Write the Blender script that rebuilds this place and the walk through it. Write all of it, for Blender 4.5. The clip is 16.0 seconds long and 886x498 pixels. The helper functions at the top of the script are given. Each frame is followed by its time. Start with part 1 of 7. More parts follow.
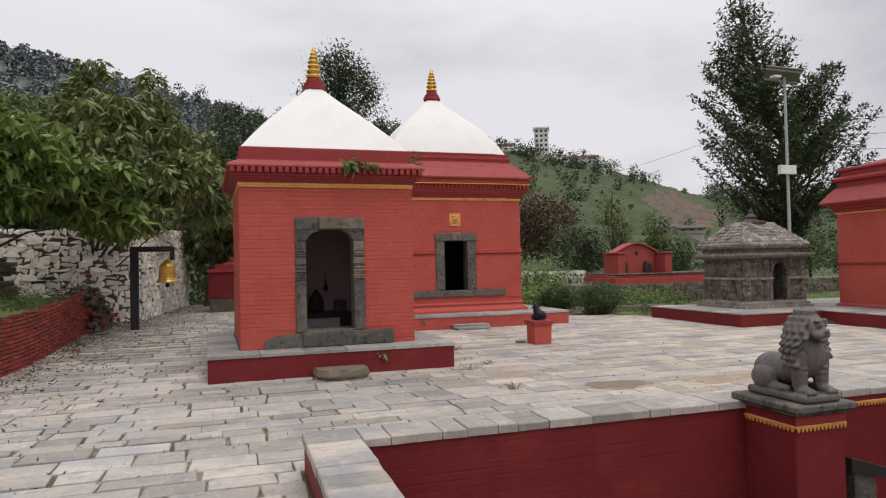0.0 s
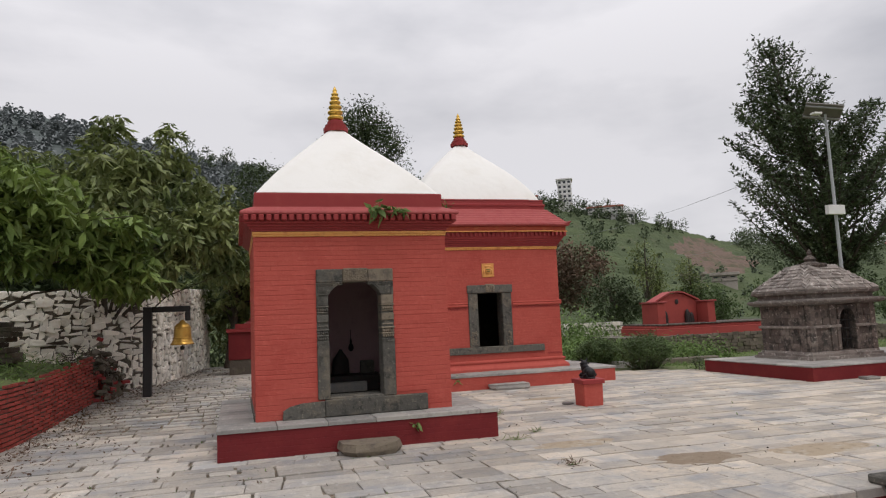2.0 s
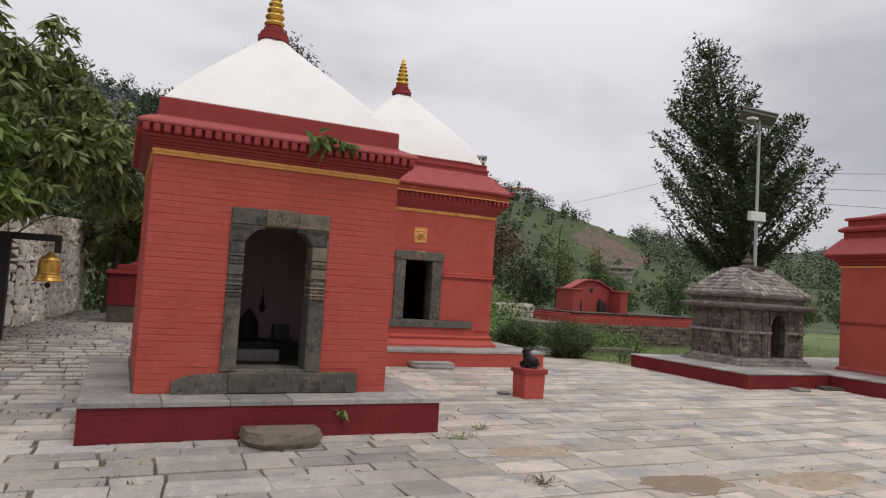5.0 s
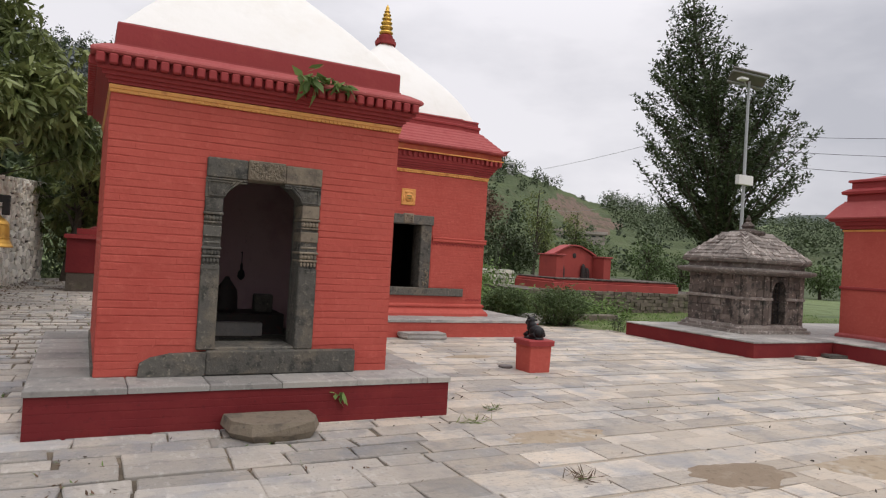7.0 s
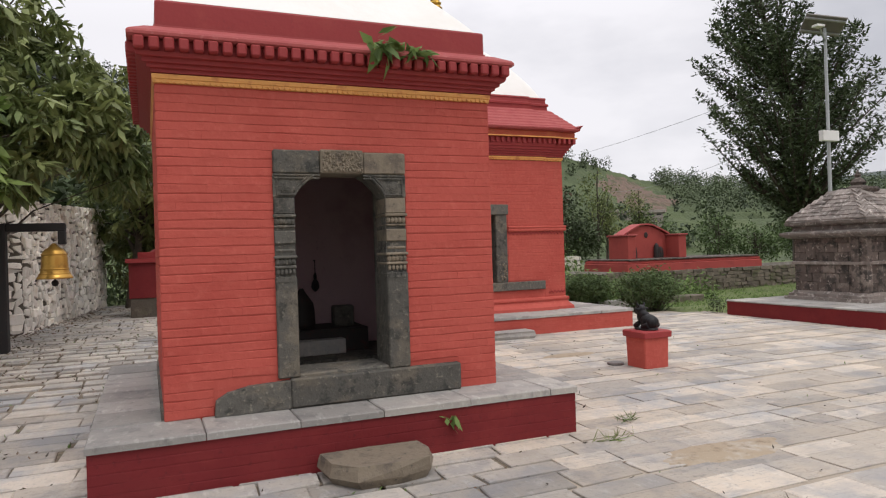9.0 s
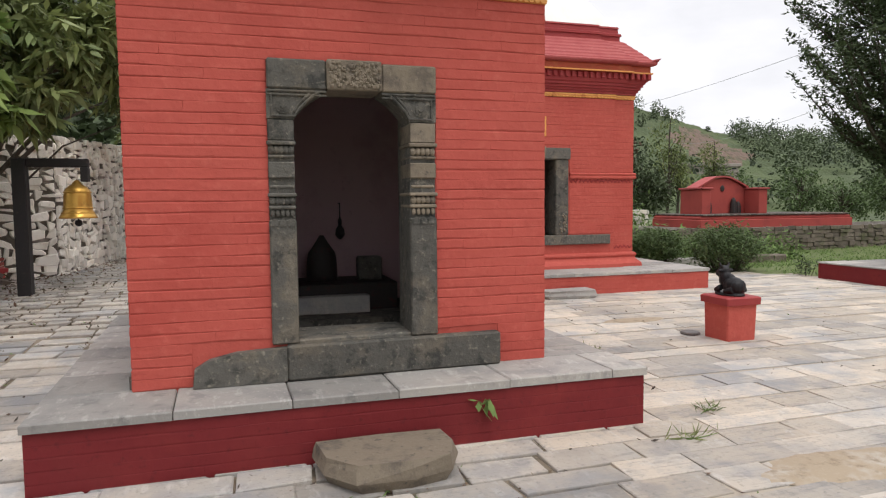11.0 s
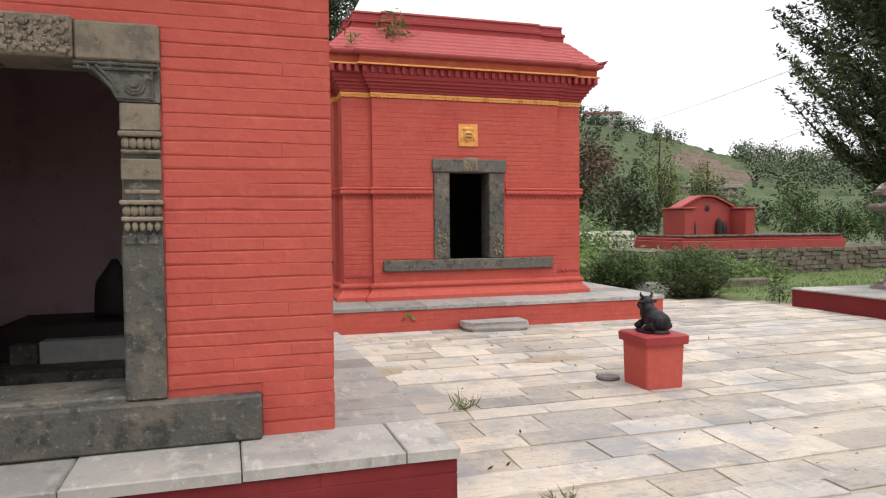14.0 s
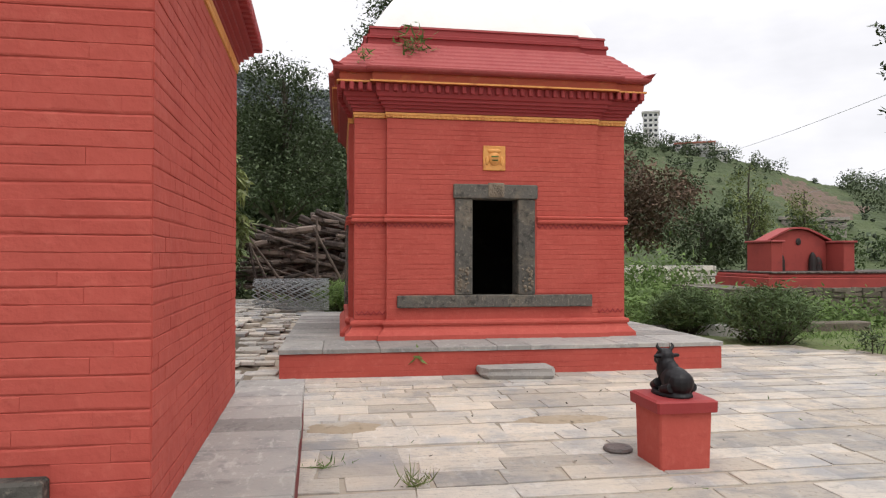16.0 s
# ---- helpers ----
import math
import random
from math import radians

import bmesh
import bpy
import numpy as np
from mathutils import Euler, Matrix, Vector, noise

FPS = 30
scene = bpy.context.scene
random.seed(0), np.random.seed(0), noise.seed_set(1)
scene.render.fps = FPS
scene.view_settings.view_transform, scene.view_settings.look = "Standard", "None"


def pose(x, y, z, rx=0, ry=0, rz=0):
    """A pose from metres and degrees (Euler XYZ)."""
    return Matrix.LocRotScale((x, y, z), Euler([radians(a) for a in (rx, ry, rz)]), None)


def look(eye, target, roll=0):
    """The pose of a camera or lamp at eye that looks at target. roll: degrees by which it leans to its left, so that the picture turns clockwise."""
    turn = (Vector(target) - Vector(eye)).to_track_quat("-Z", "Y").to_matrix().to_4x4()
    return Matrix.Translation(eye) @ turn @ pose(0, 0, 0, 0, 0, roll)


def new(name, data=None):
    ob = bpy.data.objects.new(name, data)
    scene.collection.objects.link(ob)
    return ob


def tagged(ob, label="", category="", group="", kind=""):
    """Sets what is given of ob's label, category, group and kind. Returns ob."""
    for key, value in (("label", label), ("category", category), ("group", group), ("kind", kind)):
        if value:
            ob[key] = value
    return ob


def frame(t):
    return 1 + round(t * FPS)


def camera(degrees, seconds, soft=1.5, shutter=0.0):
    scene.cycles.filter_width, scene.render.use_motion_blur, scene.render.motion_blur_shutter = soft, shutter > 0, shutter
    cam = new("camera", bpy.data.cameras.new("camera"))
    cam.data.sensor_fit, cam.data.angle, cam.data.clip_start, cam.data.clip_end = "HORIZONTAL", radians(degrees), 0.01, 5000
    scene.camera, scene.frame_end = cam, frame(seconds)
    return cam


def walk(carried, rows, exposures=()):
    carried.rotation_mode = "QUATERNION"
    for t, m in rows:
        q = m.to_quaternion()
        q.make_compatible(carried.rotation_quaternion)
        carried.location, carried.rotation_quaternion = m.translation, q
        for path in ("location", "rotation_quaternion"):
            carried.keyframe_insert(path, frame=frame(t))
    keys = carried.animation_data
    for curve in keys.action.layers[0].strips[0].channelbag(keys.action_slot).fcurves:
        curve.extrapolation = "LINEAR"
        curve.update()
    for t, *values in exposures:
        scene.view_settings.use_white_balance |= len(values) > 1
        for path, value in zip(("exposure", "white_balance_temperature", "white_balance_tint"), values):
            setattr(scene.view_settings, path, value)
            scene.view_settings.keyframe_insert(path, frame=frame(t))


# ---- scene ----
cam = camera(67.7, 16.0, soft=1.2)
PATH = [
    (0, (1.344, 0.648, 1.629), (1.947, 2.554, 1.673), -1.2),
    (0.5, (1.465, 0.909, 1.661), (2.04, 2.824, 1.7), 1.3),
    (1, (1.431, 1.205, 1.645), (2.166, 3.061, 1.769), 3.2),
    (1.5, (1.406, 1.476, 1.649), (2.097, 3.351, 1.718), 1.4),
    (2, (1.505, 1.782, 1.636), (2.039, 3.698, 1.846), -2.5),
    (2.5, (1.52, 2.03, 1.588), (2.167, 3.922, 1.652), 3.0),
    (3, (1.412, 2.357, 1.598), (2.211, 4.188, 1.679), 3.2),
    (3.5, (1.452, 2.649, 1.604), (2.209, 4.497, 1.722), 1.3),
    (4, (1.555, 2.873, 1.617), (2.302, 4.725, 1.733), 0.5),
    (4.5, (1.544, 3.173, 1.631), (2.287, 5.024, 1.768), 2.3),
    (4.7, (1.454, 3.345, 1.653), (2.242, 5.178, 1.789), 3.2),
    (6.8, (1.493, 4.525, 1.654), (2.344, 6.335, 1.662), 4.6),
    (7, (1.497, 4.626, 1.608), (2.394, 6.413, 1.628), 3.4),
    (7.5, (1.621, 4.956, 1.598), (2.425, 6.783, 1.723), -0.8),
    (8, (1.585, 5.218, 1.593), (2.386, 7.05, 1.618), 2.2),
    (8.5, (1.496, 5.521, 1.596), (2.33, 7.338, 1.558), 1.9),
    (9, (1.512, 5.791, 1.565), (2.269, 7.643, 1.57), -1.8),
    (9.2, (1.554, 5.943, 1.59), (2.253, 7.817, 1.603), -2.4),
    (11.3, (2.198, 6.884, 1.473), (2.738, 8.804, 1.33), 0.6),
    (11.5, (2.282, 6.97, 1.464), (2.771, 8.907, 1.378), 2.0),
    (12, (2.5, 7.133, 1.481), (2.78, 9.111, 1.402), 0.9),
    (12.5, (2.841, 7.178, 1.494), (3.092, 9.163, 1.477), 0.6),
    (13, (3.098, 7.251, 1.465), (3.321, 9.236, 1.363), -0.8),
    (13.5, (3.367, 7.497, 1.441), (3.855, 9.43, 1.287), -0.3),
    (14, (3.7, 7.604, 1.438), (4.262, 9.522, 1.364), -0.5),
    (14.5, (4.061, 7.686, 1.438), (4.724, 9.567, 1.296), 0.5),
    (15, (4.301, 7.988, 1.42), (4.948, 9.877, 1.297), 0.5),
    (15.5, (4.492, 8.173, 1.43), (4.959, 10.118, 1.447), -1.8),
    (16, (4.813, 8.33, 1.436), (5.121, 10.306, 1.459), 0.1),
]
EXPOSURES = [(0.0, -0.10, 6450, 14), (2.5, -0.2, 6450, 13), (4.5, -0.22, 6450, 14), (7.0, 0.02, 6450, 14), (7.6, -0.14, 6450, 13), (8.0, -0.03, 6450, 14), (9.0, 0.12, 6450, 13.5),
             (11.5, 0.41, 6450, 11), (12.5, 0.56, 6450, 10), (13.5, 0.58, 6450, 10.5), (14.5, 0.44, 6450, 11.5), (16.0, 0.30, 6450, 12)]
walk(cam, [(t, look(eye, target, roll)) for t, eye, target, roll in PATH], EXPOSURES)

# ---- sky and sun: a bright overcast day ----
world = bpy.data.worlds.new("overcast_sky")
scene.world = world
world.use_nodes = True
wn, wl = world.node_tree.nodes, world.node_tree.links
wn.clear()
sky = wn.new("ShaderNodeTexSky")
sky.sky_type, sky.sun_disc = "NISHITA", False
sky.sun_elevation, sky.sun_rotation = radians(62), radians(157)
sky_dim = wn.new("ShaderNodeVectorMath")
sky_dim.operation = "SCALE"
sky_dim.inputs["Scale"].default_value = 0.1
wl.new(sky.outputs[0], sky_dim.inputs[0])
wco = wn.new("ShaderNodeTexCoord")
wmap = wn.new("ShaderNodeMapping")
wmap.inputs["Scale"].default_value = (1.0, 1.0, 2.6)
wl.new(wco.outputs["Generated"], wmap.inputs[0])
cloud = wn.new("ShaderNodeTexNoise")
cloud.inputs["Scale"].default_value, cloud.inputs["Detail"].default_value, cloud.inputs["Roughness"].default_value = 1.7, 6, 0.52
wl.new(wmap.outputs[0], cloud.inputs["Vector"])
cramp = wn.new("ShaderNodeValToRGB")
cramp.color_ramp.elements[0].position, cramp.color_ramp.elements[0].color = 0.34, (0.53, 0.54, 0.57, 1)
cramp.color_ramp.elements[1].position, cramp.color_ramp.elements[1].color = 0.60, (0.87, 0.865, 0.875, 1)
wl.new(cloud.outputs["Fac"], cramp.inputs[0])
# the cloud deck is brighter overhead than near the horizon
wsep = wn.new("ShaderNodeSeparateXYZ")
wl.new(wco.outputs["Generated"], wsep.inputs[0])
wz = wn.new("ShaderNodeMapRange")
wz.inputs["From Min"].default_value, wz.inputs["From Max"].default_value = 0.30, 1.0
wz.inputs["To Min"].default_value, wz.inputs["To Max"].default_value = 1.0, 1.95
wl.new(wsep.outputs["Z"], wz.inputs["Value"])
deck = wn.new("ShaderNodeVectorMath")
deck.operation = "SCALE"
wl.new(cramp.outputs[0], deck.inputs[0])
wl.new(wz.outputs[0], deck.inputs["Scale"])
wmix = wn.new("ShaderNodeMix")
wmix.data_type = "RGBA"
wmix.inputs[0].default_value = 0.93
wl.new(sky_dim.outputs[0], wmix.inputs[6])
wl.new(deck.outputs[0], wmix.inputs[7])
wbg = wn.new("ShaderNodeBackground")
wbg.inputs["Strength"].default_value = 1.0
wl.new(wmix.outputs[2], wbg.inputs["Color"])
wout = wn.new("ShaderNodeOutputWorld")
wl.new(wbg.outputs[0], wout.inputs["Surface"])

sun_data = bpy.data.lights.new("sun", "SUN")
sun_data.energy, sun_data.angle, sun_data.color = 0.9, radians(25), (1.0, 0.96, 0.9)
sun = new("sun", sun_data)
sun.matrix_world = look((0, 0, 30), (-6, 14, 0))


# ---- materials ----
def mat(name, base, rough=0.8, stains=(), bump=(), rand=0.0, island=0.0, metal=0.0, spec=0.35, through_light=0.0):
    """A procedural surface. stains: (scale, colour, from, to, strength); bump: (scale, strength, metres)."""
    m = bpy.data.materials.new(name)
    m.use_nodes = True
    n, l = m.node_tree.nodes, m.node_tree.links
    p = n["Principled BSDF"]
    p.inputs["Roughness"].default_value, p.inputs["Metallic"].default_value = rough, metal
    p.inputs["Specular IOR Level"].default_value = spec
    geo = n.new("ShaderNodeNewGeometry")
    rgb = n.new("ShaderNodeRGB")
    rgb.outputs[0].default_value = (*base, 1)
    out = rgb.outputs[0]
    for scale, colour, lo, hi, strength, *stretch in stains:
        tex = n.new("ShaderNodeTexNoise")
        tex.inputs["Scale"].default_value, tex.inputs["Detail"].default_value, tex.inputs["Roughness"].default_value = scale, 6, 0.62
        if stretch:
            mp = n.new("ShaderNodeMapping")
            mp.inputs["Scale"].default_value = stretch[0]
            l.new(geo.outputs["Position"], mp.inputs[0])
            l.new(mp.outputs[0], tex.inputs["Vector"])
        else:
            l.new(geo.outputs["Position"], tex.inputs["Vector"])
        mr = n.new("ShaderNodeMapRange")
        mr.interpolation_type = "SMOOTHSTEP"
        mr.inputs["From Min"].default_value, mr.inputs["From Max"].default_value = lo, hi
        mr.inputs["To Max"].default_value = strength
        l.new(tex.outputs["Fac"], mr.inputs["Value"])
        mix = n.new("ShaderNodeMix")
        mix.data_type = "RGBA"
        l.new(mr.outputs[0], mix.inputs[0])
        l.new(out, mix.inputs[6])
        mix.inputs[7].default_value = (*colour, 1)
        out = mix.outputs[2]
    for amount, socket in ((rand, "object"), (island, "island")):
        if amount:
            src = n.new("ShaderNodeObjectInfo").outputs["Random"] if socket == "object" else geo.outputs["Random Per Island"]
            mr = n.new("ShaderNodeMapRange")
            mr.inputs["To Min"].default_value, mr.inputs["To Max"].default_value = 1 - amount, 1 + amount
            l.new(src, mr.inputs["Value"])
            hsv = n.new("ShaderNodeHueSaturation")
            l.new(mr.outputs[0], hsv.inputs["Value"])
            l.new(out, hsv.inputs["Color"])
            out = hsv.outputs[0]
    l.new(out, p.inputs["Base Color"])
    last = None
    for scale, strength, dist in bump:
        tex = n.new("ShaderNodeTexNoise")
        tex.inputs["Scale"].default_value, tex.inputs["Detail"].default_value = scale, 5
        l.new(geo.outputs["Position"], tex.inputs["Vector"])
        b = n.new("ShaderNodeBump")
        b.inputs["Strength"].default_value, b.inputs["Distance"].default_value = strength, dist
        l.new(tex.outputs["Fac"], b.inputs["Height"])
        if last:
            l.new(last, b.inputs["Normal"])
        last = b.outputs[0]
    if last:
        l.new(last, p.inputs["Normal"])
    if through_light:
        tr = n.new("ShaderNodeBsdfTranslucent")
        l.new(out, tr.inputs["Color"])
        ms = n.new("ShaderNodeMixShader")
        ms.inputs[0].default_value = through_light
        l.new(p.outputs[0], ms.inputs[1])
        l.new(tr.outputs[0], ms.inputs[2])
        l.new(ms.outputs[0], n["Material Output"].inputs["Surface"])
    return m


RED_STAINS = [(1.6, (0.40, 0.066, 0.05), 0.42, 0.72, 0.7), (14, (0.55, 0.135, 0.1), 0.5, 0.75, 0.5), (60, (0.30, 0.055, 0.045), 0.62, 0.8, 0.5), (5, (0.33, 0.05, 0.042), 0.58, 0.76, 0.5, (1, 1, 3.5))]
M_RED = mat("red_painted_brick", (0.47, 0.092, 0.069), 0.72, RED_STAINS, [(5, 0.5, 0.02), (14, 0.6, 0.012), (38, 0.45, 0.005), (110, 0.35, 0.002)], rand=0.03, island=0.025, spec=0.22)
M_RED_DARK = mat("maroon_painted_plinth", (0.165, 0.02, 0.022), 0.58, [(2.2, (0.215, 0.03, 0.028), 0.45, 0.7, 0.8), (20, (0.10, 0.016, 0.018), 0.55, 0.75, 0.6), (1.1, (0.12, 0.018, 0.02), 0.52, 0.7, 0.7), (70, (0.3, 0.08, 0.07), 0.68, 0.8, 0.5)], [(12, 0.5, 0.01), (80, 0.3, 0.003)], island=0.03, spec=0.18)
M_WALL_RED = mat("dirty_red_garden_wall", (0.31, 0.055, 0.042), 0.85, [(2, (0.2, 0.045, 0.035), 0.45, 0.66, 0.8), (7, (0.12, 0.06, 0.045), 0.55, 0.72, 0.8), (30, (0.4, 0.1, 0.075), 0.56, 0.74, 0.6)], [(20, 0.6, 0.012), (80, 0.4, 0.004)], island=0.25)
M_RED_TRIM = mat("crimson_painted_moulding", (0.30, 0.036, 0.036), 0.62, [(3, (0.36, 0.06, 0.05), 0.5, 0.75, 0.7), (25, (0.2, 0.03, 0.03), 0.58, 0.78, 0.6)], [(30, 0.35, 0.006)], island=0.06)
M_PINK = mat("sun_bleached_red_roof", (0.37, 0.075, 0.07), 0.7, [(4, (0.33, 0.055, 0.055), 0.45, 0.7, 0.8), (30, (0.5, 0.17, 0.15), 0.55, 0.75, 0.6)], [(25, 0.4, 0.008)], island=0.08)
M_GOLD = mat("gold_paint", (0.74, 0.35, 0.10), 0.42, [(9, (0.46, 0.14, 0.045), 0.5, 0.72, 0.7), (45, (0.66, 0.42, 0.16), 0.55, 0.75, 0.6)], [(50, 0.5, 0.005)], metal=0.2)
M_GILT = mat("gilt_metal", (0.70, 0.43, 0.09), 0.3, [(7, (0.34, 0.17, 0.04), 0.5, 0.72, 0.9)], [(30, 0.25, 0.004)], metal=0.75)
M_ORANGE = mat("orange_painted_band", (0.40, 0.075, 0.035), 0.65, [(6, (0.46, 0.14, 0.05), 0.5, 0.72, 0.7), (20, (0.28, 0.045, 0.035), 0.55, 0.75, 0.7)], [(40, 0.3, 0.004)])
M_WHITE = mat("whitewashed_dome", (0.85, 0.83, 0.785), 0.85, [(1.3, (0.78, 0.745, 0.68), 0.45, 0.72, 0.7), (7, (0.70, 0.66, 0.60), 0.62, 0.82, 0.4)], [(4, 0.35, 0.03), (40, 0.2, 0.004)])
M_STONE = mat("grey_carved_stone", (0.105, 0.099, 0.085), 0.85, [(3.5, (0.17, 0.145, 0.11), 0.5, 0.66, 0.85), (9, (0.04, 0.04, 0.036), 0.5, 0.66, 0.85), (26, (0.25, 0.225, 0.18), 0.55, 0.7, 0.85), (75, (0.03, 0.03, 0.028), 0.58, 0.74, 0.8), (110, (0.33, 0.30, 0.25), 0.68, 0.78, 0.7)], [(8, 0.6, 0.03), (26, 0.7, 0.012), (110, 0.5, 0.005)], rand=0.18, island=0.05)
M_STONE_PALE = mat("pale_carved_stone", (0.225, 0.185, 0.135), 0.85, [(6, (0.12, 0.10, 0.08), 0.48, 0.68, 0.85), (20, (0.06, 0.055, 0.047), 0.55, 0.72, 0.8), (50, (0.33, 0.285, 0.22), 0.58, 0.76, 0.7)], [(25, 0.6, 0.012), (90, 0.4, 0.004)], rand=0.14)
M_SHRINE = mat("weathered_dark_stone", (0.115, 0.092, 0.078), 0.9, [(1.8, (0.23, 0.195, 0.165), 0.5, 0.66, 0.85), (5, (0.042, 0.038, 0.034), 0.47, 0.6, 0.9), (14, (0.36, 0.315, 0.27), 0.56, 0.68, 0.8), (60, (0.06, 0.052, 0.046), 0.56, 0.74, 0.7)], [(14, 0.7, 0.02), (80, 0.4, 0.005)], rand=0.3, island=0.2)
M_SHINGLE = mat("lichened_roof_stone", (0.235, 0.205, 0.18), 0.9, [(3, (0.12, 0.10, 0.088), 0.47, 0.66, 0.85), (10, (0.46, 0.42, 0.38), 0.52, 0.66, 0.85), (50, (0.1, 0.09, 0.08), 0.58, 0.74, 0.7)], [(18, 0.6, 0.015)], rand=0.24, island=0.2)
M_PAVE = mat("grey_paving_slab", (0.35, 0.322, 0.28), 0.78, [(0.7, (0.50, 0.435, 0.36), 0.45, 0.63, 0.7), (2.6, (0.26, 0.252, 0.245), 0.48, 0.64, 0.65), (7, (0.17, 0.166, 0.16), 0.54, 0.68, 0.45, (0.5, 1.8, 1)), (8, (0.54, 0.52, 0.485), 0.54, 0.68, 0.4, (1.6, 0.6, 1)), (30, (0.2, 0.188, 0.17), 0.54, 0.7, 0.6), (1.1, (0.26, 0.265, 0.272), 0.5, 0.66, 0.75), (85, (0.54, 0.515, 0.47), 0.6, 0.74, 0.55), (0.35, (0.22, 0.2, 0.172), 0.52, 0.66, 0.6), (12, (0.16, 0.15, 0.132), 0.6, 0.72, 0.45)], [(6, 0.6, 0.02), (26, 0.5, 0.008), (90, 0.5, 0.004)], rand=0.24, island=0.24)
M_PAVE_SANDY = mat("sand_dusted_paving_slab", (0.405, 0.367, 0.315), 0.78, [(0.7, (0.50, 0.425, 0.335), 0.42, 0.6, 0.8), (2.6, (0.26, 0.252, 0.245), 0.48, 0.64, 0.65), (7, (0.17, 0.166, 0.16), 0.54, 0.68, 0.45, (0.5, 1.8, 1)), (8, (0.54, 0.52, 0.485), 0.54, 0.68, 0.4, (1.6, 0.6, 1)), (30, (0.2, 0.188, 0.17), 0.54, 0.7, 0.6), (1.1, (0.26, 0.265, 0.272), 0.5, 0.66, 0.75), (85, (0.54, 0.515, 0.47), 0.6, 0.74, 0.55), (0.5, (0.48, 0.41, 0.325), 0.5, 0.66, 0.6), (16, (0.24, 0.23, 0.22), 0.55, 0.66, 0.5, (0.25, 3.0, 1)), (12, (0.16, 0.15, 0.132), 0.6, 0.72, 0.45)], [(6, 0.6, 0.02), (26, 0.5, 0.008), (90, 0.5, 0.004)], rand=0.24, island=0.24)
M_BED = mat("sandy_joint_earth", (0.25, 0.205, 0.15), 0.95, [(0.3, (0.10, 0.082, 0.06), 0.46, 0.58, 0.8), (1.6, (0.08, 0.066, 0.048), 0.46, 0.62, 0.8), (30, (0.34, 0.29, 0.22), 0.57, 0.78, 0.6), (6, (0.055, 0.06, 0.03), 0.57, 0.7, 0.7)], [(40, 0.6, 0.012)])
M_BED_SAND = mat("pale_sand_filled_joints", (0.36, 0.31, 0.245), 0.95, [(0.8, (0.44, 0.39, 0.32), 0.45, 0.66, 0.8), (3, (0.2, 0.165, 0.12), 0.54, 0.7, 0.7), (30, (0.46, 0.41, 0.34), 0.57, 0.78, 0.6)], [(40, 0.6, 0.01)])
M_SAND = mat("yellow_sand_patch", (0.36, 0.29, 0.205), 0.95, [(3, (0.45, 0.41, 0.35), 0.5, 0.66, 0.8), (9, (0.24, 0.185, 0.125), 0.5, 0.68, 0.85), (60, (0.46, 0.39, 0.3), 0.55, 0.75, 0.6)], [(50, 0.5, 0.008)])
M_SAND_DAMP = mat("damp_brown_sand", (0.24, 0.185, 0.13), 0.95, [(5, (0.34, 0.28, 0.21), 0.5, 0.68, 0.8), (20, (0.16, 0.12, 0.085), 0.52, 0.7, 0.8)], [(50, 0.6, 0.01)])
M_COPING = mat("grey_coping_slab", (0.315, 0.30, 0.275), 0.78, [(1.5, (0.40, 0.37, 0.325), 0.48, 0.68, 0.7), (2.2, (0.23, 0.225, 0.215), 0.5, 0.66, 0.7), (7, (0.2, 0.195, 0.185), 0.54, 0.68, 0.7), (9, (0.5, 0.48, 0.44), 0.55, 0.68, 0.5, (1.8, 0.6, 1)), (30, (0.5, 0.47, 0.42), 0.58, 0.74, 0.7), (80, (0.15, 0.145, 0.135), 0.6, 0.76, 0.7)], [(9, 0.5, 0.014), (30, 0.4, 0.006), (90, 0.4, 0.003)], rand=0.27, island=0.1)
M_STATUE = mat("dark_grey_statue_stone", (0.135, 0.118, 0.108), 0.5, [(6, (0.17, 0.152, 0.14), 0.5, 0.68, 0.85), (30, (0.05, 0.045, 0.042), 0.52, 0.7, 0.8), (90, (0.2, 0.18, 0.165), 0.62, 0.76, 0.6)], [(30, 0.4, 0.008), (120, 0.4, 0.003)])
M_BLACK = mat("black_polished_statue", (0.008, 0.007, 0.008), 0.48, [(20, (0.02, 0.017, 0.017), 0.5, 0.75, 0.8)], [(40, 0.3, 0.004)], spec=0.3)
M_DARKSTONE = mat("sooty_idol_stone", (0.03, 0.024, 0.022), 0.6, [(12, (0.09, 0.02, 0.02), 0.52, 0.72, 0.8)], [(25, 0.5, 0.01)])
M_PLASTER = mat("dim_mauve_plaster", (0.56, 0.40, 0.41), 0.9, [(2, (0.42, 0.29, 0.3), 0.45, 0.7, 0.8), (12, (0.3, 0.2, 0.21), 0.6, 0.78, 0.6)], [(12, 0.3, 0.01)])
# ceiling soot; also carries the far room's darkness as a near-black colour
M_SOOT_ROOM_DARK = mat("sooty_ceiling_room_dark", (0.05, 0.04, 0.04), 0.9, [(4, (0.09, 0.075, 0.07), 0.5, 0.7, 0.7)], [(15, 0.4, 0.01)])
M_RUBBLE = mat("pale_rubble_stone", (0.86, 0.815, 0.73), 0.9, [(2.2, (0.62, 0.5, 0.34), 0.55, 0.7, 0.5), (9, (0.34, 0.3, 0.24), 0.62, 0.76, 0.5), (40, (0.36, 0.32, 0.27), 0.62, 0.76, 0.5)], [(15, 0.7, 0.025), (60, 0.4, 0.006)], rand=0.2, island=0.2)
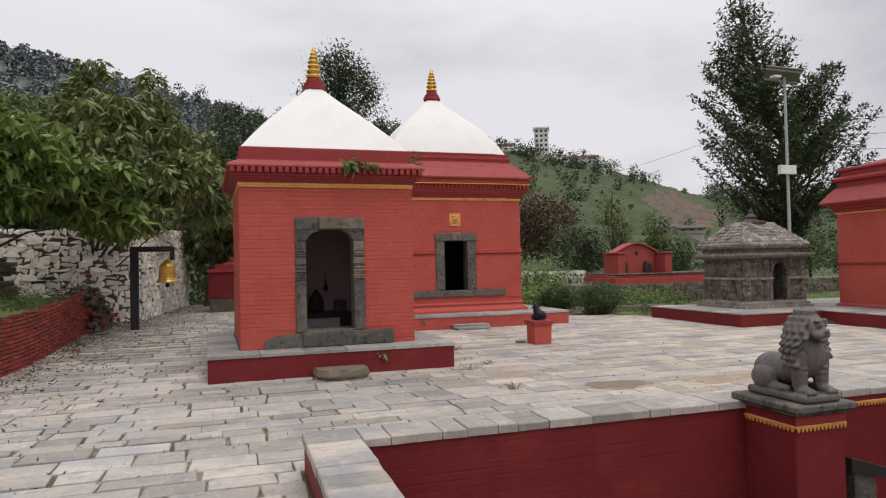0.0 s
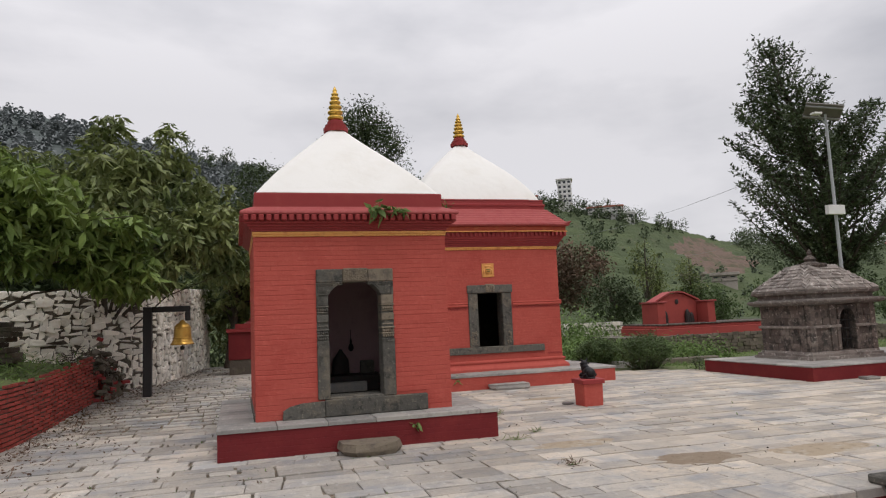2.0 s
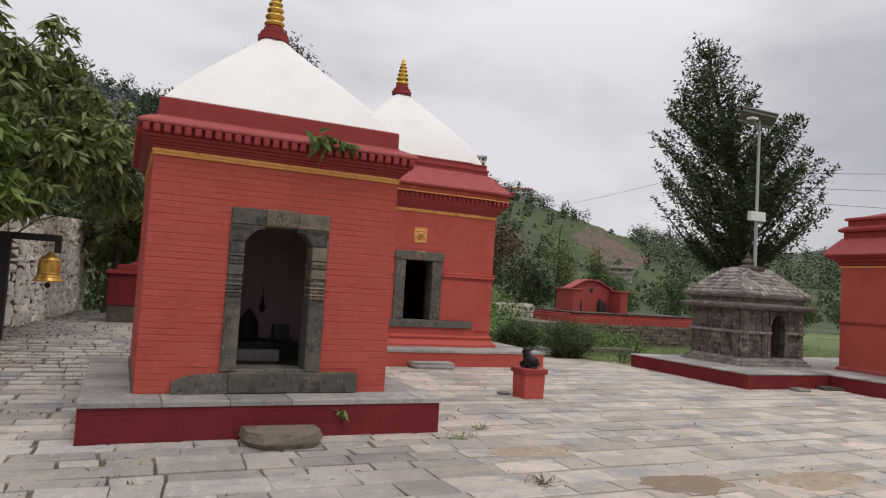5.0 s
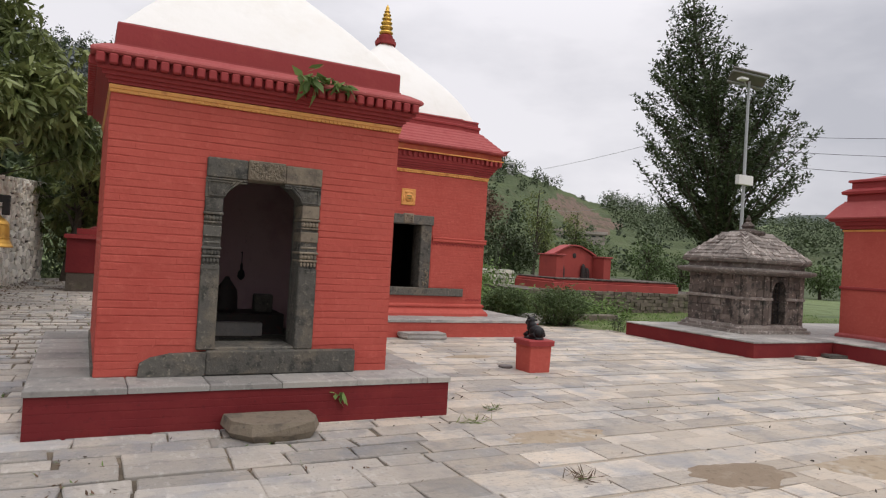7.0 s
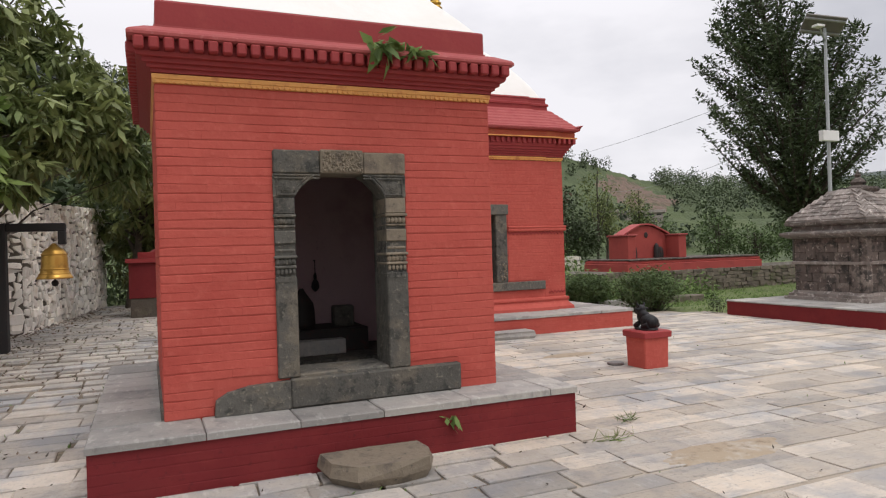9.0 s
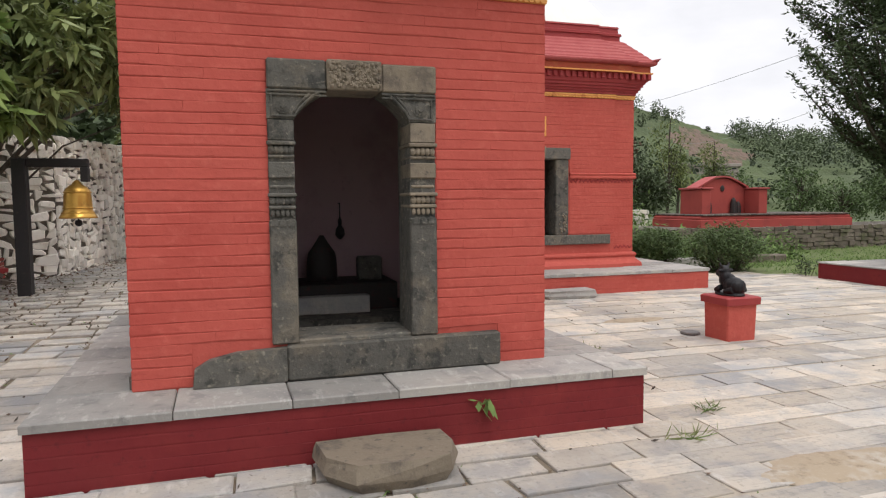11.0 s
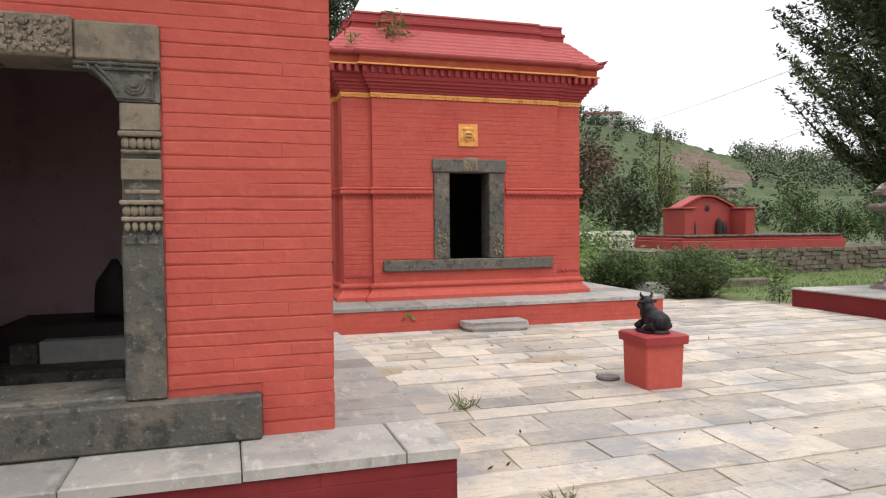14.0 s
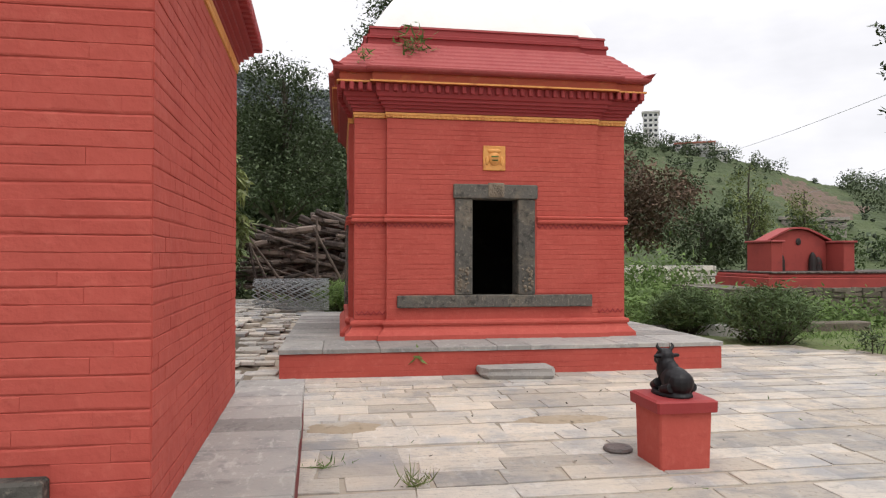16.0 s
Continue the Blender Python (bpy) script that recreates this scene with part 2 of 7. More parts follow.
M_MORTAR = mat("rubble_wall_mortar", (0.13, 0.112, 0.088), 0.95, [(5, (0.08, 0.07, 0.055), 0.47, 0.66, 0.85), (2, (0.36, 0.33, 0.29), 0.52, 0.68, 0.8)], [(22, 0.6, 0.02)])
M_SLATE = mat("stacked_dark_stone", (0.12, 0.10, 0.078), 0.9, [(6, (0.21, 0.18, 0.14), 0.5, 0.68, 0.8), (3, (0.07, 0.078, 0.035), 0.52, 0.66, 0.8), (25, (0.05, 0.045, 0.036), 0.54, 0.7, 0.8)], [(18, 0.6, 0.02)], rand=0.3, island=0.3)
M_IRON = mat("dark_painted_iron", (0.022, 0.02, 0.02), 0.6, [(20, (0.06, 0.04, 0.03), 0.55, 0.75, 0.7)], [(50, 0.3, 0.003)])
M_STEEL = mat("galvanised_steel", (0.44, 0.45, 0.46), 0.5, [(5, (0.34, 0.345, 0.35), 0.5, 0.72, 0.7)], [(60, 0.2, 0.002)], metal=0.4)
M_PANEL = mat("solar_panel_back", (0.2, 0.185, 0.17), 0.5, [(4, (0.15, 0.14, 0.13), 0.5, 0.7, 0.7)], [(30, 0.2, 0.002)])
M_BARK = mat("grey_brown_bark", (0.075, 0.06, 0.047), 0.95, [(5, (0.13, 0.11, 0.09), 0.48, 0.7, 0.8)], [(14, 0.8, 0.03)])
M_LOG = mat("cut_firewood", (0.15, 0.112, 0.092), 0.9, [(4, (0.055, 0.042, 0.038), 0.45, 0.62, 0.85), (18, (0.30, 0.25, 0.215), 0.55, 0.75, 0.7)], [(20, 0.7, 0.02)], rand=0.6)
M_WIRE = mat("galvanised_wire", (0.36, 0.37, 0.38), 0.5, [(9, (0.18, 0.18, 0.185), 0.5, 0.7, 0.7)], metal=0.3)
M_LEAF = mat("broad_green_leaf", (0.185, 0.25, 0.065), 0.52, [(0.9, (0.075, 0.125, 0.03), 0.42, 0.66, 0.85), (3, (0.22, 0.30, 0.07), 0.55, 0.75, 0.7)], island=0.4, through_light=0.3, spec=0.3)
M_LEAF_DARK = mat("dark_green_leaf", (0.074, 0.098, 0.05), 0.62, [(0.8, (0.11, 0.138, 0.07), 0.48, 0.68, 0.8)], island=0.45, through_light=0.15, spec=0.15)
# paler than near leaves: the haze of distance is put into this green
M_FAR_LEAF = mat("haze_lightened_foliage", (0.115, 0.145, 0.082), 0.8, [(0.06, (0.08, 0.10, 0.07), 0.45, 0.65, 0.8)], island=0.3, spec=0.15)
# grey-blue leaf colour: distance haze painted in, no mist in the air
M_HAZE_TINT_LEAF = mat("haze_tinted_far_foliage", (0.23, 0.25, 0.25), 0.85, [(0.05, (0.18, 0.197, 0.197), 0.45, 0.65, 0.8)], island=0.12, spec=0.1)
M_LEAF_OLIVE = mat("olive_green_leaf", (0.205, 0.235, 0.085), 0.52, [(0.7, (0.10, 0.14, 0.05), 0.42, 0.66, 0.85), (2.5, (0.27, 0.22, 0.085), 0.6, 0.78, 0.7)], island=0.4, through_light=0.25, spec=0.3)
M_LEAF_BROWN = mat("rusty_brown_leaf", (0.17, 0.112, 0.08), 0.7, [(0.7, (0.085, 0.078, 0.045), 0.45, 0.66, 0.8)], island=0.35, through_light=0.15, spec=0.15)
M_WEED = mat("fresh_green_weed", (0.17, 0.25, 0.08), 0.62, [(0.8, (0.11, 0.17, 0.055), 0.42, 0.66, 0.85), (4, (0.25, 0.31, 0.12), 0.58, 0.76, 0.7)], island=0.35, through_light=0.3, spec=0.15)
M_GRASS = mat("mown_grass_and_earth", (0.12, 0.155, 0.052), 0.9, [(0.25, (0.16, 0.19, 0.07), 0.46, 0.66, 0.8), (1.4, (0.15, 0.115, 0.07), 0.56, 0.72, 0.75), (9, (0.045, 0.065, 0.02), 0.48, 0.72, 0.7)], [(12, 0.8, 0.04)])
M_FOUNTAIN = mat("faded_red_fountain_paint", (0.36, 0.062, 0.05), 0.75, [(1.5, (0.26, 0.045, 0.04), 0.45, 0.7, 0.8), (10, (0.2, 0.05, 0.045), 0.58, 0.76, 0.7)], [(12, 0.4, 0.01)])
M_HOUSE = mat("pale_house_paint", (0.78, 0.76, 0.74), 0.85, [(0.4, (0.5, 0.47, 0.44), 0.48, 0.7, 0.7)])
M_HOUSE_OLD = mat("weathered_house_plaster", (0.40, 0.35, 0.31), 0.9, [(0.4, (0.28, 0.25, 0.22), 0.46, 0.66, 0.8), (2, (0.5, 0.45, 0.4), 0.55, 0.72, 0.7)])
M_HOUSE_ROOF = mat("rust_red_roof", (0.36, 0.14, 0.10), 0.85, [(0.5, (0.28, 0.11, 0.08), 0.48, 0.7, 0.7)])
M_GLASS_DARK = mat("dark_window_glass", (0.03, 0.034, 0.04), 0.15, spec=0.5)
M_BUSH = mat("garden_bush_leaf", (0.105, 0.15, 0.06), 0.62, [(1.5, (0.07, 0.105, 0.042), 0.44, 0.64, 0.8), (6, (0.17, 0.22, 0.095), 0.55, 0.72, 0.7)], island=0.35, through_light=0.2, spec=0.15)
M_BRONZE = mat("yellow_brass_bell", (0.58, 0.33, 0.07), 0.36, [(9, (0.36, 0.19, 0.05), 0.5, 0.72, 0.8)], [(30, 0.2, 0.003)], metal=0.65)


# ---- mesh helpers ----
def link(name, verts, faces, material, parent=None, label="", smooth=False):
    me = bpy.data.meshes.new(name)
    me.from_pydata(verts, [], faces)
    me.materials.append(material)
    if smooth:
        me.shade_smooth()
    ob = new(name, me)
    ob.parent = parent
    if label:
        ob["label"] = label
    return ob


def part(name, bm, material, parent=None, label="", smooth=False, warp=None):
    """Links a bmesh as one mesh object under a thing or a part."""
    if warp:
        for v in bm.verts:
            v.co = warp(v.co)
    bmesh.ops.recalc_face_normals(bm, faces=bm.faces)
    me = bpy.data.meshes.new(name)
    bm.to_mesh(me)
    bm.free()
    me.materials.append(material)
    if smooth:
        me.shade_smooth()
    ob = new(name, me)
    ob.parent = parent
    if label:
        ob["label"] = label
    return ob


def thing(name, at=(0, 0, 0), label="", category="", group="", kind=""):
    ob = new(name)
    ob.empty_display_size = 0.1
    ob.location = at
    return tagged(ob, label, category, group, kind)


def settle(ob):
    """Keeps the children of ob where they were built, in world coordinates, under a base that stands elsewhere."""
    inv = Matrix.Translation(ob.location).inverted()
    for c in ob.children:
        c.matrix_parent_inverse = inv
    return ob


def box(bm, x0, x1, y0, y1, z0, z1, ch=0.0):
    """A box with chamfered edges."""
    if ch <= 0:
        v = [bm.verts.new(p) for p in ((x0, y0, z0), (x1, y0, z0), (x1, y1, z0), (x0, y1, z0), (x0, y0, z1), (x1, y0, z1), (x1, y1, z1), (x0, y1, z1))]
        for f in ((0, 3, 2, 1), (4, 5, 6, 7), (0, 1, 5, 4), (1, 2, 6, 5), (2, 3, 7, 6), (3, 0, 4, 7)):
            bm.faces.new([v[i] for i in f])
        return v
    pts = []
    for x, sx in ((x0, 1), (x1, -1)):
        for y, sy in ((y0, 1), (y1, -1)):
            for z, sz in ((z0, 1), (z1, -1)):
                pts += [(x + sx * ch, y + sy * ch, z), (x + sx * ch, y, z + sz * ch), (x, y + sy * ch, z + sz * ch)]
    v = [bm.verts.new(p) for p in pts]
    bmesh.ops.convex_hull(bm, input=v)
    return v


def new_box(name, dims, material, parent=None, label="", ch=0.006, warp=None):
    bm = bmesh.new()
    box(bm, *dims, ch)
    return part(name, bm, material, parent, label, warp=warp)


def loft(bm, rings, cap_top=False, cap_bottom=False, skip=()):
    """Skins closed rings of equal length; skip: (ring, segment) faces left open."""
    rows = [[bm.verts.new(p) for p in ring] for ring in rings]
    n = len(rows[0])
    for i in range(len(rows) - 1):
        for j in range(n):
            if (i, j) not in skip:
                k = (j + 1) % n
                bm.faces.new((rows[i][j], rows[i][k], rows[i + 1][k], rows[i + 1][j]))
    if cap_top:
        bm.faces.new(rows[-1])
    if cap_bottom:
        bm.faces.new(rows[0][::-1])
    return rows


def lathe(bm, cx, cy, profile, sides=16):
    rings = [[(cx + r * math.cos(2 * math.pi * k / sides), cy + r * math.sin(2 * math.pi * k / sides), z) for k in range(sides)] for r, z in profile]
    loft(bm, rings, True, True)


def tube(bm, a, b, ra, rb, sides=7):
    a, b = Vector(a), Vector(b)
    d = (b - a).normalized()
    u = d.orthogonal().normalized()
    w = d.cross(u)
    rings = [[p + (u * math.cos(2 * math.pi * k / sides) + w * math.sin(2 * math.pi * k / sides)) * r for k in range(sides)] for p, r in ((a, ra), (b, rb))]
    loft(bm, rings, True, True)


def prism(bm, outline, y0, y1):
    """Extrudes an (x, z) outline from y0 to y1."""
    a = [bm.verts.new((x, y0, z)) for x, z in outline]
    b = [bm.verts.new((x, y1, z)) for x, z in outline]
    bm.faces.new(a)
    bm.faces.new(b[::-1])
    n = len(a)
    for i in range(n):
        bm.faces.new((a[i], b[i], b[(i + 1) % n], a[(i + 1) % n]))


def ball(bm, c, r, squash=(1, 1, 1), seg=10):
    m = Matrix.Translation(c) @ Matrix.Diagonal((*squash, 1))
    bmesh.ops.create_uvsphere(bm, u_segments=seg, v_segments=max(6, seg - 3), radius=r, matrix=m)


SLAB_FACES = [(0, 1, 5, 4), (1, 2, 6, 5), (2, 3, 7, 6), (3, 0, 4, 7), (4, 5, 9, 8), (5, 6, 10, 9), (6, 7, 11, 10), (7, 4, 8, 11), (8, 9, 10, 11)]


def slab_verts(corners, z0, z1, ch):
    """A slab over four (x, y) corners with a chamfered upper edge and no underside: 12 vertices for SLAB_FACES."""
    cx, cy = sum(c[0] for c in corners) / 4, sum(c[1] for c in corners) / 4
    low = [(x, y, z0) for x, y in corners]
    mid = [(x, y, z1 - ch) for x, y in corners]
    top = []
    for x, y in corners:
        d = math.hypot(x - cx, y - cy) or 1
        top.append((x + (cx - x) / d * ch * 1.4, y + (cy - y) / d * ch * 1.4, z1))
    return low + mid + top


class Heap:
    """Gathers small pieces into one joined mesh."""

    def __init__(self):
        self.v, self.f = [], []

    def add(self, verts, faces):
        n = len(self.v)
        self.v += verts
        self.f += [tuple(i + n for i in f) for f in faces]

    def link(self, name, material, parent=None, label="", smooth=False, kind="stuff"):
        ob = link(name, self.v, self.f, material, parent, label, smooth)
        if kind:
            ob["kind"] = kind
        return ob


def rect_ring(x0, x1, y0, y1, o, z, cuts=()):
    """A ring round a rectangle, grown by o, that starts at the front; cuts: x places on the front side."""
    front = [(x0 - o, y0 - o)] + [(x, y0 - o) for x in cuts] + [(x1 + o, y0 - o)]
    return [(x, y, z) for x, y in front + [(x1 + o, y1 + o), (x0 - o, y1 + o)]]


def bay_ring(x0, x1, y0, y1, o, z, c, s, cuts=()):
    """As rect_ring, with a bay on each side that stands s proud between c from each corner."""
    pts = [(x0 - o, y0 - o), (x0 + c - o, y0 - o), (x0 + c - o, y0 - s - o)] + [(x, y0 - s - o) for x in cuts]
    pts += [(x1 - c + o, y0 - s - o), (x1 - c + o, y0 - o)]
    pts += [(x1 + o, y0 - o), (x1 + o, y0 + c - o), (x1 + s + o, y0 + c - o), (x1 + s + o, y1 - c + o), (x1 + o, y1 - c + o)]
    pts += [(x1 + o, y1 + o), (x1 - c + o, y1 + o), (x1 - c + o, y1 + s + o), (x0 + c - o, y1 + s + o), (x0 + c - o, y1 + o)]
    pts += [(x0 - o, y1 + o), (x0 - o, y1 - c + o), (x0 - s - o, y1 - c + o), (x0 - s - o, y0 + c - o), (x0 - o, y0 + c - o)]
    return [(x, y, z) for x, y in pts]


def courses(u0, u1, z0, z1, holes, rng, height=0.066, length=0.215):
    """Brick courses in a wall's (u, z) plane, cut round its holes (u0, u1, z0, z1)."""
    rows = max(1, round((z1 - z0) / height))
    h = (z1 - z0) / rows
    for r in range(rows):
        za, zb = z0 + r * h, z0 + (r + 1) * h
        spans = [(u0, u1)]
        for a, b, c, d in holes:
            if c < zb - 0.01 and d > za + 0.01:
                spans = [s for p, q in spans for s in ((p, min(q, a)), (max(p, b), q)) if s[1] - s[0] > 0.03]
        for a, b in spans:
            u = a
            first = length * (0.5 if r % 2 else 1.0) * rng.uniform(0.85, 1.1)
            while u < b - 0.02:
                w = first if u == a else length * rng.uniform(0.82, 1.2)
                e = u + w if b - (u + w) > 0.07 else b
                yield u, e, za, zb
                u = e


def brick_verts(u0, u1, z0, z1, deep, rng, gap_v=0.009, gap_u=0.002, rough=0.0025, tight=False):
    """A brick's twelve vertices, (u, z) across the wall and deep out of it, worn unevenly."""
    j = lambda: rng.uniform(-rough, rough)
    c = [(u0 + gap_u, z0 + gap_v / 2 + j()), (u1 - gap_u, z0 + gap_v / 2 + j()), (u1 - gap_u, z1 - gap_v / 2 + j()), (u0 + gap_u, z1 - gap_v / 2 + j())]
    d = deep + rng.uniform(-0.0022, 0.0022)
    if tight:  # thick paint rounds the edges and closes many joints; the level ones waver
        d = deep + rng.uniform(-0.001, 0.001)
        wave = lambda u, z: 0.007 * noise.noise((u * 3.4, z * 11.0, 3.0))
        gape = lambda u, z: 1 - smooth_step(-0.3, 0.3, noise.noise((u * 1.9, z * 13.0, 8.0)))
        us, zs = (u0 + gap_u, u1 - gap_u, u1 - gap_u, u0 + gap_u), (z0, z0, z1, z1)
        c = [(u, z + wave(u, z) + (gap_v / 2 if k < 2 else -gap_v / 2) * gape(u, z)) for k, (u, z) in enumerate(zip(us, zs))]
        rim = [0.0015 + 0.0065 * (gape(us[0], z0) + gape(us[1], z0)) / 2 + rng.uniform(0, 0.002), 0.0015 + 0.005 * (gape(us[2], z1) + gape(us[3], z1)) / 2 + rng.uniform(0, 0.002)]
        ends = [rng.choice((0.0, 0.0, 0.0, 0.0, 0.0, 0.0, 0.0, 0.003)) for _ in range(2)]
        top = [(c[0][0] + ends[0], c[0][1] + rim[0]), (c[1][0] - ends[1], c[1][1] + rim[0]), (c[2][0] - ends[1], c[2][1] - rim[1]), (c[3][0] + ends[0], c[3][1] - rim[1])]
        low = rng.uniform(0.0012, 0.0036)
        return [(*p, -0.012) for p in c] + [(*p, d - low) for p in c] + [(*p, d) for p in top]
    return slab_verts(c, -0.012, d, 0.005)


def leaves(name, places, size, slim, droop, material, parent, label="", seed=1, kind=""):
    """Folded leaves at the (n, 3) places: length about size, width size * slim, hanging by droop (0 to 1)."""
    r = np.random.default_rng(seed)
    n = len(places)
    a = r.uniform(0, 2 * np.pi, n)
    tilt = np.clip(r.normal(-droop * 1.1, 0.5, n), -1.5, 1.2)
    d = np.stack([np.cos(a) * np.cos(tilt), np.sin(a) * np.cos(tilt), np.sin(tilt)], 1)
    side = np.cross(d, np.array([0, 0, 1.0]) + r.normal(0, 0.45, (n, 3)))
    side /= np.linalg.norm(side, axis=1, keepdims=True) + 1e-9
    up = np.cross(side, d)
    L = (size * r.uniform(0.6, 1.3, n))[:, None]
    W = L * slim * 0.5
    p = np.asarray(places)
    v = np.stack([p, p + d * L * 0.45 + side * W - up * W * 0.35, p + d * L - np.array([0, 0, 1.0]) * L * droop * 0.35, p + d * L * 0.45 - side * W - up * W * 0.35], 1).reshape(-1, 3)
    me = bpy.data.meshes.new(name)
    idx = np.arange(n)[:, None] * 4
    tri = np.concatenate([idx + np.array([0, 1, 2]), idx + np.array([0, 2, 3])], 1).reshape(-1, 3)
    me.vertices.add(len(v))
    me.vertices.foreach_set("co", v.astype(np.float32).ravel())
    me.loops.add(tri.size)
    me.loops.foreach_set("vertex_index", tri.astype(np.int32).ravel())
    me.polygons.add(len(tri))
    me.polygons.foreach_set("loop_start", np.arange(0, tri.size, 3, dtype=np.int32))
    me.update(calc_edges=True)
    me.materials.append(material)
    ob = new(name, me)
    ob.parent = parent
    if label:
        ob["label"] = label
    if kind:
        ob["kind"] = kind
    return ob


def crown_places(lobes, clumps, per, spread, seed, hollow=0.45):
    """Leaf places in clumps near the skin of ellipsoid lobes (x, y, z, rx, ry, rz)."""
    r = np.random.default_rng(seed)
    lobes = np.array(lobes, float)
    vol = np.prod(lobes[:, 3:], 1) ** 0.67
    pick = r.choice(len(lobes), clumps, p=vol / vol.sum())
    d = r.normal(size=(clumps, 3))
    d /= np.linalg.norm(d, axis=1, keepdims=True)
    rad = r.uniform(hollow, 1.0, clumps)[:, None] ** 0.6 * r.uniform(0.82, 1.12, clumps)[:, None]
    c = lobes[pick, :3] + d * rad * lobes[pick, 3:]
    p = np.repeat(c, per, 0) + r.normal(0, spread, (clumps * per, 3)) * np.array([1, 1, 0.75])
    return p, c


def limbs(bm, base, top, radius, tips, rng, sides=8, bends=5):
    """A tapered trunk with limbs that reach towards the tips."""
    base, top = Vector(base), Vector(top)
    pts = [base.lerp(top, i / bends) + Vector((rng.uniform(-1, 1), rng.uniform(-1, 1), 0)) * radius * (0.5 if 0 < i < bends else 0) for i in range(bends + 1)]
    for i in range(bends):
        tube(bm, pts[i], pts[i + 1], radius * (1 - 0.75 * i / bends), radius * (1 - 0.75 * (i + 1) / bends), sides)
    for t in tips:
        k = rng.uniform(0.3, 0.95) * bends
        i = min(int(k), bends - 1)
        a = pts[i].lerp(pts[i + 1], k - i)
        b = Vector(t)
        if b.z < a.z - 0.5:
            a = pts[max(1, i - 2)]
        m = a.lerp(b, 0.5) + Vector((0, 0, (b - a).length * 0.1))
        r0 = radius * (1 - 0.75 * k / bends) * 0.5
        tube(bm, a, m, r0, r0 * 0.6, 5)
        tube(bm, m, b, r0 * 0.6, r0 * 0.15, 4)


def smooth_step(a, b, x):
    t = min(1.0, max(0.0, (x - a) / (b - a)))
    return t * t * (3 - 2 * t)


def rise(x, y):
    """The yard climbs a little behind the near temple, on its west side."""
    return 0.3 * smooth_step(12.8, 18.0, y) * (1 - smooth_step(2.4, 4.2, x))


# ---- ground, from the sunken court's rim to the hills ----
PIT = (2.27, 10.5, -3.0, 5.72)
RIDGE = [(-180, 3), (-120, 6), (-70, 14), (-30, 17), (-16, 16.2), (-9, 14.8), (-2, 13.2), (10, 11.5), (22, 10.3), (27, 9.0), (31.7, 7.9), (36.2, 6.3), (38.8, 5.3), (42, 4.7), (48, 4.2), (60, 3.6), (90, 3), (180, 3)]


def ridge_at(az):
    for (a, ea), (b, eb) in zip(RIDGE, RIDGE[1:]):
        if a <= az <= b:
            return ea + (eb - ea) * (az - a) / (b - a)
    return 3


def land(x, y):
    """Height of the land: a flat shelf, then terraced hillsides up to the ridge, then falling away."""
    dx, dy = x - 1.5, y - 3.0
    r, az = math.hypot(dx, dy), math.degrees(math.atan2(dx, dy))
    far = 210 + 150 * smooth_step(30, 60, abs(az))
    foot = 36 if az < 12 else 36 + 34 * smooth_step(12, 34, az)
    top = far * math.tan(radians(ridge_at(az))) + 1.6
    n = noise.noise((x * 0.02, y * 0.02, 0.0))
    if r <= far:
        t = max(0.0, (r - foot) / (far - foot))
        h = top * (t ** 1.15) * (1 + 0.12 * n * (1 - t))
        if az > 18 and h > 0.5:
            k = h / 1.9 + 0.35 * noise.noise((x * 0.03, y * 0.03, 7.0))
            h += (math.floor(k) + smooth_step(0.62, 1.0, k - math.floor(k)) - k) * 1.9
    else:
        h = top - min(top * 0.6, (r - far) * 0.25)
    if r > 900:
        peak = 0.092 * r * math.exp(-((r - 1700) / 500) ** 2) * (smooth_step(42, 50, az) - smooth_step(62, 80, az))
        h = max(h, peak * (0.9 + 0.25 * noise.noise((az * 0.11, 3.0, 0))))
    return h + rise(x, y) - 0.035 - 0.3 * smooth_step(10.8, 14, x) * smooth_step(19.2, 21, y) * (1 - smooth_step(30, 40, r))


def pit_edge(a):
    """The point of the court's outline in the direction a from its middle."""
    cx, cy = (PIT[0] + PIT[1]) / 2, (PIT[2] + PIT[3]) / 2
    hx, hy = (PIT[1] - PIT[0]) / 2 + 0.2, (PIT[3] - PIT[2]) / 2 + 0.2
    c, s = math.cos(a), math.sin(a)
    k = min(hx / abs(c) if abs(c) > 1e-6 else 1e9, hy / abs(s) if abs(s) > 1e-6 else 1e9)
    return cx, cy, c, s, k


corner = math.atan2((PIT[3] - PIT[2]) / 2 + 0.2, (PIT[1] - PIT[0]) / 2 + 0.2)
angles = sorted(set([2 * math.pi * i / 240 for i in range(240)] + [corner, math.pi - corner, math.pi + corner, 2 * math.pi - corner]
                    + [radians(20 + 0.45 * i) for i in range(190)]))
dists = [0, 1, 2, 3.5, 5, 6.5, 8, 9.5, 11, 12.5, 14, 15.5, 17, 18.5, 20, 22, 24, 26, 28, 31, 34, 37] + [40 + 1.25 * i for i in range(184)] + [280, 300, 330, 370, 420, 500, 600, 800, 950] + [1000 + 90 * i for i in range(18)] + [3000, 4200]
gv, gf = [], []
for d in dists:
    for a in angles:
        cx, cy, c, s, k = pit_edge(a)
        x, y = cx + c * (k + d), cy + s * (k + d)
        gv.append((x, y, land(x, y)))
na = len(angles)
for i in range(len(dists) - 1):
    for j in range(na):
        k = (j + 1) % na
        gf.append((i * na + j, i * na + k, (i + 1) * na + k, (i + 1) * na + j))
ground = tagged(link("ground", gv, gf, M_GRASS, smooth=True), "grassy yard and terraced green hillsides with bare earth", "ground", kind="structure")
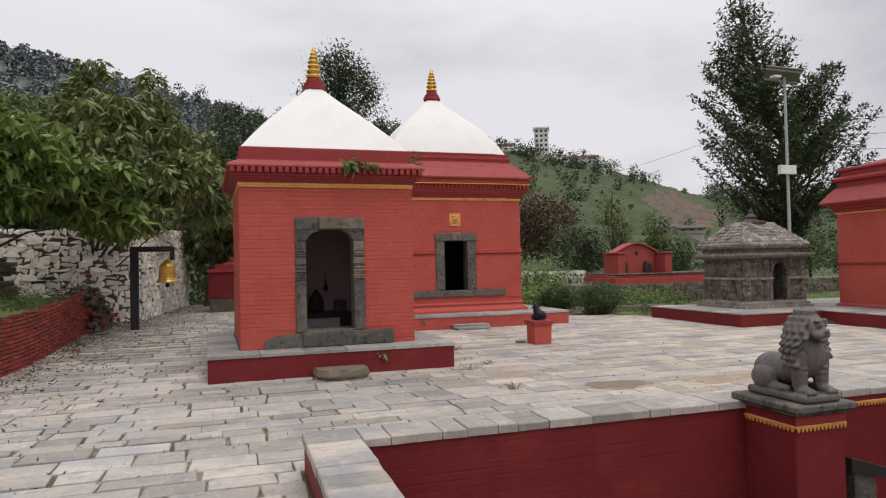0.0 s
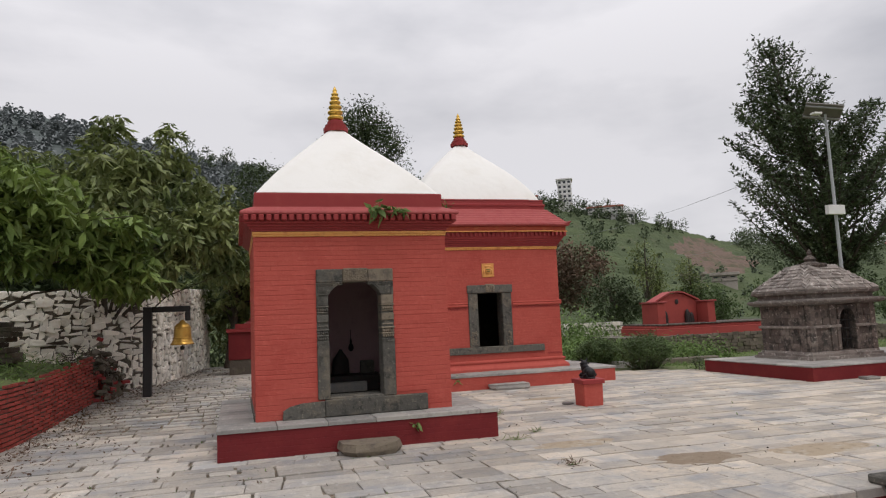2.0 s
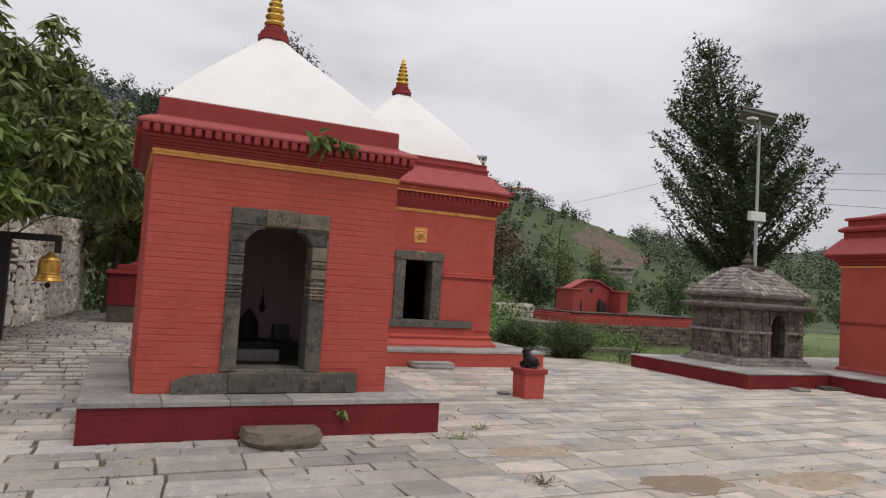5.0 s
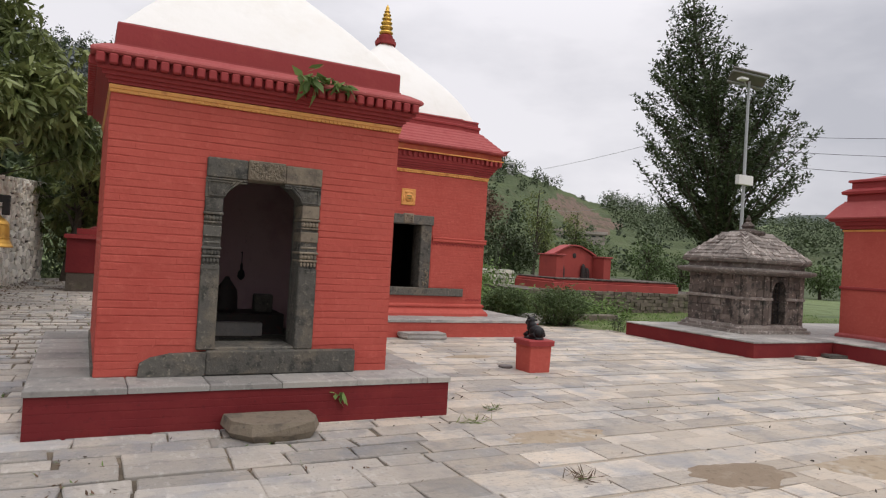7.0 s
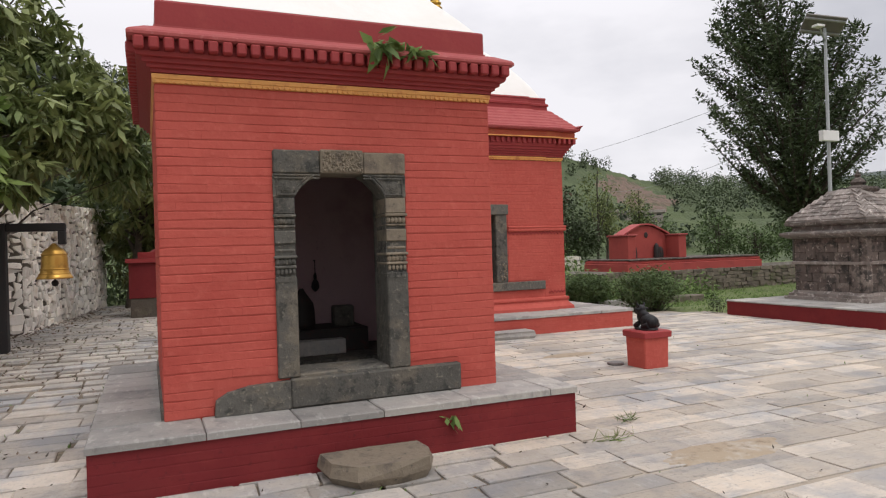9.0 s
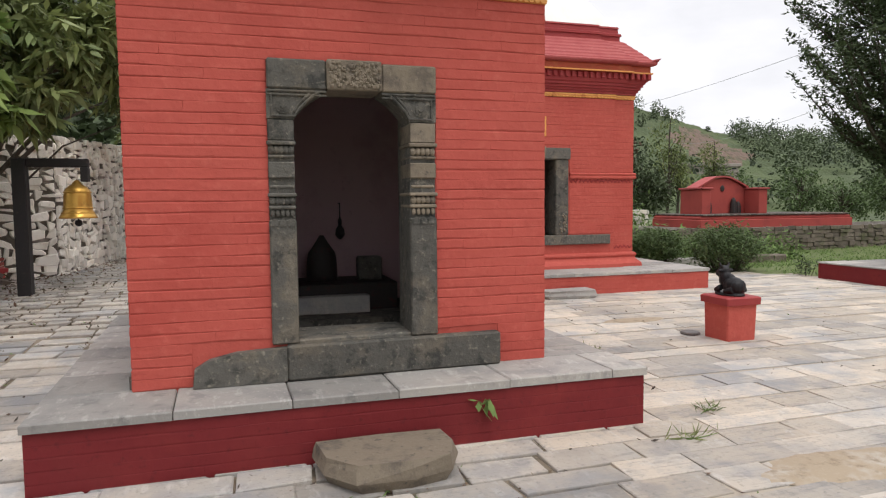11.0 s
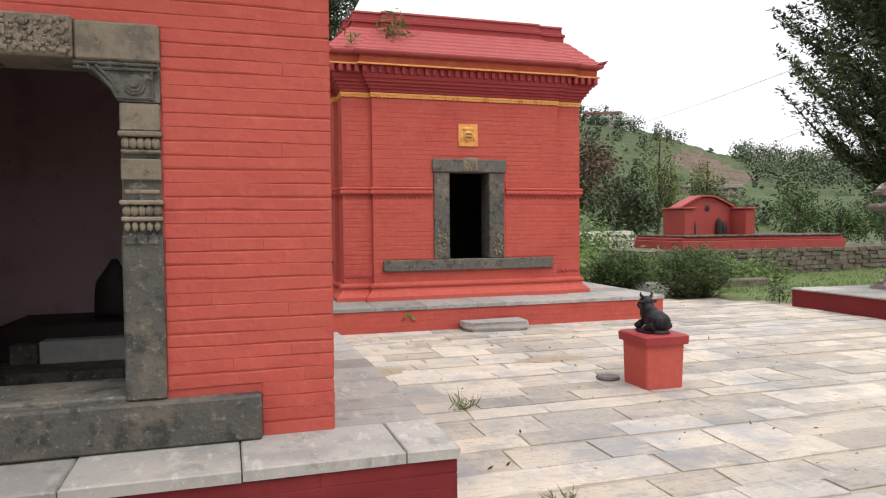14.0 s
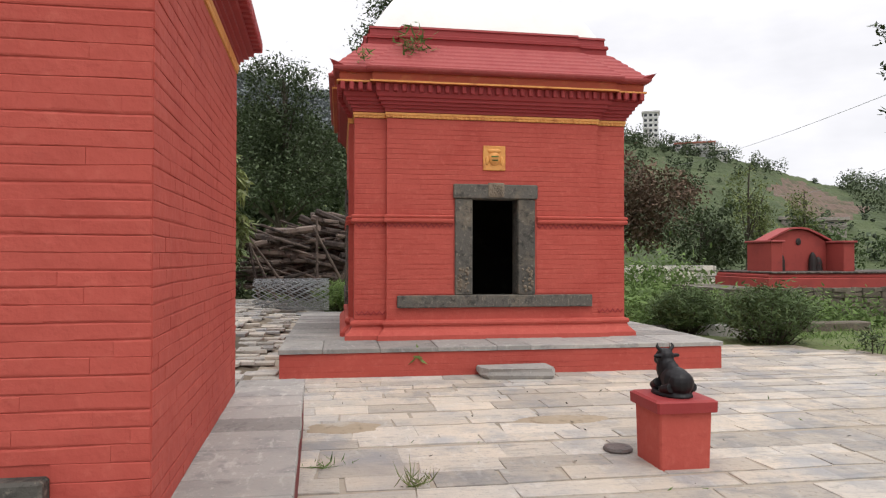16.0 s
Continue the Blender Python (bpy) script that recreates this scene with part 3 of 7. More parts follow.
ground.data.materials.append(mat("terraced_crop_green", (0.145, 0.19, 0.08), 0.95, [(0.05, (0.165, 0.21, 0.09), 0.46, 0.6, 0.85), (0.35, (0.075, 0.105, 0.045), 0.52, 0.64, 0.75), (0.12, (0.17, 0.165, 0.09), 0.6, 0.75, 0.6)], [(0.8, 1.0, 0.5)]))
ground.data.materials.append(mat("bare_landslide_earth", (0.155, 0.108, 0.085), 0.95, [(0.15, (0.085, 0.085, 0.045), 0.45, 0.6, 0.85), (0.8, (0.22, 0.145, 0.105), 0.5, 0.7, 0.7)], [(0.6, 1.0, 0.5)]))
# distance haze is painted into this bluish, desaturated forest colour
ground.data.materials.append(mat("haze_tinted_far_forest", (0.09, 0.106, 0.10), 0.95, [(0.02, (0.118, 0.136, 0.128), 0.45, 0.65, 0.8), (0.2, (0.055, 0.07, 0.063), 0.46, 0.62, 0.85)], [(0.1, 1.0, 2.0)]))
ground.data.materials.append(mat("grassy_terrace_bank", (0.07, 0.092, 0.042), 0.95, [(0.06, (0.095, 0.122, 0.052), 0.46, 0.62, 0.8), (0.3, (0.12, 0.115, 0.065), 0.55, 0.7, 0.6), (1.5, (0.06, 0.08, 0.035), 0.52, 0.7, 0.7)], [(0.8, 1.0, 0.4)]))
for poly in ground.data.polygons:
    c = poly.center
    dx, dy = c.x - 1.5, c.y - 3
    r, az = math.hypot(dx, dy), math.degrees(math.atan2(dx, dy))
    slide = ((az - 37.9 + (r - 180) * 0.012) / (2.6 + 1.2 * noise.noise((c.x * 0.04, c.y * 0.04, 5)))) ** 2 + ((r - 176) / 42) ** 2
    bank = 60 < r < 300 and az > 18 and poly.normal.z < 0.955
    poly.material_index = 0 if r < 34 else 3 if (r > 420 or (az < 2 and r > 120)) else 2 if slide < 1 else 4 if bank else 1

# ---- paved yard ----
def paved(x, y):
    if y > 19.8 - max(0.0, x - 9.9) * 0.95 or x > 15.1 or x < -2.4 - 0.02 * y or y > 25.5:
        if not (x < 4.4 and y < 26.5 and x > -1.6 and y > 12):
            return False
    if PIT[0] - 0.43 < x < PIT[1] + 0.43 and y < PIT[3] + 0.37:
        return False
    return True


bed_v, bed_f, n_bed = [], [], 0
gx, gy = [(-3.4 + 0.6 * i) for i in range(33)], [(-4.0 + 0.6 * i) for i in range(53)]
for y in gy:
    for x in gx:
        bed_v.append((x, y, rise(x, y) - (0.009 + 0.016 * (1 - smooth_step(3.0, 5.0, x)))))
for j in range(len(gy) - 1):
    for i in range(len(gx) - 1):
        x, y = gx[i] + 0.3, gy[j] + 0.3
        near_pit = PIT[0] - 0.45 < x + 0.3 and x - 0.3 < PIT[1] + 0.45 and y - 0.3 < PIT[3] + 0.4
        if not near_pit and (paved(x, y) or 1 < x < 4.5 and 10.5 < y < 14 or 4 < x < 9.7 and 16 < y < 19):
            a = j * len(gx) + i
            bed_f.append((a, a + 1, a + 1 + len(gx), a + len(gx)))
# narrow strips of bed that run along the court's rim
k0 = len(bed_v)
bed_v += [(-3.4, -4, -0.028), (1.84, -4, -0.028), (1.84, 6.1, -0.028), (-3.4, 6.1, -0.028), (12.5, 6.1, -0.028), (12.5, 7.4, -0.028), (-3.4, 7.4, -0.028)]
bed_f += [(k0, k0 + 1, k0 + 2, k0 + 3), (k0 + 3, k0 + 2, k0 + 4, k0 + 5, k0 + 6)]
pavement_bed = link("pavement", bed_v, bed_f, M_BED)
pavement_bed.data.materials.append(M_BED_SAND)
for poly in pavement_bed.data.polygons:
    poly.material_index = 1 if poly.center.x > 4.0 + 0.8 * noise.noise((poly.center.y * 0.5, 1.0, 0.0)) and len(poly.vertices) == 4 else 0
pavement = tagged(pavement_bed, "worn grey stone paving with sandy earth in the joints", "pavement", kind="structure")

rng = random.Random(11)
slab_near, slab_far, slab_sandy, joint_spots = [], Heap(), Heap(), []
sandy = lambda v: v[0][0] + 1.4 * noise.noise((v[0][0] * 0.4, v[0][1] * 0.4, 2.0)) > 3.9
y = -3.6
while y < 27:
    depth = rng.choice((0.24, 0.27, 0.3, 0.34, 0.38)) * (0.75 if y > 15 else 1)
    rim = PIT[3] + 0.39
    if y < rim < y + depth:
        depth = rim - y if rim - y > 0.1 else depth
    x = -3.2 + rng.uniform(0, 0.5)
    drift = rng.uniform(-0.006, 0.006)
    while x < 15.4:
        w = rng.uniform(0.34, 0.78) * (0.6 if (y > 15 and x < 3) else 1)
        edge = PIT[0] - 0.44
        if x < edge < x + w and y + depth / 2 < rim:
            w = max(0.12, edge - x)
        if paved(x + w / 2, y + depth / 2) and paved(x + 0.05, y + depth / 2) and paved(x + w - 0.05, y + depth / 2):
            g = rng.choice((0.003, 0.004, 0.006, 0.010, 0.016)) * (1.5 if x < 1.5 else 1.2 if x < 3.8 else 0.75)
            j = lambda: rng.uniform(-0.02, 0.016)
            c = [(x + g + j(), y + g + j() + drift * x), (x + w - g + j(), y + g + j() + drift * x), (x + w - g + j(), y + depth - g + j() + drift * x), (x + g + j(), y + depth - g + j() + drift * x)]
            rugged = 1 - 0.6 * smooth_step(2.5, 5.0, x)
            top = rise(x + w / 2, y) + rng.uniform(-0.006, 0.004) * rugged
            verts = slab_verts(c, rise(x + w / 2, y) - 0.04, top, rng.uniform(0.004, 0.010) * rugged)
            if (1.2 < x < 8.4 and 6.2 < y < 10.5) or (4.6 < x < 8.2 and 10.4 < y < 13):
                slab_near.append(verts)
            else:
                (slab_sandy if sandy(verts) else slab_far).add(verts, SLAB_FACES)
            if g > 0.0075 and y > 3:
                for q in range(rng.randint(0, 9)):
                    f = rng.random()
                    joint_spots.append((x + f * w, y + rng.uniform(-0.012, 0.012), top) if q % 3 else (x + rng.uniform(-0.012, 0.012), y + f * depth, top))
        x += w
    y += depth
for verts in slab_near[300:]:
    (slab_sandy if sandy(verts) else slab_far).add(verts, SLAB_FACES)
slab_far.link("paving_slabs", M_PAVE, pavement)
slab_sandy.link("sandy_paving_slabs", M_PAVE_SANDY, pavement)

# ---- sunken court ----
DEEP = -1.7
court = tagged(thing("sunken_court", (PIT[0], PIT[3], 0)), "sunken courtyard with maroon painted walls and grey stone coping", "courtyard wall", kind="structure")
new_box("court_floor", (PIT[0] - 0.3, PIT[1] + 0.3, PIT[2] - 0.3, PIT[3] + 0.3, DEEP - 0.2, DEEP), M_BED, court, "damp earth and stone floor", 0)
new_box("north_wall", (PIT[0] - 0.41, PIT[1] + 0.41, PIT[3], PIT[3] + 0.36, DEEP, 0.235), M_RED_DARK, court)
new_box("west_wall", (PIT[0] - 0.41, PIT[0], PIT[2] - 0.4, PIT[3] - 0.003, DEEP, 0.235), M_RED_DARK, court)
new_box("east_wall", (PIT[1], PIT[1] + 0.41, PIT[2] - 0.4, PIT[3] - 0.003, DEEP, 0.235), M_RED_DARK, court)
new_box("south_wall", (PIT[0] + 0.003, PIT[1] - 0.003, PIT[2] - 0.4, PIT[2], DEEP, 0.235), M_RED_DARK, court)
# shallow painted brick courses on the walls that face the walk
rng = random.Random(5)
heap = Heap()
for u0, u1, z0, z1 in courses(PIT[0], PIT[1], DEEP, 0.23, [], rng, 0.07, 0.23):
    heap.add([(u, PIT[3] - d * 0.55, z) for u, z, d in brick_verts(u0, u1, z0, z1, 0.005, rng, 0.004, -0.0004, 0.002, True)], SLAB_FACES)
for u0, u1, z0, z1 in courses(PIT[2], PIT[3], -0.02, 0.23, [], rng, 0.07, 0.23):
    heap.add([(PIT[0] - 0.41 - d * 0.55, u, z) for u, z, d in brick_verts(u0, u1, z0, z1, 0.005, rng, 0.004, -0.0004, 0.002, True)], SLAB_FACES)
heap.link("painted_bricks", M_RED_DARK, court)
# coping
def coping_run(along_x, a, b, c0, c1, rng):
    u = a
    while u < b - 0.05:
        w = rng.uniform(0.16, 0.42)
        e = min(b, u + w) if b - u - w > 0.12 else b
        q = lambda: rng.uniform(-0.008, 0.008)
        cs = [(u + 0.004, c0 + q()), (e - 0.004, c0 + q()), (e - 0.004, c1 + q()), (u + 0.004, c1 + q())]
        if not along_x:
            cs = [(y, x) for x, y in cs][::-1]
        link("coping_slab", slab_verts(cs, 0.23, 0.298 + rng.uniform(-0.006, 0.006), 0.008), SLAB_FACES, M_PAVE, court)
        u = e


rng = random.Random(8)
coping_run(True, PIT[0] - 0.0, PIT[1] + 0.4, PIT[3] - 0.02, PIT[3] + 0.38, rng)
coping_run(False, PIT[2], PIT[3] + 0.38, PIT[0] - 0.43, PIT[0] - 0.004, rng)
for c in court.children:
    c.matrix_parent_inverse = Matrix.Translation(court.location).inverted()


def dentil_band(name, parent, x0, x1, y, z, material=None):
    """A gold band with a row of small pointed teeth below it, on a wall that faces -y."""
    bm = bmesh.new()
    box(bm, x0, x1, y - 0.012, y, z, z + 0.022, 0.003)
    n = max(1, round((x1 - x0) / 0.042))
    w = (x1 - x0) / n
    for i in range(n):
        a = x0 + i * w
        prism(bm, [(a + 0.004, z + 0.002), (a + w - 0.004, z + 0.002), (a + w * 0.62, z - 0.03), (a + w * 0.38, z - 0.03)], y - 0.014, y)
    return part(name, bm, material or M_GOLD, parent)


def lion_post(x):
    post = thing("gate_post", (x, 5.4, DEEP), "maroon painted gate post with gold trim and stone cap", "gate post", "lion gate posts")
    new_box("shaft", (x - 0.27, x + 0.27, 5.12, PIT[3] - 0.004, DEEP, 0.29), M_RED_DARK, post, ch=0.012)
    new_box("capstone", (x - 0.33, x + 0.33, 5.04, PIT[3] + 0.1, 0.302, 0.365), M_STONE, post, "rough grey stone cap slab", 0.012)
    new_box("capstone_step", (x - 0.30, x + 0.30, 5.08, PIT[3] - 0.006, 0.27, 0.3), M_STONE, post, "", 0.008)
    dentil_band("gold_trim", post, x - 0.275, x + 0.275, 5.117, 0.165)
    bm = bmesh.new()
    box(bm, x - 0.274, x + 0.274, 5.114, 5.12, 0.19, 0.26, 0.002)
    part("ochre_band", bm, M_RED_TRIM, post)
    bm = bmesh.new()
    box(bm, x - 0.287, x - 0.272, 5.117, PIT[3] - 0.01, 0.165, 0.187, 0.003)
    n = 13
    for i in range(n):
        a, w = 5.125 + i * 0.044, 0.044
        v = [(x - 0.286, a + 0.004, 0.167), (x - 0.286, a + w - 0.004, 0.167), (x - 0.286, a + w * 0.62, 0.135), (x - 0.286, a + w * 0.38, 0.135)]
        f = [bm.verts.new(p) for p in v] + [bm.verts.new((p[0] + 0.014, p[1], p[2])) for p in v]
        for q in ((0, 1, 2, 3), (7, 6, 5, 4), (0, 4, 5, 1), (1, 5, 6, 2), (2, 6, 7, 3), (3, 7, 4, 0)):
            bm.faces.new([f[k] for k in q])
    part("gold_side_trim", bm, M_GOLD, post)
    return settle(post)


def lion(x):
    """A seated guardian lion, one mesh, facing south."""
    bm = bmesh.new()
    box(bm, -0.2, 0.2, -0.34, 0.34, 0.0, 0.075, 0.02)
    ball(bm, (0, 0.2, 0.22), 0.17, (1, 1.05, 0.95), 14)          # rump
    ball(bm, (0, 0.02, 0.24), 0.14, (1, 1.5, 0.9), 14)           # back
    ball(bm, (0, -0.16, 0.40), 0.165, (1.02, 0.85, 1.25), 14)    # chest
    for s in (-1, 1):
        ball(bm, (s * 0.14, 0.17, 0.16), 0.12, (0.7, 1.2, 0.95), 12)   # haunch
        tube(bm, (s * 0.14, 0.12, 0.1), (s * 0.15, -0.06, 0.09), 0.05, 0.045, 10)
        ball(bm, (s * 0.15, -0.07, 0.1), 0.055, (0.9, 1.3, 0.6))
        tube(bm, (s * 0.115, -0.19, 0.42), (s * 0.115, -0.21, 0.1), 0.08, 0.056, 10)
        ball(bm, (s * 0.115, -0.25, 0.1), 0.068, (0.95, 1.35, 0.6))
        for k in range(3):
            ball(bm, (s * 0.115 + (k - 1) * 0.035, -0.325, 0.092), 0.022)
        for k in range(4):
            lathe_z = 0.14 + 0.05 * k
            ball(bm, (s * 0.115, -0.2, lathe_z), 0.066 + 0.004 * k, (1, 1, 0.3))
    ball(bm, (0, -0.19, 0.63), 0.135, (1.05, 1, 1.02), 14)       # head
    ball(bm, (0, -0.285, 0.585), 0.082, (1.2, 0.75, 0.75), 12)   # muzzle
    ball(bm, (0, -0.345, 0.612), 0.028, (1.4, 0.7, 0.8))         # nose
    ball(bm, (0, -0.31, 0.535), 0.05, (1.3, 0.7, 0.5))           # chin
    for s in (-1, 1):
        ball(bm, (s * 0.058, -0.3, 0.662), 0.028)                # eyes
        ball(bm, (s * 0.058, -0.3, 0.70), 0.034, (1.5, 0.7, 0.5))
        ball(bm, (s * 0.135, -0.2, 0.70), 0.045, (0.6, 1, 1.2))  # ears
        ball(bm, (s * 0.085, -0.3, 0.575), 0.04)                 # cheeks
    for row in range(8):                                         # rows of mane curls
        z = 0.755 - row * 0.06
        rad = (0.085, 0.135, 0.165, 0.18, 0.19, 0.19, 0.18, 0.165)[row]
        n = 7 if row == 0 else 11
        for k in range(n):
            a = radians(-12 + 204 * k / (n - 1) + (9 if row % 2 else 0))
            x_, y_ = math.cos(a) * rad * 1.05, -0.185 + math.sin(a) * rad * 0.9
            tube(bm, (x_ * 0.85, -0.185 + (y_ + 0.185) * 0.85, z + 0.035), (x_ * 1.02, -0.185 + (y_ + 0.185) * 1.02, z - 0.02), 0.034, 0.026, 7)
            ball(bm, (x_ * 1.06, -0.185 + (y_ + 0.185) * 1.06, z - 0.02), 0.027, (1, 1, 0.9), 7)
    ball(bm, (0, -0.17, 0.735), 0.09, (1.05, 1.05, 0.75), 12)
    for k in range(9):                                           # curls over the crown
        a = radians(40 * k)
        rr = 0.0 if k == 8 else 0.062
        ball(bm, (math.cos(a) * rr, -0.175 + math.sin(a) * rr, 0.795 - rr * 0.35), 0.03, (1, 1, 0.85), 8)
    tube(bm, (0.02, 0.36, 0.12), (0.03, 0.37, 0.26), 0.028, 0.02, 8)
    for v in bm.verts:  # the head is turned a little to its left
        k = radians(24) * smooth_step(0.42, 0.56, v.co.z)
        dx, dy = v.co.x, v.co.y + 0.19
        v.co.x, v.co.y = dx * math.cos(k) - dy * math.sin(k), -0.19 + dx * math.sin(k) + dy * math.cos(k)
        if v.co.z > 0.3 and v.co.y < -0.05:
            v.co.x *= 1.08
    me = bpy.data.meshes.new("lion_statue")
    bmesh.ops.recalc_face_normals(bm, faces=bm.faces)
    bm.to_mesh(me)
    bm.free()
    me.materials.append(M_STATUE)
    ob = new("lion_statue", me)
    rem = ob.modifiers.new("weld", "REMESH")
    rem.mode, rem.voxel_size, rem.use_smooth_shade = "VOXEL", 0.0085, True
    sm = ob.modifiers.new("soften", "SMOOTH")
    sm.iterations, sm.factor = 2, 0.4
    ob.matrix_basis = pose(x, 5.42, 0.366)
    return tagged(ob, "dark grey carved stone lion seated atop a gate post", "statue", "guardian lions")


for x in (6.13, 8.55):
    lion_post(x)
    lion(x)
trim = thing("wall_trim", (7.2, PIT[3], 0.2), "gold toothed trim on the maroon court wall", "trim", kind="structure")
dentil_band("gold_trim", trim, 6.41, 8.27, PIT[3] - 0.012, 0.155)
settle(trim)
spout = thing("water_spout", (6.9, 5.2, DEEP), "dark carved stone water spout in the sunken court", "water spout")
bm = bmesh.new()
prism(bm, [(6.44, -0.14), (7.05, -0.33), (7.1, -0.42), (6.44, -0.26)], 5.1, 5.3)
part("spout", bm, M_IRON, spout)
new_box("bracket", (6.5, 6.75, 5.13, 5.27, DEEP, -0.25), M_STONE, spout)
settle(spout)


# ---- near temple ----
T1 = (1.425, 4.10, 11.0, 13.6)
lean = lambda p: Vector((p[0] - 0.033 * (p[1] - 11.0), p[1], p[2]))
DOOR = (2.36, 3.17, 0.60, 2.24)


def oculus(name, dims, material, parent, warp=None):
    """A closed room lining that faces inwards, open on the door side."""
    x0, x1, y0, y1, z0, z1 = dims
    bm = bmesh.new()
    v = [bm.verts.new(p) for p in ((x0, y0, z0), (x1, y0, z0), (x1, y1, z0), (x0, y1, z0), (x0, y0, z1), (x1, y0, z1), (x1, y1, z1), (x0, y1, z1))]
    for f in ((1, 2, 6, 5), (2, 3, 7, 6), (3, 0, 4, 7)):
        bm.faces.new([v[i] for i in f])
    return part(name, bm, material, parent, warp=warp)


def finial(parent, x, y, z, s, warp=None):
    """A stepped red base below stacked gilt rings and a bud."""
    bm = bmesh.new()
    lathe(bm, x, y, [(0.20 * s, z - 0.03), (0.205 * s, z + 0.035 * s), (0.17 * s, z + 0.045 * s), (0.175 * s, z + 0.09 * s), (0.135 * s, z + 0.1 * s), (0.135 * s, z + 0.15 * s), (0.10 * s, z + 0.17 * s)], 20)
    part("finial_base", bm, M_RED_TRIM, parent, "crimson stepped finial base", warp=warp)
    prof, zz = [], z + 0.165 * s
    for r, h in ((0.135, 0.10), (0.128, 0.095), (0.112, 0.085), (0.095, 0.08), (0.078, 0.07), (0.06, 0.06)):
        for k in range(6):
            a = math.pi * k / 5
            prof.append(((r * (0.62 + 0.38 * math.sin(a))) * s, zz + h * s * (k / 5) * 0.95))
        zz += h * s
    prof += [(0.03 * s, zz), (0.04 * s, zz + 0.03 * s), (0.022 * s, zz + 0.07 * s), (0.003 * s, zz + 0.11 * s)]
    bm = bmesh.new()
    lathe(bm, x, y, prof, 20)
    part("finial", bm, M_GILT, parent, "gilt ringed finial spire", True, warp)


def dome(parent, x0, x1, y0, y1, z0, z1, bulge, tip, warp=None):
    """A whitewashed four-sided roof with swelling sides and soft hips."""
    bm = bmesh.new()
    cx, cy = (x0 + x1) / 2, (y0 + y1) / 2
    rings, N = [], 14
    for i in range(N + 1):
        t = i / N
        k = (1 - t) + bulge * math.sin(math.pi * t) * (1 - 0.35 * t)
        k = k * (1 - tip) + tip
        hx, hy = (x1 - x0) / 2 * k, (y1 - y0) / 2 * k
        cr = min(hx, hy) * (0.07 + 0.75 * t * t)
        ring = []
        for sx, sy, a0 in ((-1, -1, 180), (1, -1, 270), (1, 1, 0), (-1, 1, 90)):
            for q in range(5):
                a = radians(a0 + 22.5 * q)
                ring.append((cx + sx * (hx - cr) + cr * math.cos(a), cy + sy * (hy - cr) + cr * math.sin(a), z0 + (z1 - z0) * t))
        rings.append(ring)
    loft(bm, rings, True, False)
    part("white_dome", bm, M_WHITE, parent, "whitewashed plaster dome roof", True, warp)


temple = thing("temple", (2.76, 12.3, 0), "small red painted brick temple with white dome and gilt finial", "temple")
x0, x1, y0, y1 = T1
# plinth
plinth = new_box("plinth", (0.95, 4.61, 10.56, 14.1, -0.05, 0.335), M_RED_DARK, temple, "maroon painted brick plinth", 0.012, lean)
rng = random.Random(21)
heap = Heap()
for u0, u1, za, zb in courses(0.95, 4.61, -0.01, 0.33, [], rng, 0.068, 0.22):
    heap.add([tuple(lean((u, 10.56 - d * 0.5, z))) for u, z, d in brick_verts(u0, u1, za, zb, 0.005, rng, 0.004, -0.0004, 0.002, True)], SLAB_FACES)
for u0, u1, za, zb in courses(10.56, 14.1, -0.01, 0.33, [], rng, 0.068, 0.22):
    heap.add([tuple(lean((4.61 + d * 0.5, u, z))) for u, z, d in brick_verts(u0, u1, za, zb, 0.005, rng, 0.004, -0.0004, 0.002, True)], SLAB_FACES)
heap.link("painted_bricks", M_RED_DARK, plinth)
rng = random.Random(22)


def flag_run(parent, a, b, c0, c1, z, along_x, warp, mat_=M_COPING, t=0.055):
    u = a
    while u < b - 0.02:
        e = u + (rng.uniform(0.42, 0.75) if along_x else rng.uniform(0.24, 0.5))
        e = b if b - e < 0.2 else e
        q = lambda: rng.uniform(-0.006, 0.006)
        cs = [(u + 0.003, c0 + q()), (e - 0.003, c0 + q()), (e - 0.003, c1 + q()), (u + 0.003, c1 + q())]
        if not along_x:
            cs = [(p[1], p[0]) for p in cs][::-1]
        v = slab_verts(cs, z - t, z + rng.uniform(-0.005, 0.004), 0.008)
        link("flagstone", [tuple(warp(p)) for p in v], SLAB_FACES, mat_, parent)
        u = e


flag_run(plinth, 0.935, 4.625, 10.54, 11.02, 0.39, True, lean)
flag_run(plinth, 11.03, 14.11, 4.08, 4.625, 0.39, False, lean)
flag_run(plinth, 11.03, 14.11, 0.935, 1.44, 0.39, False, lean)
flag_run(plinth, 1.45, 4.07, 13.58, 14.11, 0.39, True, lean)
# walls with the door opening
cuts = (DOOR[0], DOOR[1])
bm = bmesh.new()
loft(bm, [rect_ring(*T1, 0, z, cuts) for z in (0.33, DOOR[2], DOOR[3], 2.86)], skip={(1, 1)})
wall = part("wall", bm, M_RED, temple, "red painted brick wall", warp=lean)
bm = bmesh.new()  # door reveals
a, b, c, d = DOOR
for q in (((a, 11, c), (a, 11.42, c), (a, 11.42, d), (a, 11, d)), ((b, 11, c), (b, 11, d), (b, 11.42, d), (b, 11.42, c)), ((a, 11, d), (a, 11.42, d), (b, 11.42, d), (b, 11, d))):
    bm.faces.new([bm.verts.new(p) for p in q])
part("door_reveal", bm, M_STONE, temple, warp=lean)
oculus("inner_wall", (1.75, 3.78, 11.42, 13.28, 0.4, 2.75), M_PLASTER, temple, lean)
bm = bmesh.new()  # inner face of the front wall, with its door hole
ring = [(1.75, 0.4), (3.78, 0.4), (3.78, 2.75), (1.75, 2.75)]
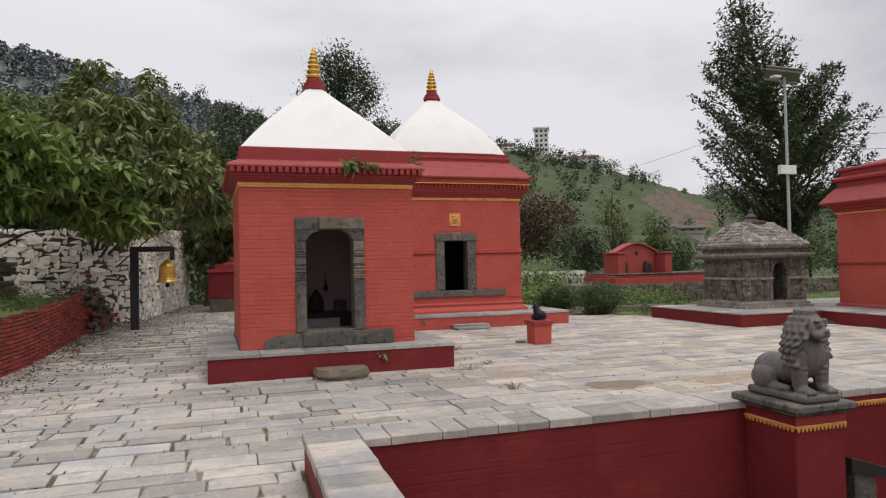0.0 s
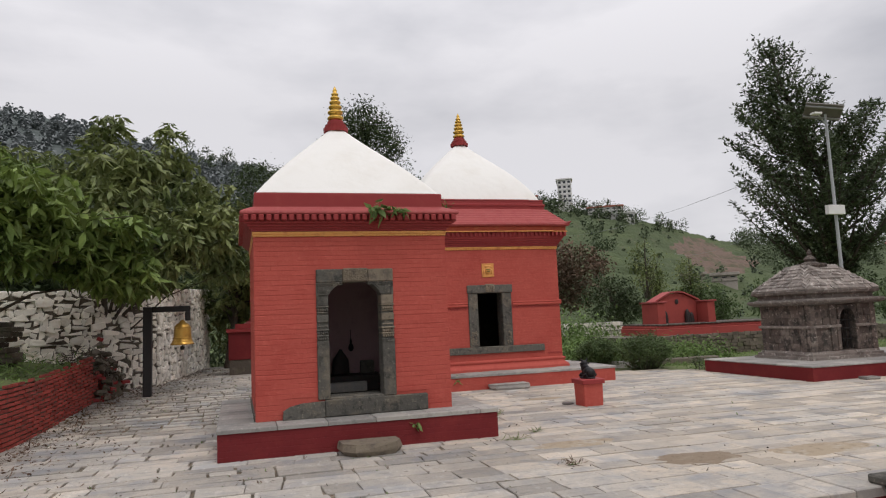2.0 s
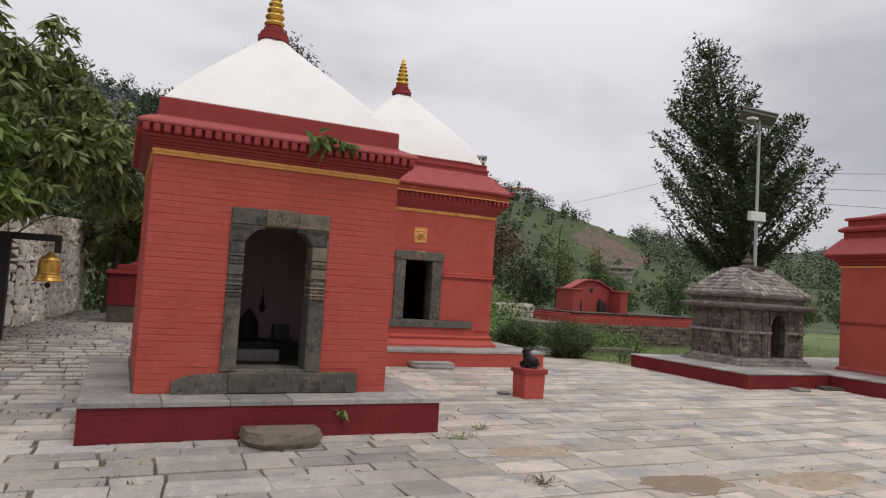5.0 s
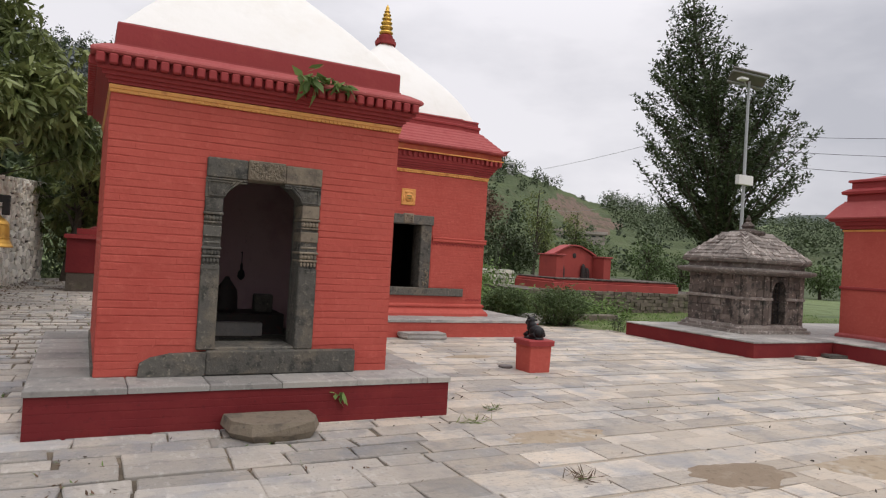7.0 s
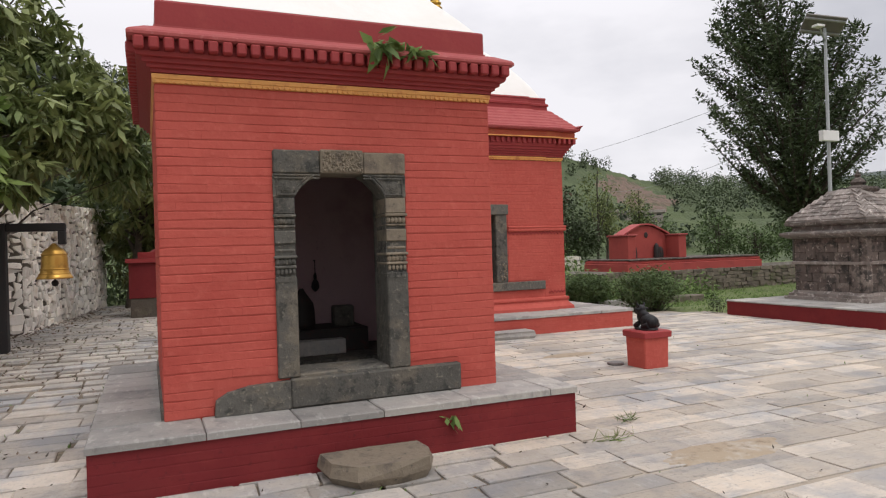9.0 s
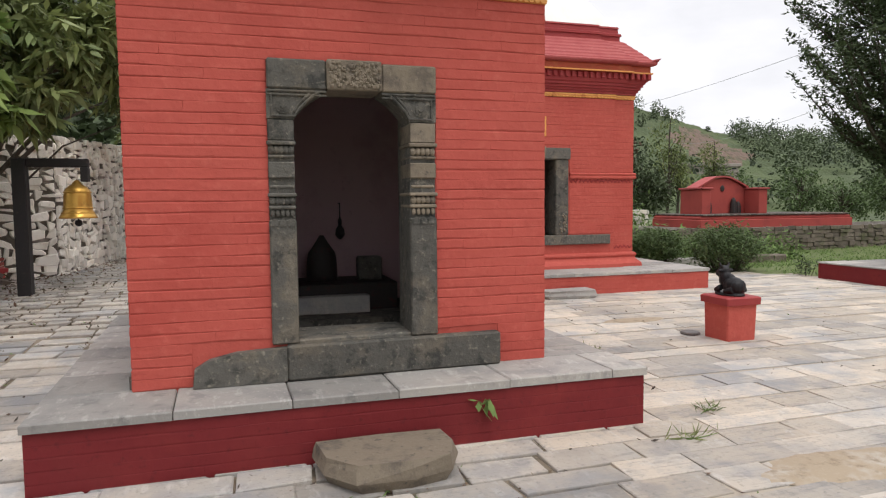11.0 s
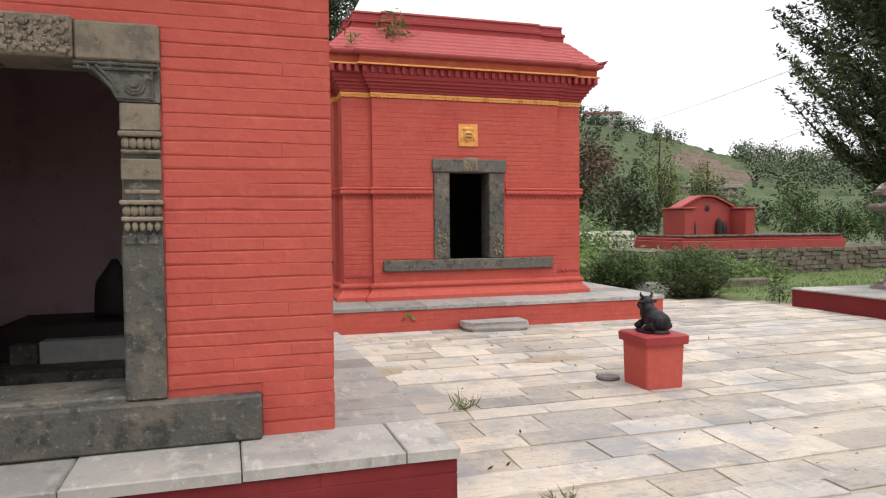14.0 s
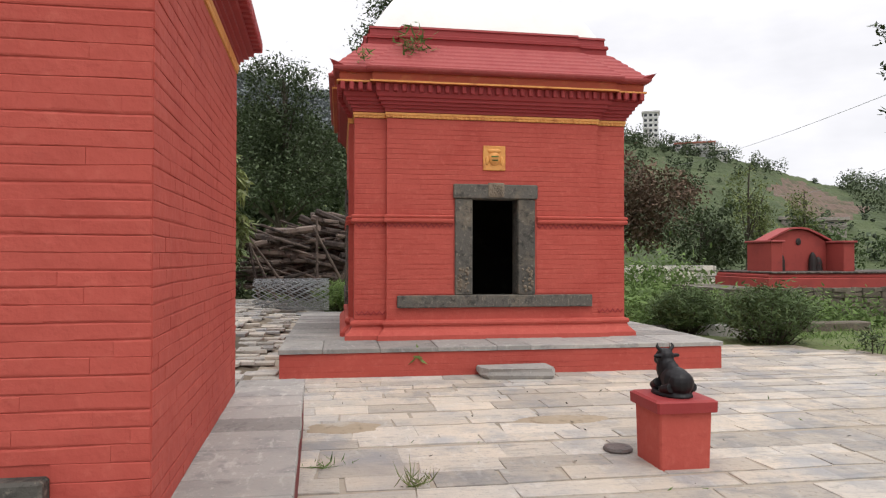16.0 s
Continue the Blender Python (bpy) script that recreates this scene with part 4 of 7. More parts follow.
hole = [(a, c), (b, c), (b, d), (a, d)]
ov, hv = [bm.verts.new((x, 11.42, z)) for x, z in ring], [bm.verts.new((x, 11.42, z)) for x, z in hole]
for i in range(4):
    bm.faces.new((ov[i], ov[(i + 1) % 4], hv[(i + 1) % 4], hv[i]))
part("inner_front_wall", bm, M_PLASTER, temple, warp=lean)
new_box("room_floor", (1.4, 4.05, 11.05, 13.55, 0.34, 0.47), M_STONE, temple, "dark stone floor", 0, lean)
new_box("room_ceiling", (1.5, 4.0, 11.1, 13.5, 2.752, 2.83), M_SOOT_ROOM_DARK, temple, "", 0, lean)
# brick faces: those of the front singly, the sides joined
SILL_HOLE, FRAME_HOLE = (1.76, 3.75, 0.3, 0.61), (2.235, 3.315, 0.3, 2.385)
rng = random.Random(31)
front_bricks = [brick_verts(*q, 0.006, rng, 0.0065, -0.0004, 0.0025, True) for q in courses(x0, x1, 0.39, 2.84, [SILL_HOLE, FRAME_HOLE], rng)]
side_heap = Heap()
for q in courses(y0, y1, 0.39, 2.84, [], rng):
    v = brick_verts(*q, 0.006, rng, 0.0065, -0.0004, 0.0025, True)
    side_heap.add([tuple(lean((x1 + d, u, z))) for u, z, d in v], SLAB_FACES)
for q in courses(y0, y1, 0.39, 2.84, [], rng):
    v = brick_verts(*q, 0.006, rng, 0.0065, -0.0004, 0.0025, True)
    side_heap.add([tuple(lean((x0 - d, u, z))) for u, z, d in v], [f[::-1] for f in SLAB_FACES])
for v in front_bricks[300:]:
    side_heap.add([tuple(lean((u, y0 - d, z))) for u, z, d in v], [f[::-1] for f in SLAB_FACES])
side_heap.link("side_bricks", M_RED, wall)
# cornice, from the gold band up
bm = bmesh.new()
prof = [(0.002, 2.915), (0.03, 2.92), (0.03, 2.945), (0.055, 2.95), (0.055, 2.975), (0.085, 2.98), (0.085, 3.01), (0.12, 3.015), (0.125, 3.045), (0.11, 3.05), (0.11, 3.135)]
loft(bm, [rect_ring(*T1, o, z) for o, z in prof])
part("cornice_moulding", bm, M_RED_TRIM, temple, "crimson stepped cornice", warp=lean)
bm = bmesh.new()
prof = [(0.1, 3.132), (0.165, 3.132), (0.18, 3.145), (0.18, 3.165), (0.165, 3.185), (0.06, 3.24), (0.0, 3.262), (0.0, 3.275)]
loft(bm, [rect_ring(*T1, o, z) for o, z in prof])
part("cornice_ledge", bm, M_PINK, temple, "faded red sloping ledge", warp=lean)
bm = bmesh.new()
loft(bm, [rect_ring(*T1, o, z) for o, z in ((-0.012, 3.26), (-0.012, 3.45), (-0.02, 3.465), (-0.2, 3.48))], True)
part("parapet", bm, M_RED_TRIM, temple, "crimson parapet band", warp=lean)
rng = random.Random(41)
bm = bmesh.new()  # gold band with scallops
loft(bm, [rect_ring(*T1, o, z) for o, z in ((0.0, 2.845), (0.014, 2.848), (0.016, 2.872), (0.022, 2.88), (0.022, 2.912), (0.0, 2.917))])
n = 64
for i in range(n):
    w = (x1 - x0) / n
    xm = x0 + (i + 0.5) * w
    prism(bm, [(xm - w * 0.46, 2.872)] + [(xm + w * 0.46 * math.cos(radians(180 + 30 * k)), 2.862 + 0.017 * math.sin(radians(180 + 30 * k))) for k in range(7)] + [(xm + w * 0.46, 2.872)], y0 - 0.026, y0 - 0.005)
    ym = y0 + (i + 0.5) * (y1 - y0) / n
    ball(bm, (x1 + 0.012, ym, 2.862), 0.022, (0.4, 1, 1), 6)
part("gold_band", bm, M_GOLD, temple, "gold painted scalloped band", warp=lean)


def dentils(parent, rect, o, z0, z1, w, gap, proud, material, warp=None):
    """A row of small blocks under an eave, each a piece of its own, on the front and the east and west sides."""
    ax0, ax1, ay0, ay1 = rect[0] - o, rect[1] + o, rect[2] - o, rect[3] + o
    me = None
    def unit():
        b = bmesh.new()
        box(b, -w / 2, w / 2, -proud, 0.0, z0, z1, min(w, z1 - z0) * 0.16)
        bmesh.ops.recalc_face_normals(b, faces=b.faces)
        m = bpy.data.meshes.new("dentil")
        b.to_mesh(m)
        b.free()
        m.materials.append(material)
        return m
    me = unit()
    spots = []
    n = int((ax1 - ax0) / (w + gap))
    for i in range(n + 1):
        spots.append((ax0 + (ax1 - ax0) * i / n, ay0, 0))
    n = int((ay1 - ay0) / (w + gap))
    for i in range(1, n + 1):
        spots += [(ax1, ay0 + (ay1 - ay0) * i / n, 90), (ax0, ay0 + (ay1 - ay0) * i / n, -90)]
    for x, y, turn in spots:
        ob = new("dentil", me)
        p = warp((x, y, 0)) if warp else (x, y, 0)
        ob.matrix_basis = pose(p[0], p[1], 0, 0, 0, turn)
        ob.parent = parent


rail = new_box("dentil_rail", (x0 - 0.1, x1 + 0.1, y0 - 0.1, y0 + 0.1, 3.05, 3.13), M_RED_TRIM, temple, "crimson brick dentils under the eave", 0, lean)
dentils(rail, T1, 0.1, 3.048, 3.134, 0.07, 0.028, 0.088, M_RED_TRIM, lean)
dome(temple, x0 + 0.03, x1 - 0.03, y0 + 0.03, y1 - 0.03, 3.47, 4.76, 0.055, 0.075, lean)
finial(temple, 2.76, 12.3, 4.74, 0.98, lean)

# door frame of carved stone
door_frame = thing("door_frame", (2.77, 10.95, 0.4), "carved grey stone door frame with cusped arch and sill", "door frame")
bm = bmesh.new()
prism(bm, [(1.765, 0.392), (2.32, 0.392), (2.32, 0.602), (2.02, 0.59), (1.86, 0.555), (1.775, 0.505)], 10.93, 11.1)
part("sill_stone", bm, M_STONE, door_frame)
bm = bmesh.new()
box(bm, 2.323, 3.745, 10.925, 11.1, 0.392, 0.615, 0.012)
part("sill_stone", bm, M_STONE, door_frame)


def jamb(xa, xb, pale):
    """A jamb: a plain lower block, then carved rings and blocks up to the arch."""
    xm, hw = (xa + xb) / 2, (xb - xa) / 2
    new_box("jamb_back", (xa + 0.004, xb - 0.004, 10.992, 11.26, 1.38, 2.03), M_STONE, door_frame, "", 0)
    j = new_box("jamb", (xa, xb, 10.965, 11.25, 0.618, 1.40), M_STONE, door_frame, "", 0.01)
    bm = bmesh.new()
    z = 1.40
    for h, k in ((0.065, 0.6), (0.022, 1.0), (0.055, 0.74), (0.022, 1.06), (0.03, 0.58), (0.02, 0.88), (0.043, 0.52)):
        box(bm, xm - hw * k, xm + hw * k, 10.965 + (1 - k) * 0.16, 11.25, z, z + h, 0.006)
        z += h
    part("carved_ring", bm, M_STONE_PALE if pale else M_STONE, j)
    bm = bmesh.new()
    for k in range(5):
        xx = xa + (k + 0.5) * (xb - xa) / 5
        ball(bm, (xm + (xx - xm) * 0.9, 10.985, 1.515), 0.022, (1, 1.1, 1.2), 8)
        ball(bm, (xm + (xx - xm) * 0.9, 10.985, 1.83), 0.021, (1, 1.1, 1.3), 8)
        ball(bm, (xm + (xx - xm) * 0.9, 10.98, 1.44), 0.014, (1, 0.8, 1.6), 8)
    part("carved_beads", bm, M_STONE_PALE if pale else M_STONE, j)
    new_box("upper_block", (xm - hw * 0.97, xm + hw * 0.97, 10.972, 11.25, 1.657, 1.757), M_STONE_PALE if pale else M_STONE, j)
    bm = bmesh.new()
    for z0_, z1_, k in ((1.758, 1.782, 0.56), (1.782, 1.80, 0.97), (1.80, 1.86, 0.7), (1.86, 1.885, 1.06)):
        box(bm, xm - hw * k, xm + hw * k, 10.968 + (1 - k) * 0.16, 11.25, z0_, z1_, 0.006)
    part("carved_neck", bm, M_STONE_PALE if pale else M_STONE, j)
    new_box("capital", (xm - hw * 0.96, xm + hw * 0.96, 10.97, 11.25, 1.887, 2.015), M_STONE_PALE if pale else M_STONE, j)
    bm = bmesh.new()  # carved petal at the foot of the rings
    for s in (-1, 0, 1):
        prism(bm, [(xm + s * 0.05 - 0.02, 1.36), (xm + s * 0.05 + 0.02, 1.36), (xm + s * 0.05 + 0.018, 1.395), (xm + s * 0.05, 1.41), (xm + s * 0.05 - 0.018, 1.395)], 10.958, 10.97)
    part("petal_carving", bm, M_STONE, j)


jamb(2.235, 2.40, False)
jamb(3.13, 3.31, True)
def cusp(t):
    """The arch's edge: a small nib at the jamb, then a hollow curve up to the flat crown."""
    return 0.0 if t <= 0.0 else 0.022 + 0.158 * t ** 1.25 + 0.028 * math.sin(math.pi * t)


for s in (-1, 1):  # the two arch brackets
    e0, e1, inner = (2.235, 2.40, 2.60) if s < 0 else (3.31, 3.13, 2.95)
    pts = [(e0, 2.02), (e1, 2.02)]
    for k in range(9):
        t = k / 8
        pts.append((e1 + (inner - e1) * t, 2.02 + cusp(t)))
    pts += [(inner, 2.2), (e0, 2.2)]
    bm = bmesh.new()
    prism(bm, pts, 10.972, 11.22)
    br = part("arch_bracket", bm, M_STONE, door_frame)
    bm = bmesh.new()
    xc = e0 + (e1 - e0) * 0.6
    lathe_pts = 14
    for rr in (0.048, 0.034, 0.016):
        ring = [(xc + rr * math.cos(2 * math.pi * k / lathe_pts), 10.964 - (0.048 - rr) * 0.45, 2.1 + rr * math.sin(2 * math.pi * k / lathe_pts)) for k in range(lathe_pts)]
        back = [(p[0], 10.975, p[2]) for p in ring]
        loft(bm, [back, ring], True)
    part("rosette", bm, M_STONE, br)
    bm = bmesh.new()
    for off in (0.014, 0.042):
        last = None
        for k in range(9):
            t = k / 8
            p = (e1 + (inner - e1) * t, 10.966, 2.02 + off + cusp(t))
            if last and p[2] < 2.19:
                tube(bm, last, p, 0.009, 0.009, 6)
            last = p
    for zz in (2.165, 2.188):
        tube(bm, (e0 + (e1 - e0) * 0.05, 10.966, zz), (inner, 10.966, zz), 0.007, 0.007, 6)
    tube(bm, (e0 + (e1 - e0) * 0.18, 10.966, 2.03), (e0 + (e1 - e0) * 0.18, 10.966, 2.165), 0.007, 0.007, 6)
    tube(bm, (e0 + (e1 - e0) * 0.18, 10.966, 2.036), (e1, 10.966, 2.036), 0.007, 0.007, 6)
    part("edge_moulding", bm, M_STONE, br)
new_box("lintel", (2.24, 2.60, 10.962, 11.25, 2.203, 2.385), M_STONE, door_frame, ch=0.01)
new_box("lintel", (2.953, 3.312, 10.962, 11.25, 2.203, 2.38), M_STONE_PALE, door_frame, ch=0.01)
panel = new_box("carved_panel", (2.603, 2.95, 10.95, 11.25, 2.205, 2.392), M_STONE_PALE, door_frame, "carved figure panel in the lintel", 0.008)
rg = random.Random(9)
bm = bmesh.new()
for i in range(190):
    px_, pz_ = rg.uniform(2.62, 2.935), rg.uniform(2.225, 2.375)
    ball(bm, (px_, 10.945, pz_), rg.uniform(0.006, 0.012), (rg.uniform(0.7, 1.5), 0.8, rg.uniform(0.7, 1.6)), 6)
part("relief_carving", bm, M_STONE_PALE, panel)
new_box("threshold", (2.395, 3.135, 10.99, 11.42, 0.55, 0.64), M_STONE, door_frame, "", 0.01)
settle(door_frame)
temple_parts_done = settle(temple)

# inside the shrine room
altar = thing("altar", (2.8, 12.9, 0.47), "low stone altar with pale front slab in dim shrine", "altar")
new_box("step", (1.8, 3.72, 12.15, 13.2, 0.472, 0.55), M_STONE, altar)
new_box("front_slab", (2.38, 3.12, 12.42, 12.56, 0.552, 0.70), M_PAVE, altar, "pale whitish stone slab")
new_box("side_slab", (2.2, 2.36, 12.45, 12.56, 0.552, 0.68), M_STONE, altar)
new_box("table", (2.1, 3.4, 12.57, 13.2, 0.552, 0.79), M_DARKSTONE, altar)
settle(altar)
bm = bmesh.new()
rings = []
for k in range(9):
    t = k / 8
    w = (0.14, 0.14, 0.138, 0.136, 0.132, 0.122, 0.085, 0.05, 0.02)[k]
    rings.append([(2.76 + w * math.cos(2 * math.pi * q / 14), 12.85 + 0.5 * w * math.sin(2 * math.pi * q / 14), 0.79 + 0.42 * t) for q in range(14)])
loft(bm, rings, True, True)
tagged(part("idol_stone", bm, M_DARKSTONE, smooth=True), "dark vermilion-smeared upright idol stone on an altar", "idol stone")
lamp = thing("hanging_lamp", (2.98, 13.2, 1.2), "small dark hanging oil lamp in the shrine room", "lamp")
bm = bmesh.new()
tube(bm, (2.98, 13.29, 1.5), (2.98, 13.2, 1.5), 0.008, 0.008, 6)
tube(bm, (2.98, 13.2, 1.5), (2.98, 13.2, 1.33), 0.006, 0.006, 5)
part("chain", bm, M_IRON, lamp)
bm = bmesh.new()
lathe(bm, 2.98, 13.2, [(0.006, 1.37), (0.02, 1.33), (0.016, 1.29), (0.04, 1.25), (0.048, 1.2), (0.03, 1.17), (0.008, 1.15)], 12)
part("bowl", bm, M_IRON, lamp)
settle(lamp)
tagged(new_box("stone_block", (3.08, 3.3, 12.75, 12.9, 0.79, 1.01), M_STONE, ch=0.015), "squared grey stone block on the altar", "stone block")


def rough_slab(name, outline, z0, z1, label, category, material=M_COPING, seed=1):
    """An uneven slab of stone."""
    rg = random.Random(seed)
    bm = bmesh.new()
    cx, cy = sum(p[0] for p in outline) / len(outline), sum(p[1] for p in outline) / len(outline)
    rings = []
    for k, z in ((0.9, z0), (1.0, z0 + (z1 - z0) * 0.4), (0.985, z0 + (z1 - z0) * 0.75), (0.955, z1)):
        rings.append([(cx + (x - cx) * k + rg.uniform(-0.012, 0.012), cy + (y - cy) * k + rg.uniform(-0.012, 0.012), z + rg.uniform(-0.006, 0.006)) for x, y in outline])
    loft(bm, rings, True, True)
    return tagged(part(name, bm, material), label, category)


rough_slab("step_stone", [(2.42, 10.5), (2.45, 10.25), (2.6, 10.05), (2.9, 10.03), (3.12, 10.08), (3.22, 10.3), (3.2, 10.5), (2.8, 10.52)], -0.005, 0.145, "rough brown-grey stone slab used as a step", "step", M_STONE_PALE, 2)

# ---- far temple ----
T2 = (5.0, 8.76, 17.12, 20.75)
CB, SB = 0.42, 0.065
D2 = (6.50, 7.27, 0.90, 2.25)
big = thing("temple", (6.88, 18.9, 0), "larger red brick temple with tiered cornice, white dome and gilt finial", "temple")
rng = random.Random(51)
big_plinth = new_box("plinth", (4.12, 9.70, 16.25, 21.6, -0.05, 0.29), M_RED, big, "low red painted brick plinth", 0.012)
heap = Heap()
for q in courses(4.12, 9.70, -0.01, 0.285, [], rng, 0.066, 0.22):
    heap.add([(u, 16.25 - d * 0.6, z) for u, z, d in brick_verts(*q, 0.0075, rng, 0.006, -0.0004, 0.003, True)], [f[::-1] for f in SLAB_FACES])
for q in courses(16.25, 21.6, -0.01, 0.285, [], rng, 0.066, 0.22):
    heap.add([(4.12 - d * 0.6, u, z) for u, z, d in brick_verts(*q, 0.0075, rng, 0.006, -0.0004, 0.003, True)], SLAB_FACES)
heap.link("painted_bricks", M_RED, big_plinth)
same = lambda p: p
flag_run(big_plinth, 4.10, 9.72, 16.23, 17.02, 0.345, True, same)
flag_run(big_plinth, 17.03, 21.62, 4.10, 5.0, 0.345, False, same)
flag_run(big_plinth, 17.03, 21.62, 8.76, 9.72, 0.345, False, same)
r2 = lambda o, z, cuts=(): bay_ring(*T2, o, z, CB, SB, cuts)
bm = bmesh.new()
loft(bm, [r2(0, z, D2[:2]) for z in (0.30, D2[2], D2[3], 3.27)], skip={(1, 3)})
wall2 = part("wall", bm, M_RED, big, "red painted brick wall")
bm = bmesh.new()
loft(bm, [r2(o, z) for o, z in ((0.125, 0.335), (0.12, 0.40), (0.05, 0.47), (0.035, 0.50), (0.035, 0.52), (0.05, 0.53), (0.055, 0.555), (0.045, 0.58), (0.012, 0.59), (0.0, 0.60))])
part("base_moulding", bm, M_RED, big, "flared red base moulding")
bm = bmesh.new()
prof = [(0.004, 1.885), (0.03, 1.888), (0.04, 1.905), (0.04, 1.93), (0.028, 1.945), (0.04, 1.955), (0.045, 1.975), (0.03, 1.99), (0.004, 1.995)]
rows = loft(bm, [r2(o, z, (6.31, 7.47)) for o, z in prof], skip={(i, 3) for i in range(len(prof) - 1)})
part("string_course", bm, M_RED, big, "red moulded string course")


def zigzag(parent, name, z, y, spans, material):
    bm = bmesh.new()
    for a, b in spans:
        n = max(2, round((b - a) / 0.075))
        w = (b - a) / n
        for i in range(n):
            p = a + i * w
            prism(bm, [(p, z), (p + w * 0.5, z - 0.045), (p + w * 0.5, z - 0.025), (p, z + 0.02)], y - 0.014, y)
            prism(bm, [(p + w * 0.5, z - 0.045), (p + w, z), (p + w, z + 0.02), (p + w * 0.5, z - 0.025)], y - 0.014, y)
    return part(name, bm, material, parent)


for zz, yy, span in ((1.865, 17.12 - SB, (5.42, 6.31)), (1.865, 17.12 - SB, (7.47, 8.33)), (0.70, 17.12, (5.02, 5.41)), (0.70, 17.12, (8.36, 8.74)), (1.865, 17.12, (5.02, 5.41)), (1.865, 17.12, (8.36, 8.74))):
    zigzag(big, "zigzag_moulding", zz, yy, (span,), M_RED_TRIM)
bm = bmesh.new()
loft(bm, [r2(o, z) for o, z in ((0.0, 3.275), (0.012, 3.278), (0.014, 3.305), (0.022, 3.312), (0.022, 3.342), (0.0, 3.348))])
n = 60
for i in range(n):
    xm = 5.03 + 3.7 * (i + 0.5) / n
    yy = 17.12 - (SB if 5.42 < xm < 8.34 else 0) - 0.018
    ball(bm, (xm, yy, 3.288), 0.024, (1, 0.45, 0.8), 6)
part("gold_band", bm, M_GOLD, big, "gold painted moulded band")
bm = bmesh.new()
loft(bm, [r2(o, z) for o, z in ((0.004, 3.345), (0.03, 3.352), (0.03, 3.39), (0.055, 3.395), (0.055, 3.43), (0.085, 3.435), (0.085, 3.475), (0.115, 3.48), (0.115, 3.52), (0.14, 3.53), (0.15, 3.57), (0.15, 3.70))])
part("cornice_moulding", bm, M_RED_TRIM, big, "crimson stepped cornice")
bm = bmesh.new()
loft(bm, [r2(o, z) for o, z in ((0.14, 3.69), (0.225, 3.69), (0.23, 3.70), (0.23, 3.718), (0.2, 3.722), (0.205, 3.80), (0.19, 3.83))])
part("ochre_cornice_band", bm, M_ORANGE, big, "orange painted cornice band")
bm = bmesh.new()
loft(bm, [r2(o, z) for o, z in ((0.228, 3.69), (0.236, 3.694), (0.236, 3.712), (0.228, 3.716))])
part("gold_line", bm, M_GOLD, big)
bm = bmesh.new()
prof = [(0.19, 3.825), (0.27, 3.84), (0.285, 3.865), (0.285, 3.885), (0.25, 3.905)]
for k in range(6):
    o, z = 0.245 - 0.066 * k, 3.91 + 0.068 * k
    prof += [(o, z), (o - 0.008, z + 0.02), (o - 0.054, z + 0.055)]
prof += [(-0.19, 4.33)]
loft(bm, [r2(o, z) for o, z in prof])
roof2 = part("tiled_eave", bm, M_PINK, big, "faded red stepped eave roof")
for sx, sy in ((-1, -1), (1, -1)):
    bm = bmesh.new()
    cx, cy = (T2[0] - 0.27 if sx < 0 else T2[1] + 0.27), T2[2] - 0.27
    v = [(cx, cy, 3.865), (cx + sx * 0.06, cy + sy * 0.06, 3.95), (cx - sx * 0.13, cy, 3.89), (cx, cy - sy * 0.13, 3.89), (cx - sx * 0.1, cy - sy * 0.1, 3.94)]
    bv = [bm.verts.new(p) for p in v]
    bmesh.ops.convex_hull(bm, input=bv)
    part("upturned_corner", bm, M_RED_TRIM, roof2)
bm = bmesh.new()
loft(bm, [r2(o, z) for o, z in ((-0.18, 4.28), (-0.18, 4.4), (-0.16, 4.405), (-0.16, 4.445), (-0.2, 4.465), (-0.205, 4.54), (-0.19, 4.545), (-0.2, 4.575), (-0.5, 4.58))], True)
part("parapet", bm, M_RED_TRIM, big, "crimson double parapet band")
rail2 = new_box("dentil_rail", (4.9, 8.86, 16.95, 17.2, 3.59, 3.68), M_RED_TRIM, big, "crimson brick dentils under the eave", 0)
dentils(rail2, (T2[0] - 0.02, T2[1] + 0.02, T2[2] - 0.04, T2[3]), 0.14, 3.585, 3.688, 0.062, 0.05, 0.075, M_RED_TRIM)
# brick relief
heap = Heap()
FH, SH = (6.31, 7.47, 0.3, 2.41), (5.55, 8.26, 0.3, 0.93)
yb = 17.12 - SB
flip = [f[::-1] for f in SLAB_FACES]
for q in courses(5.42, 8.34, 0.60, 3.26, [FH, SH, (5.4, 8.4, 1.83, 1.995)], rng):
    heap.add([(u, yb - d * 0.8, z) for u, z, d in brick_verts(*q, 0.0065, rng, 0.007, -0.0004, 0.0025, True)], flip)
for a, b in ((5.0, 5.42), (8.34, 8.76)):
    for q in courses(a, b, 0.60, 3.26, [(4.9, 9, 1.83, 1.995)], rng):
        heap.add([(u, 17.12 - d * 0.8, z) for u, z, d in brick_verts(*q, 0.0065, rng, 0.007, -0.0004, 0.0025, True)], flip)
for ya, ye, xx in ((17.12, 17.54, 5.0), (17.54, 20.3, 5.0 - SB)):
    for q in courses(ya, ye, 0.60, 3.26, [(4.9, 40, 1.83, 1.995)], rng):
        heap.add([(xx - d * 0.8, u, z) for u, z, d in brick_verts(*q, 0.0065, rng, 0.007, -0.0004, 0.0025, True)], SLAB_FACES)
heap.link("painted_bricks", M_RED, wall2)
bm = bmesh.new()
lathe_x = 6.87
a, b, c, d = D2
for q in (((a, yb, c), (a, 17.6, c), (a, 17.6, d), (a, yb, d)), ((b, yb, c), (b, yb, d), (b, 17.6, d), (b, 17.6, c)), ((a, yb, d), (a, 17.6, d), (b, 17.6, d), (b, yb, d)), ((a, yb, c), (b, yb, c), (b, 17.6, c), (a, 17.6, c))):
    bm.faces.new([bm.verts.new(p) for p in q])
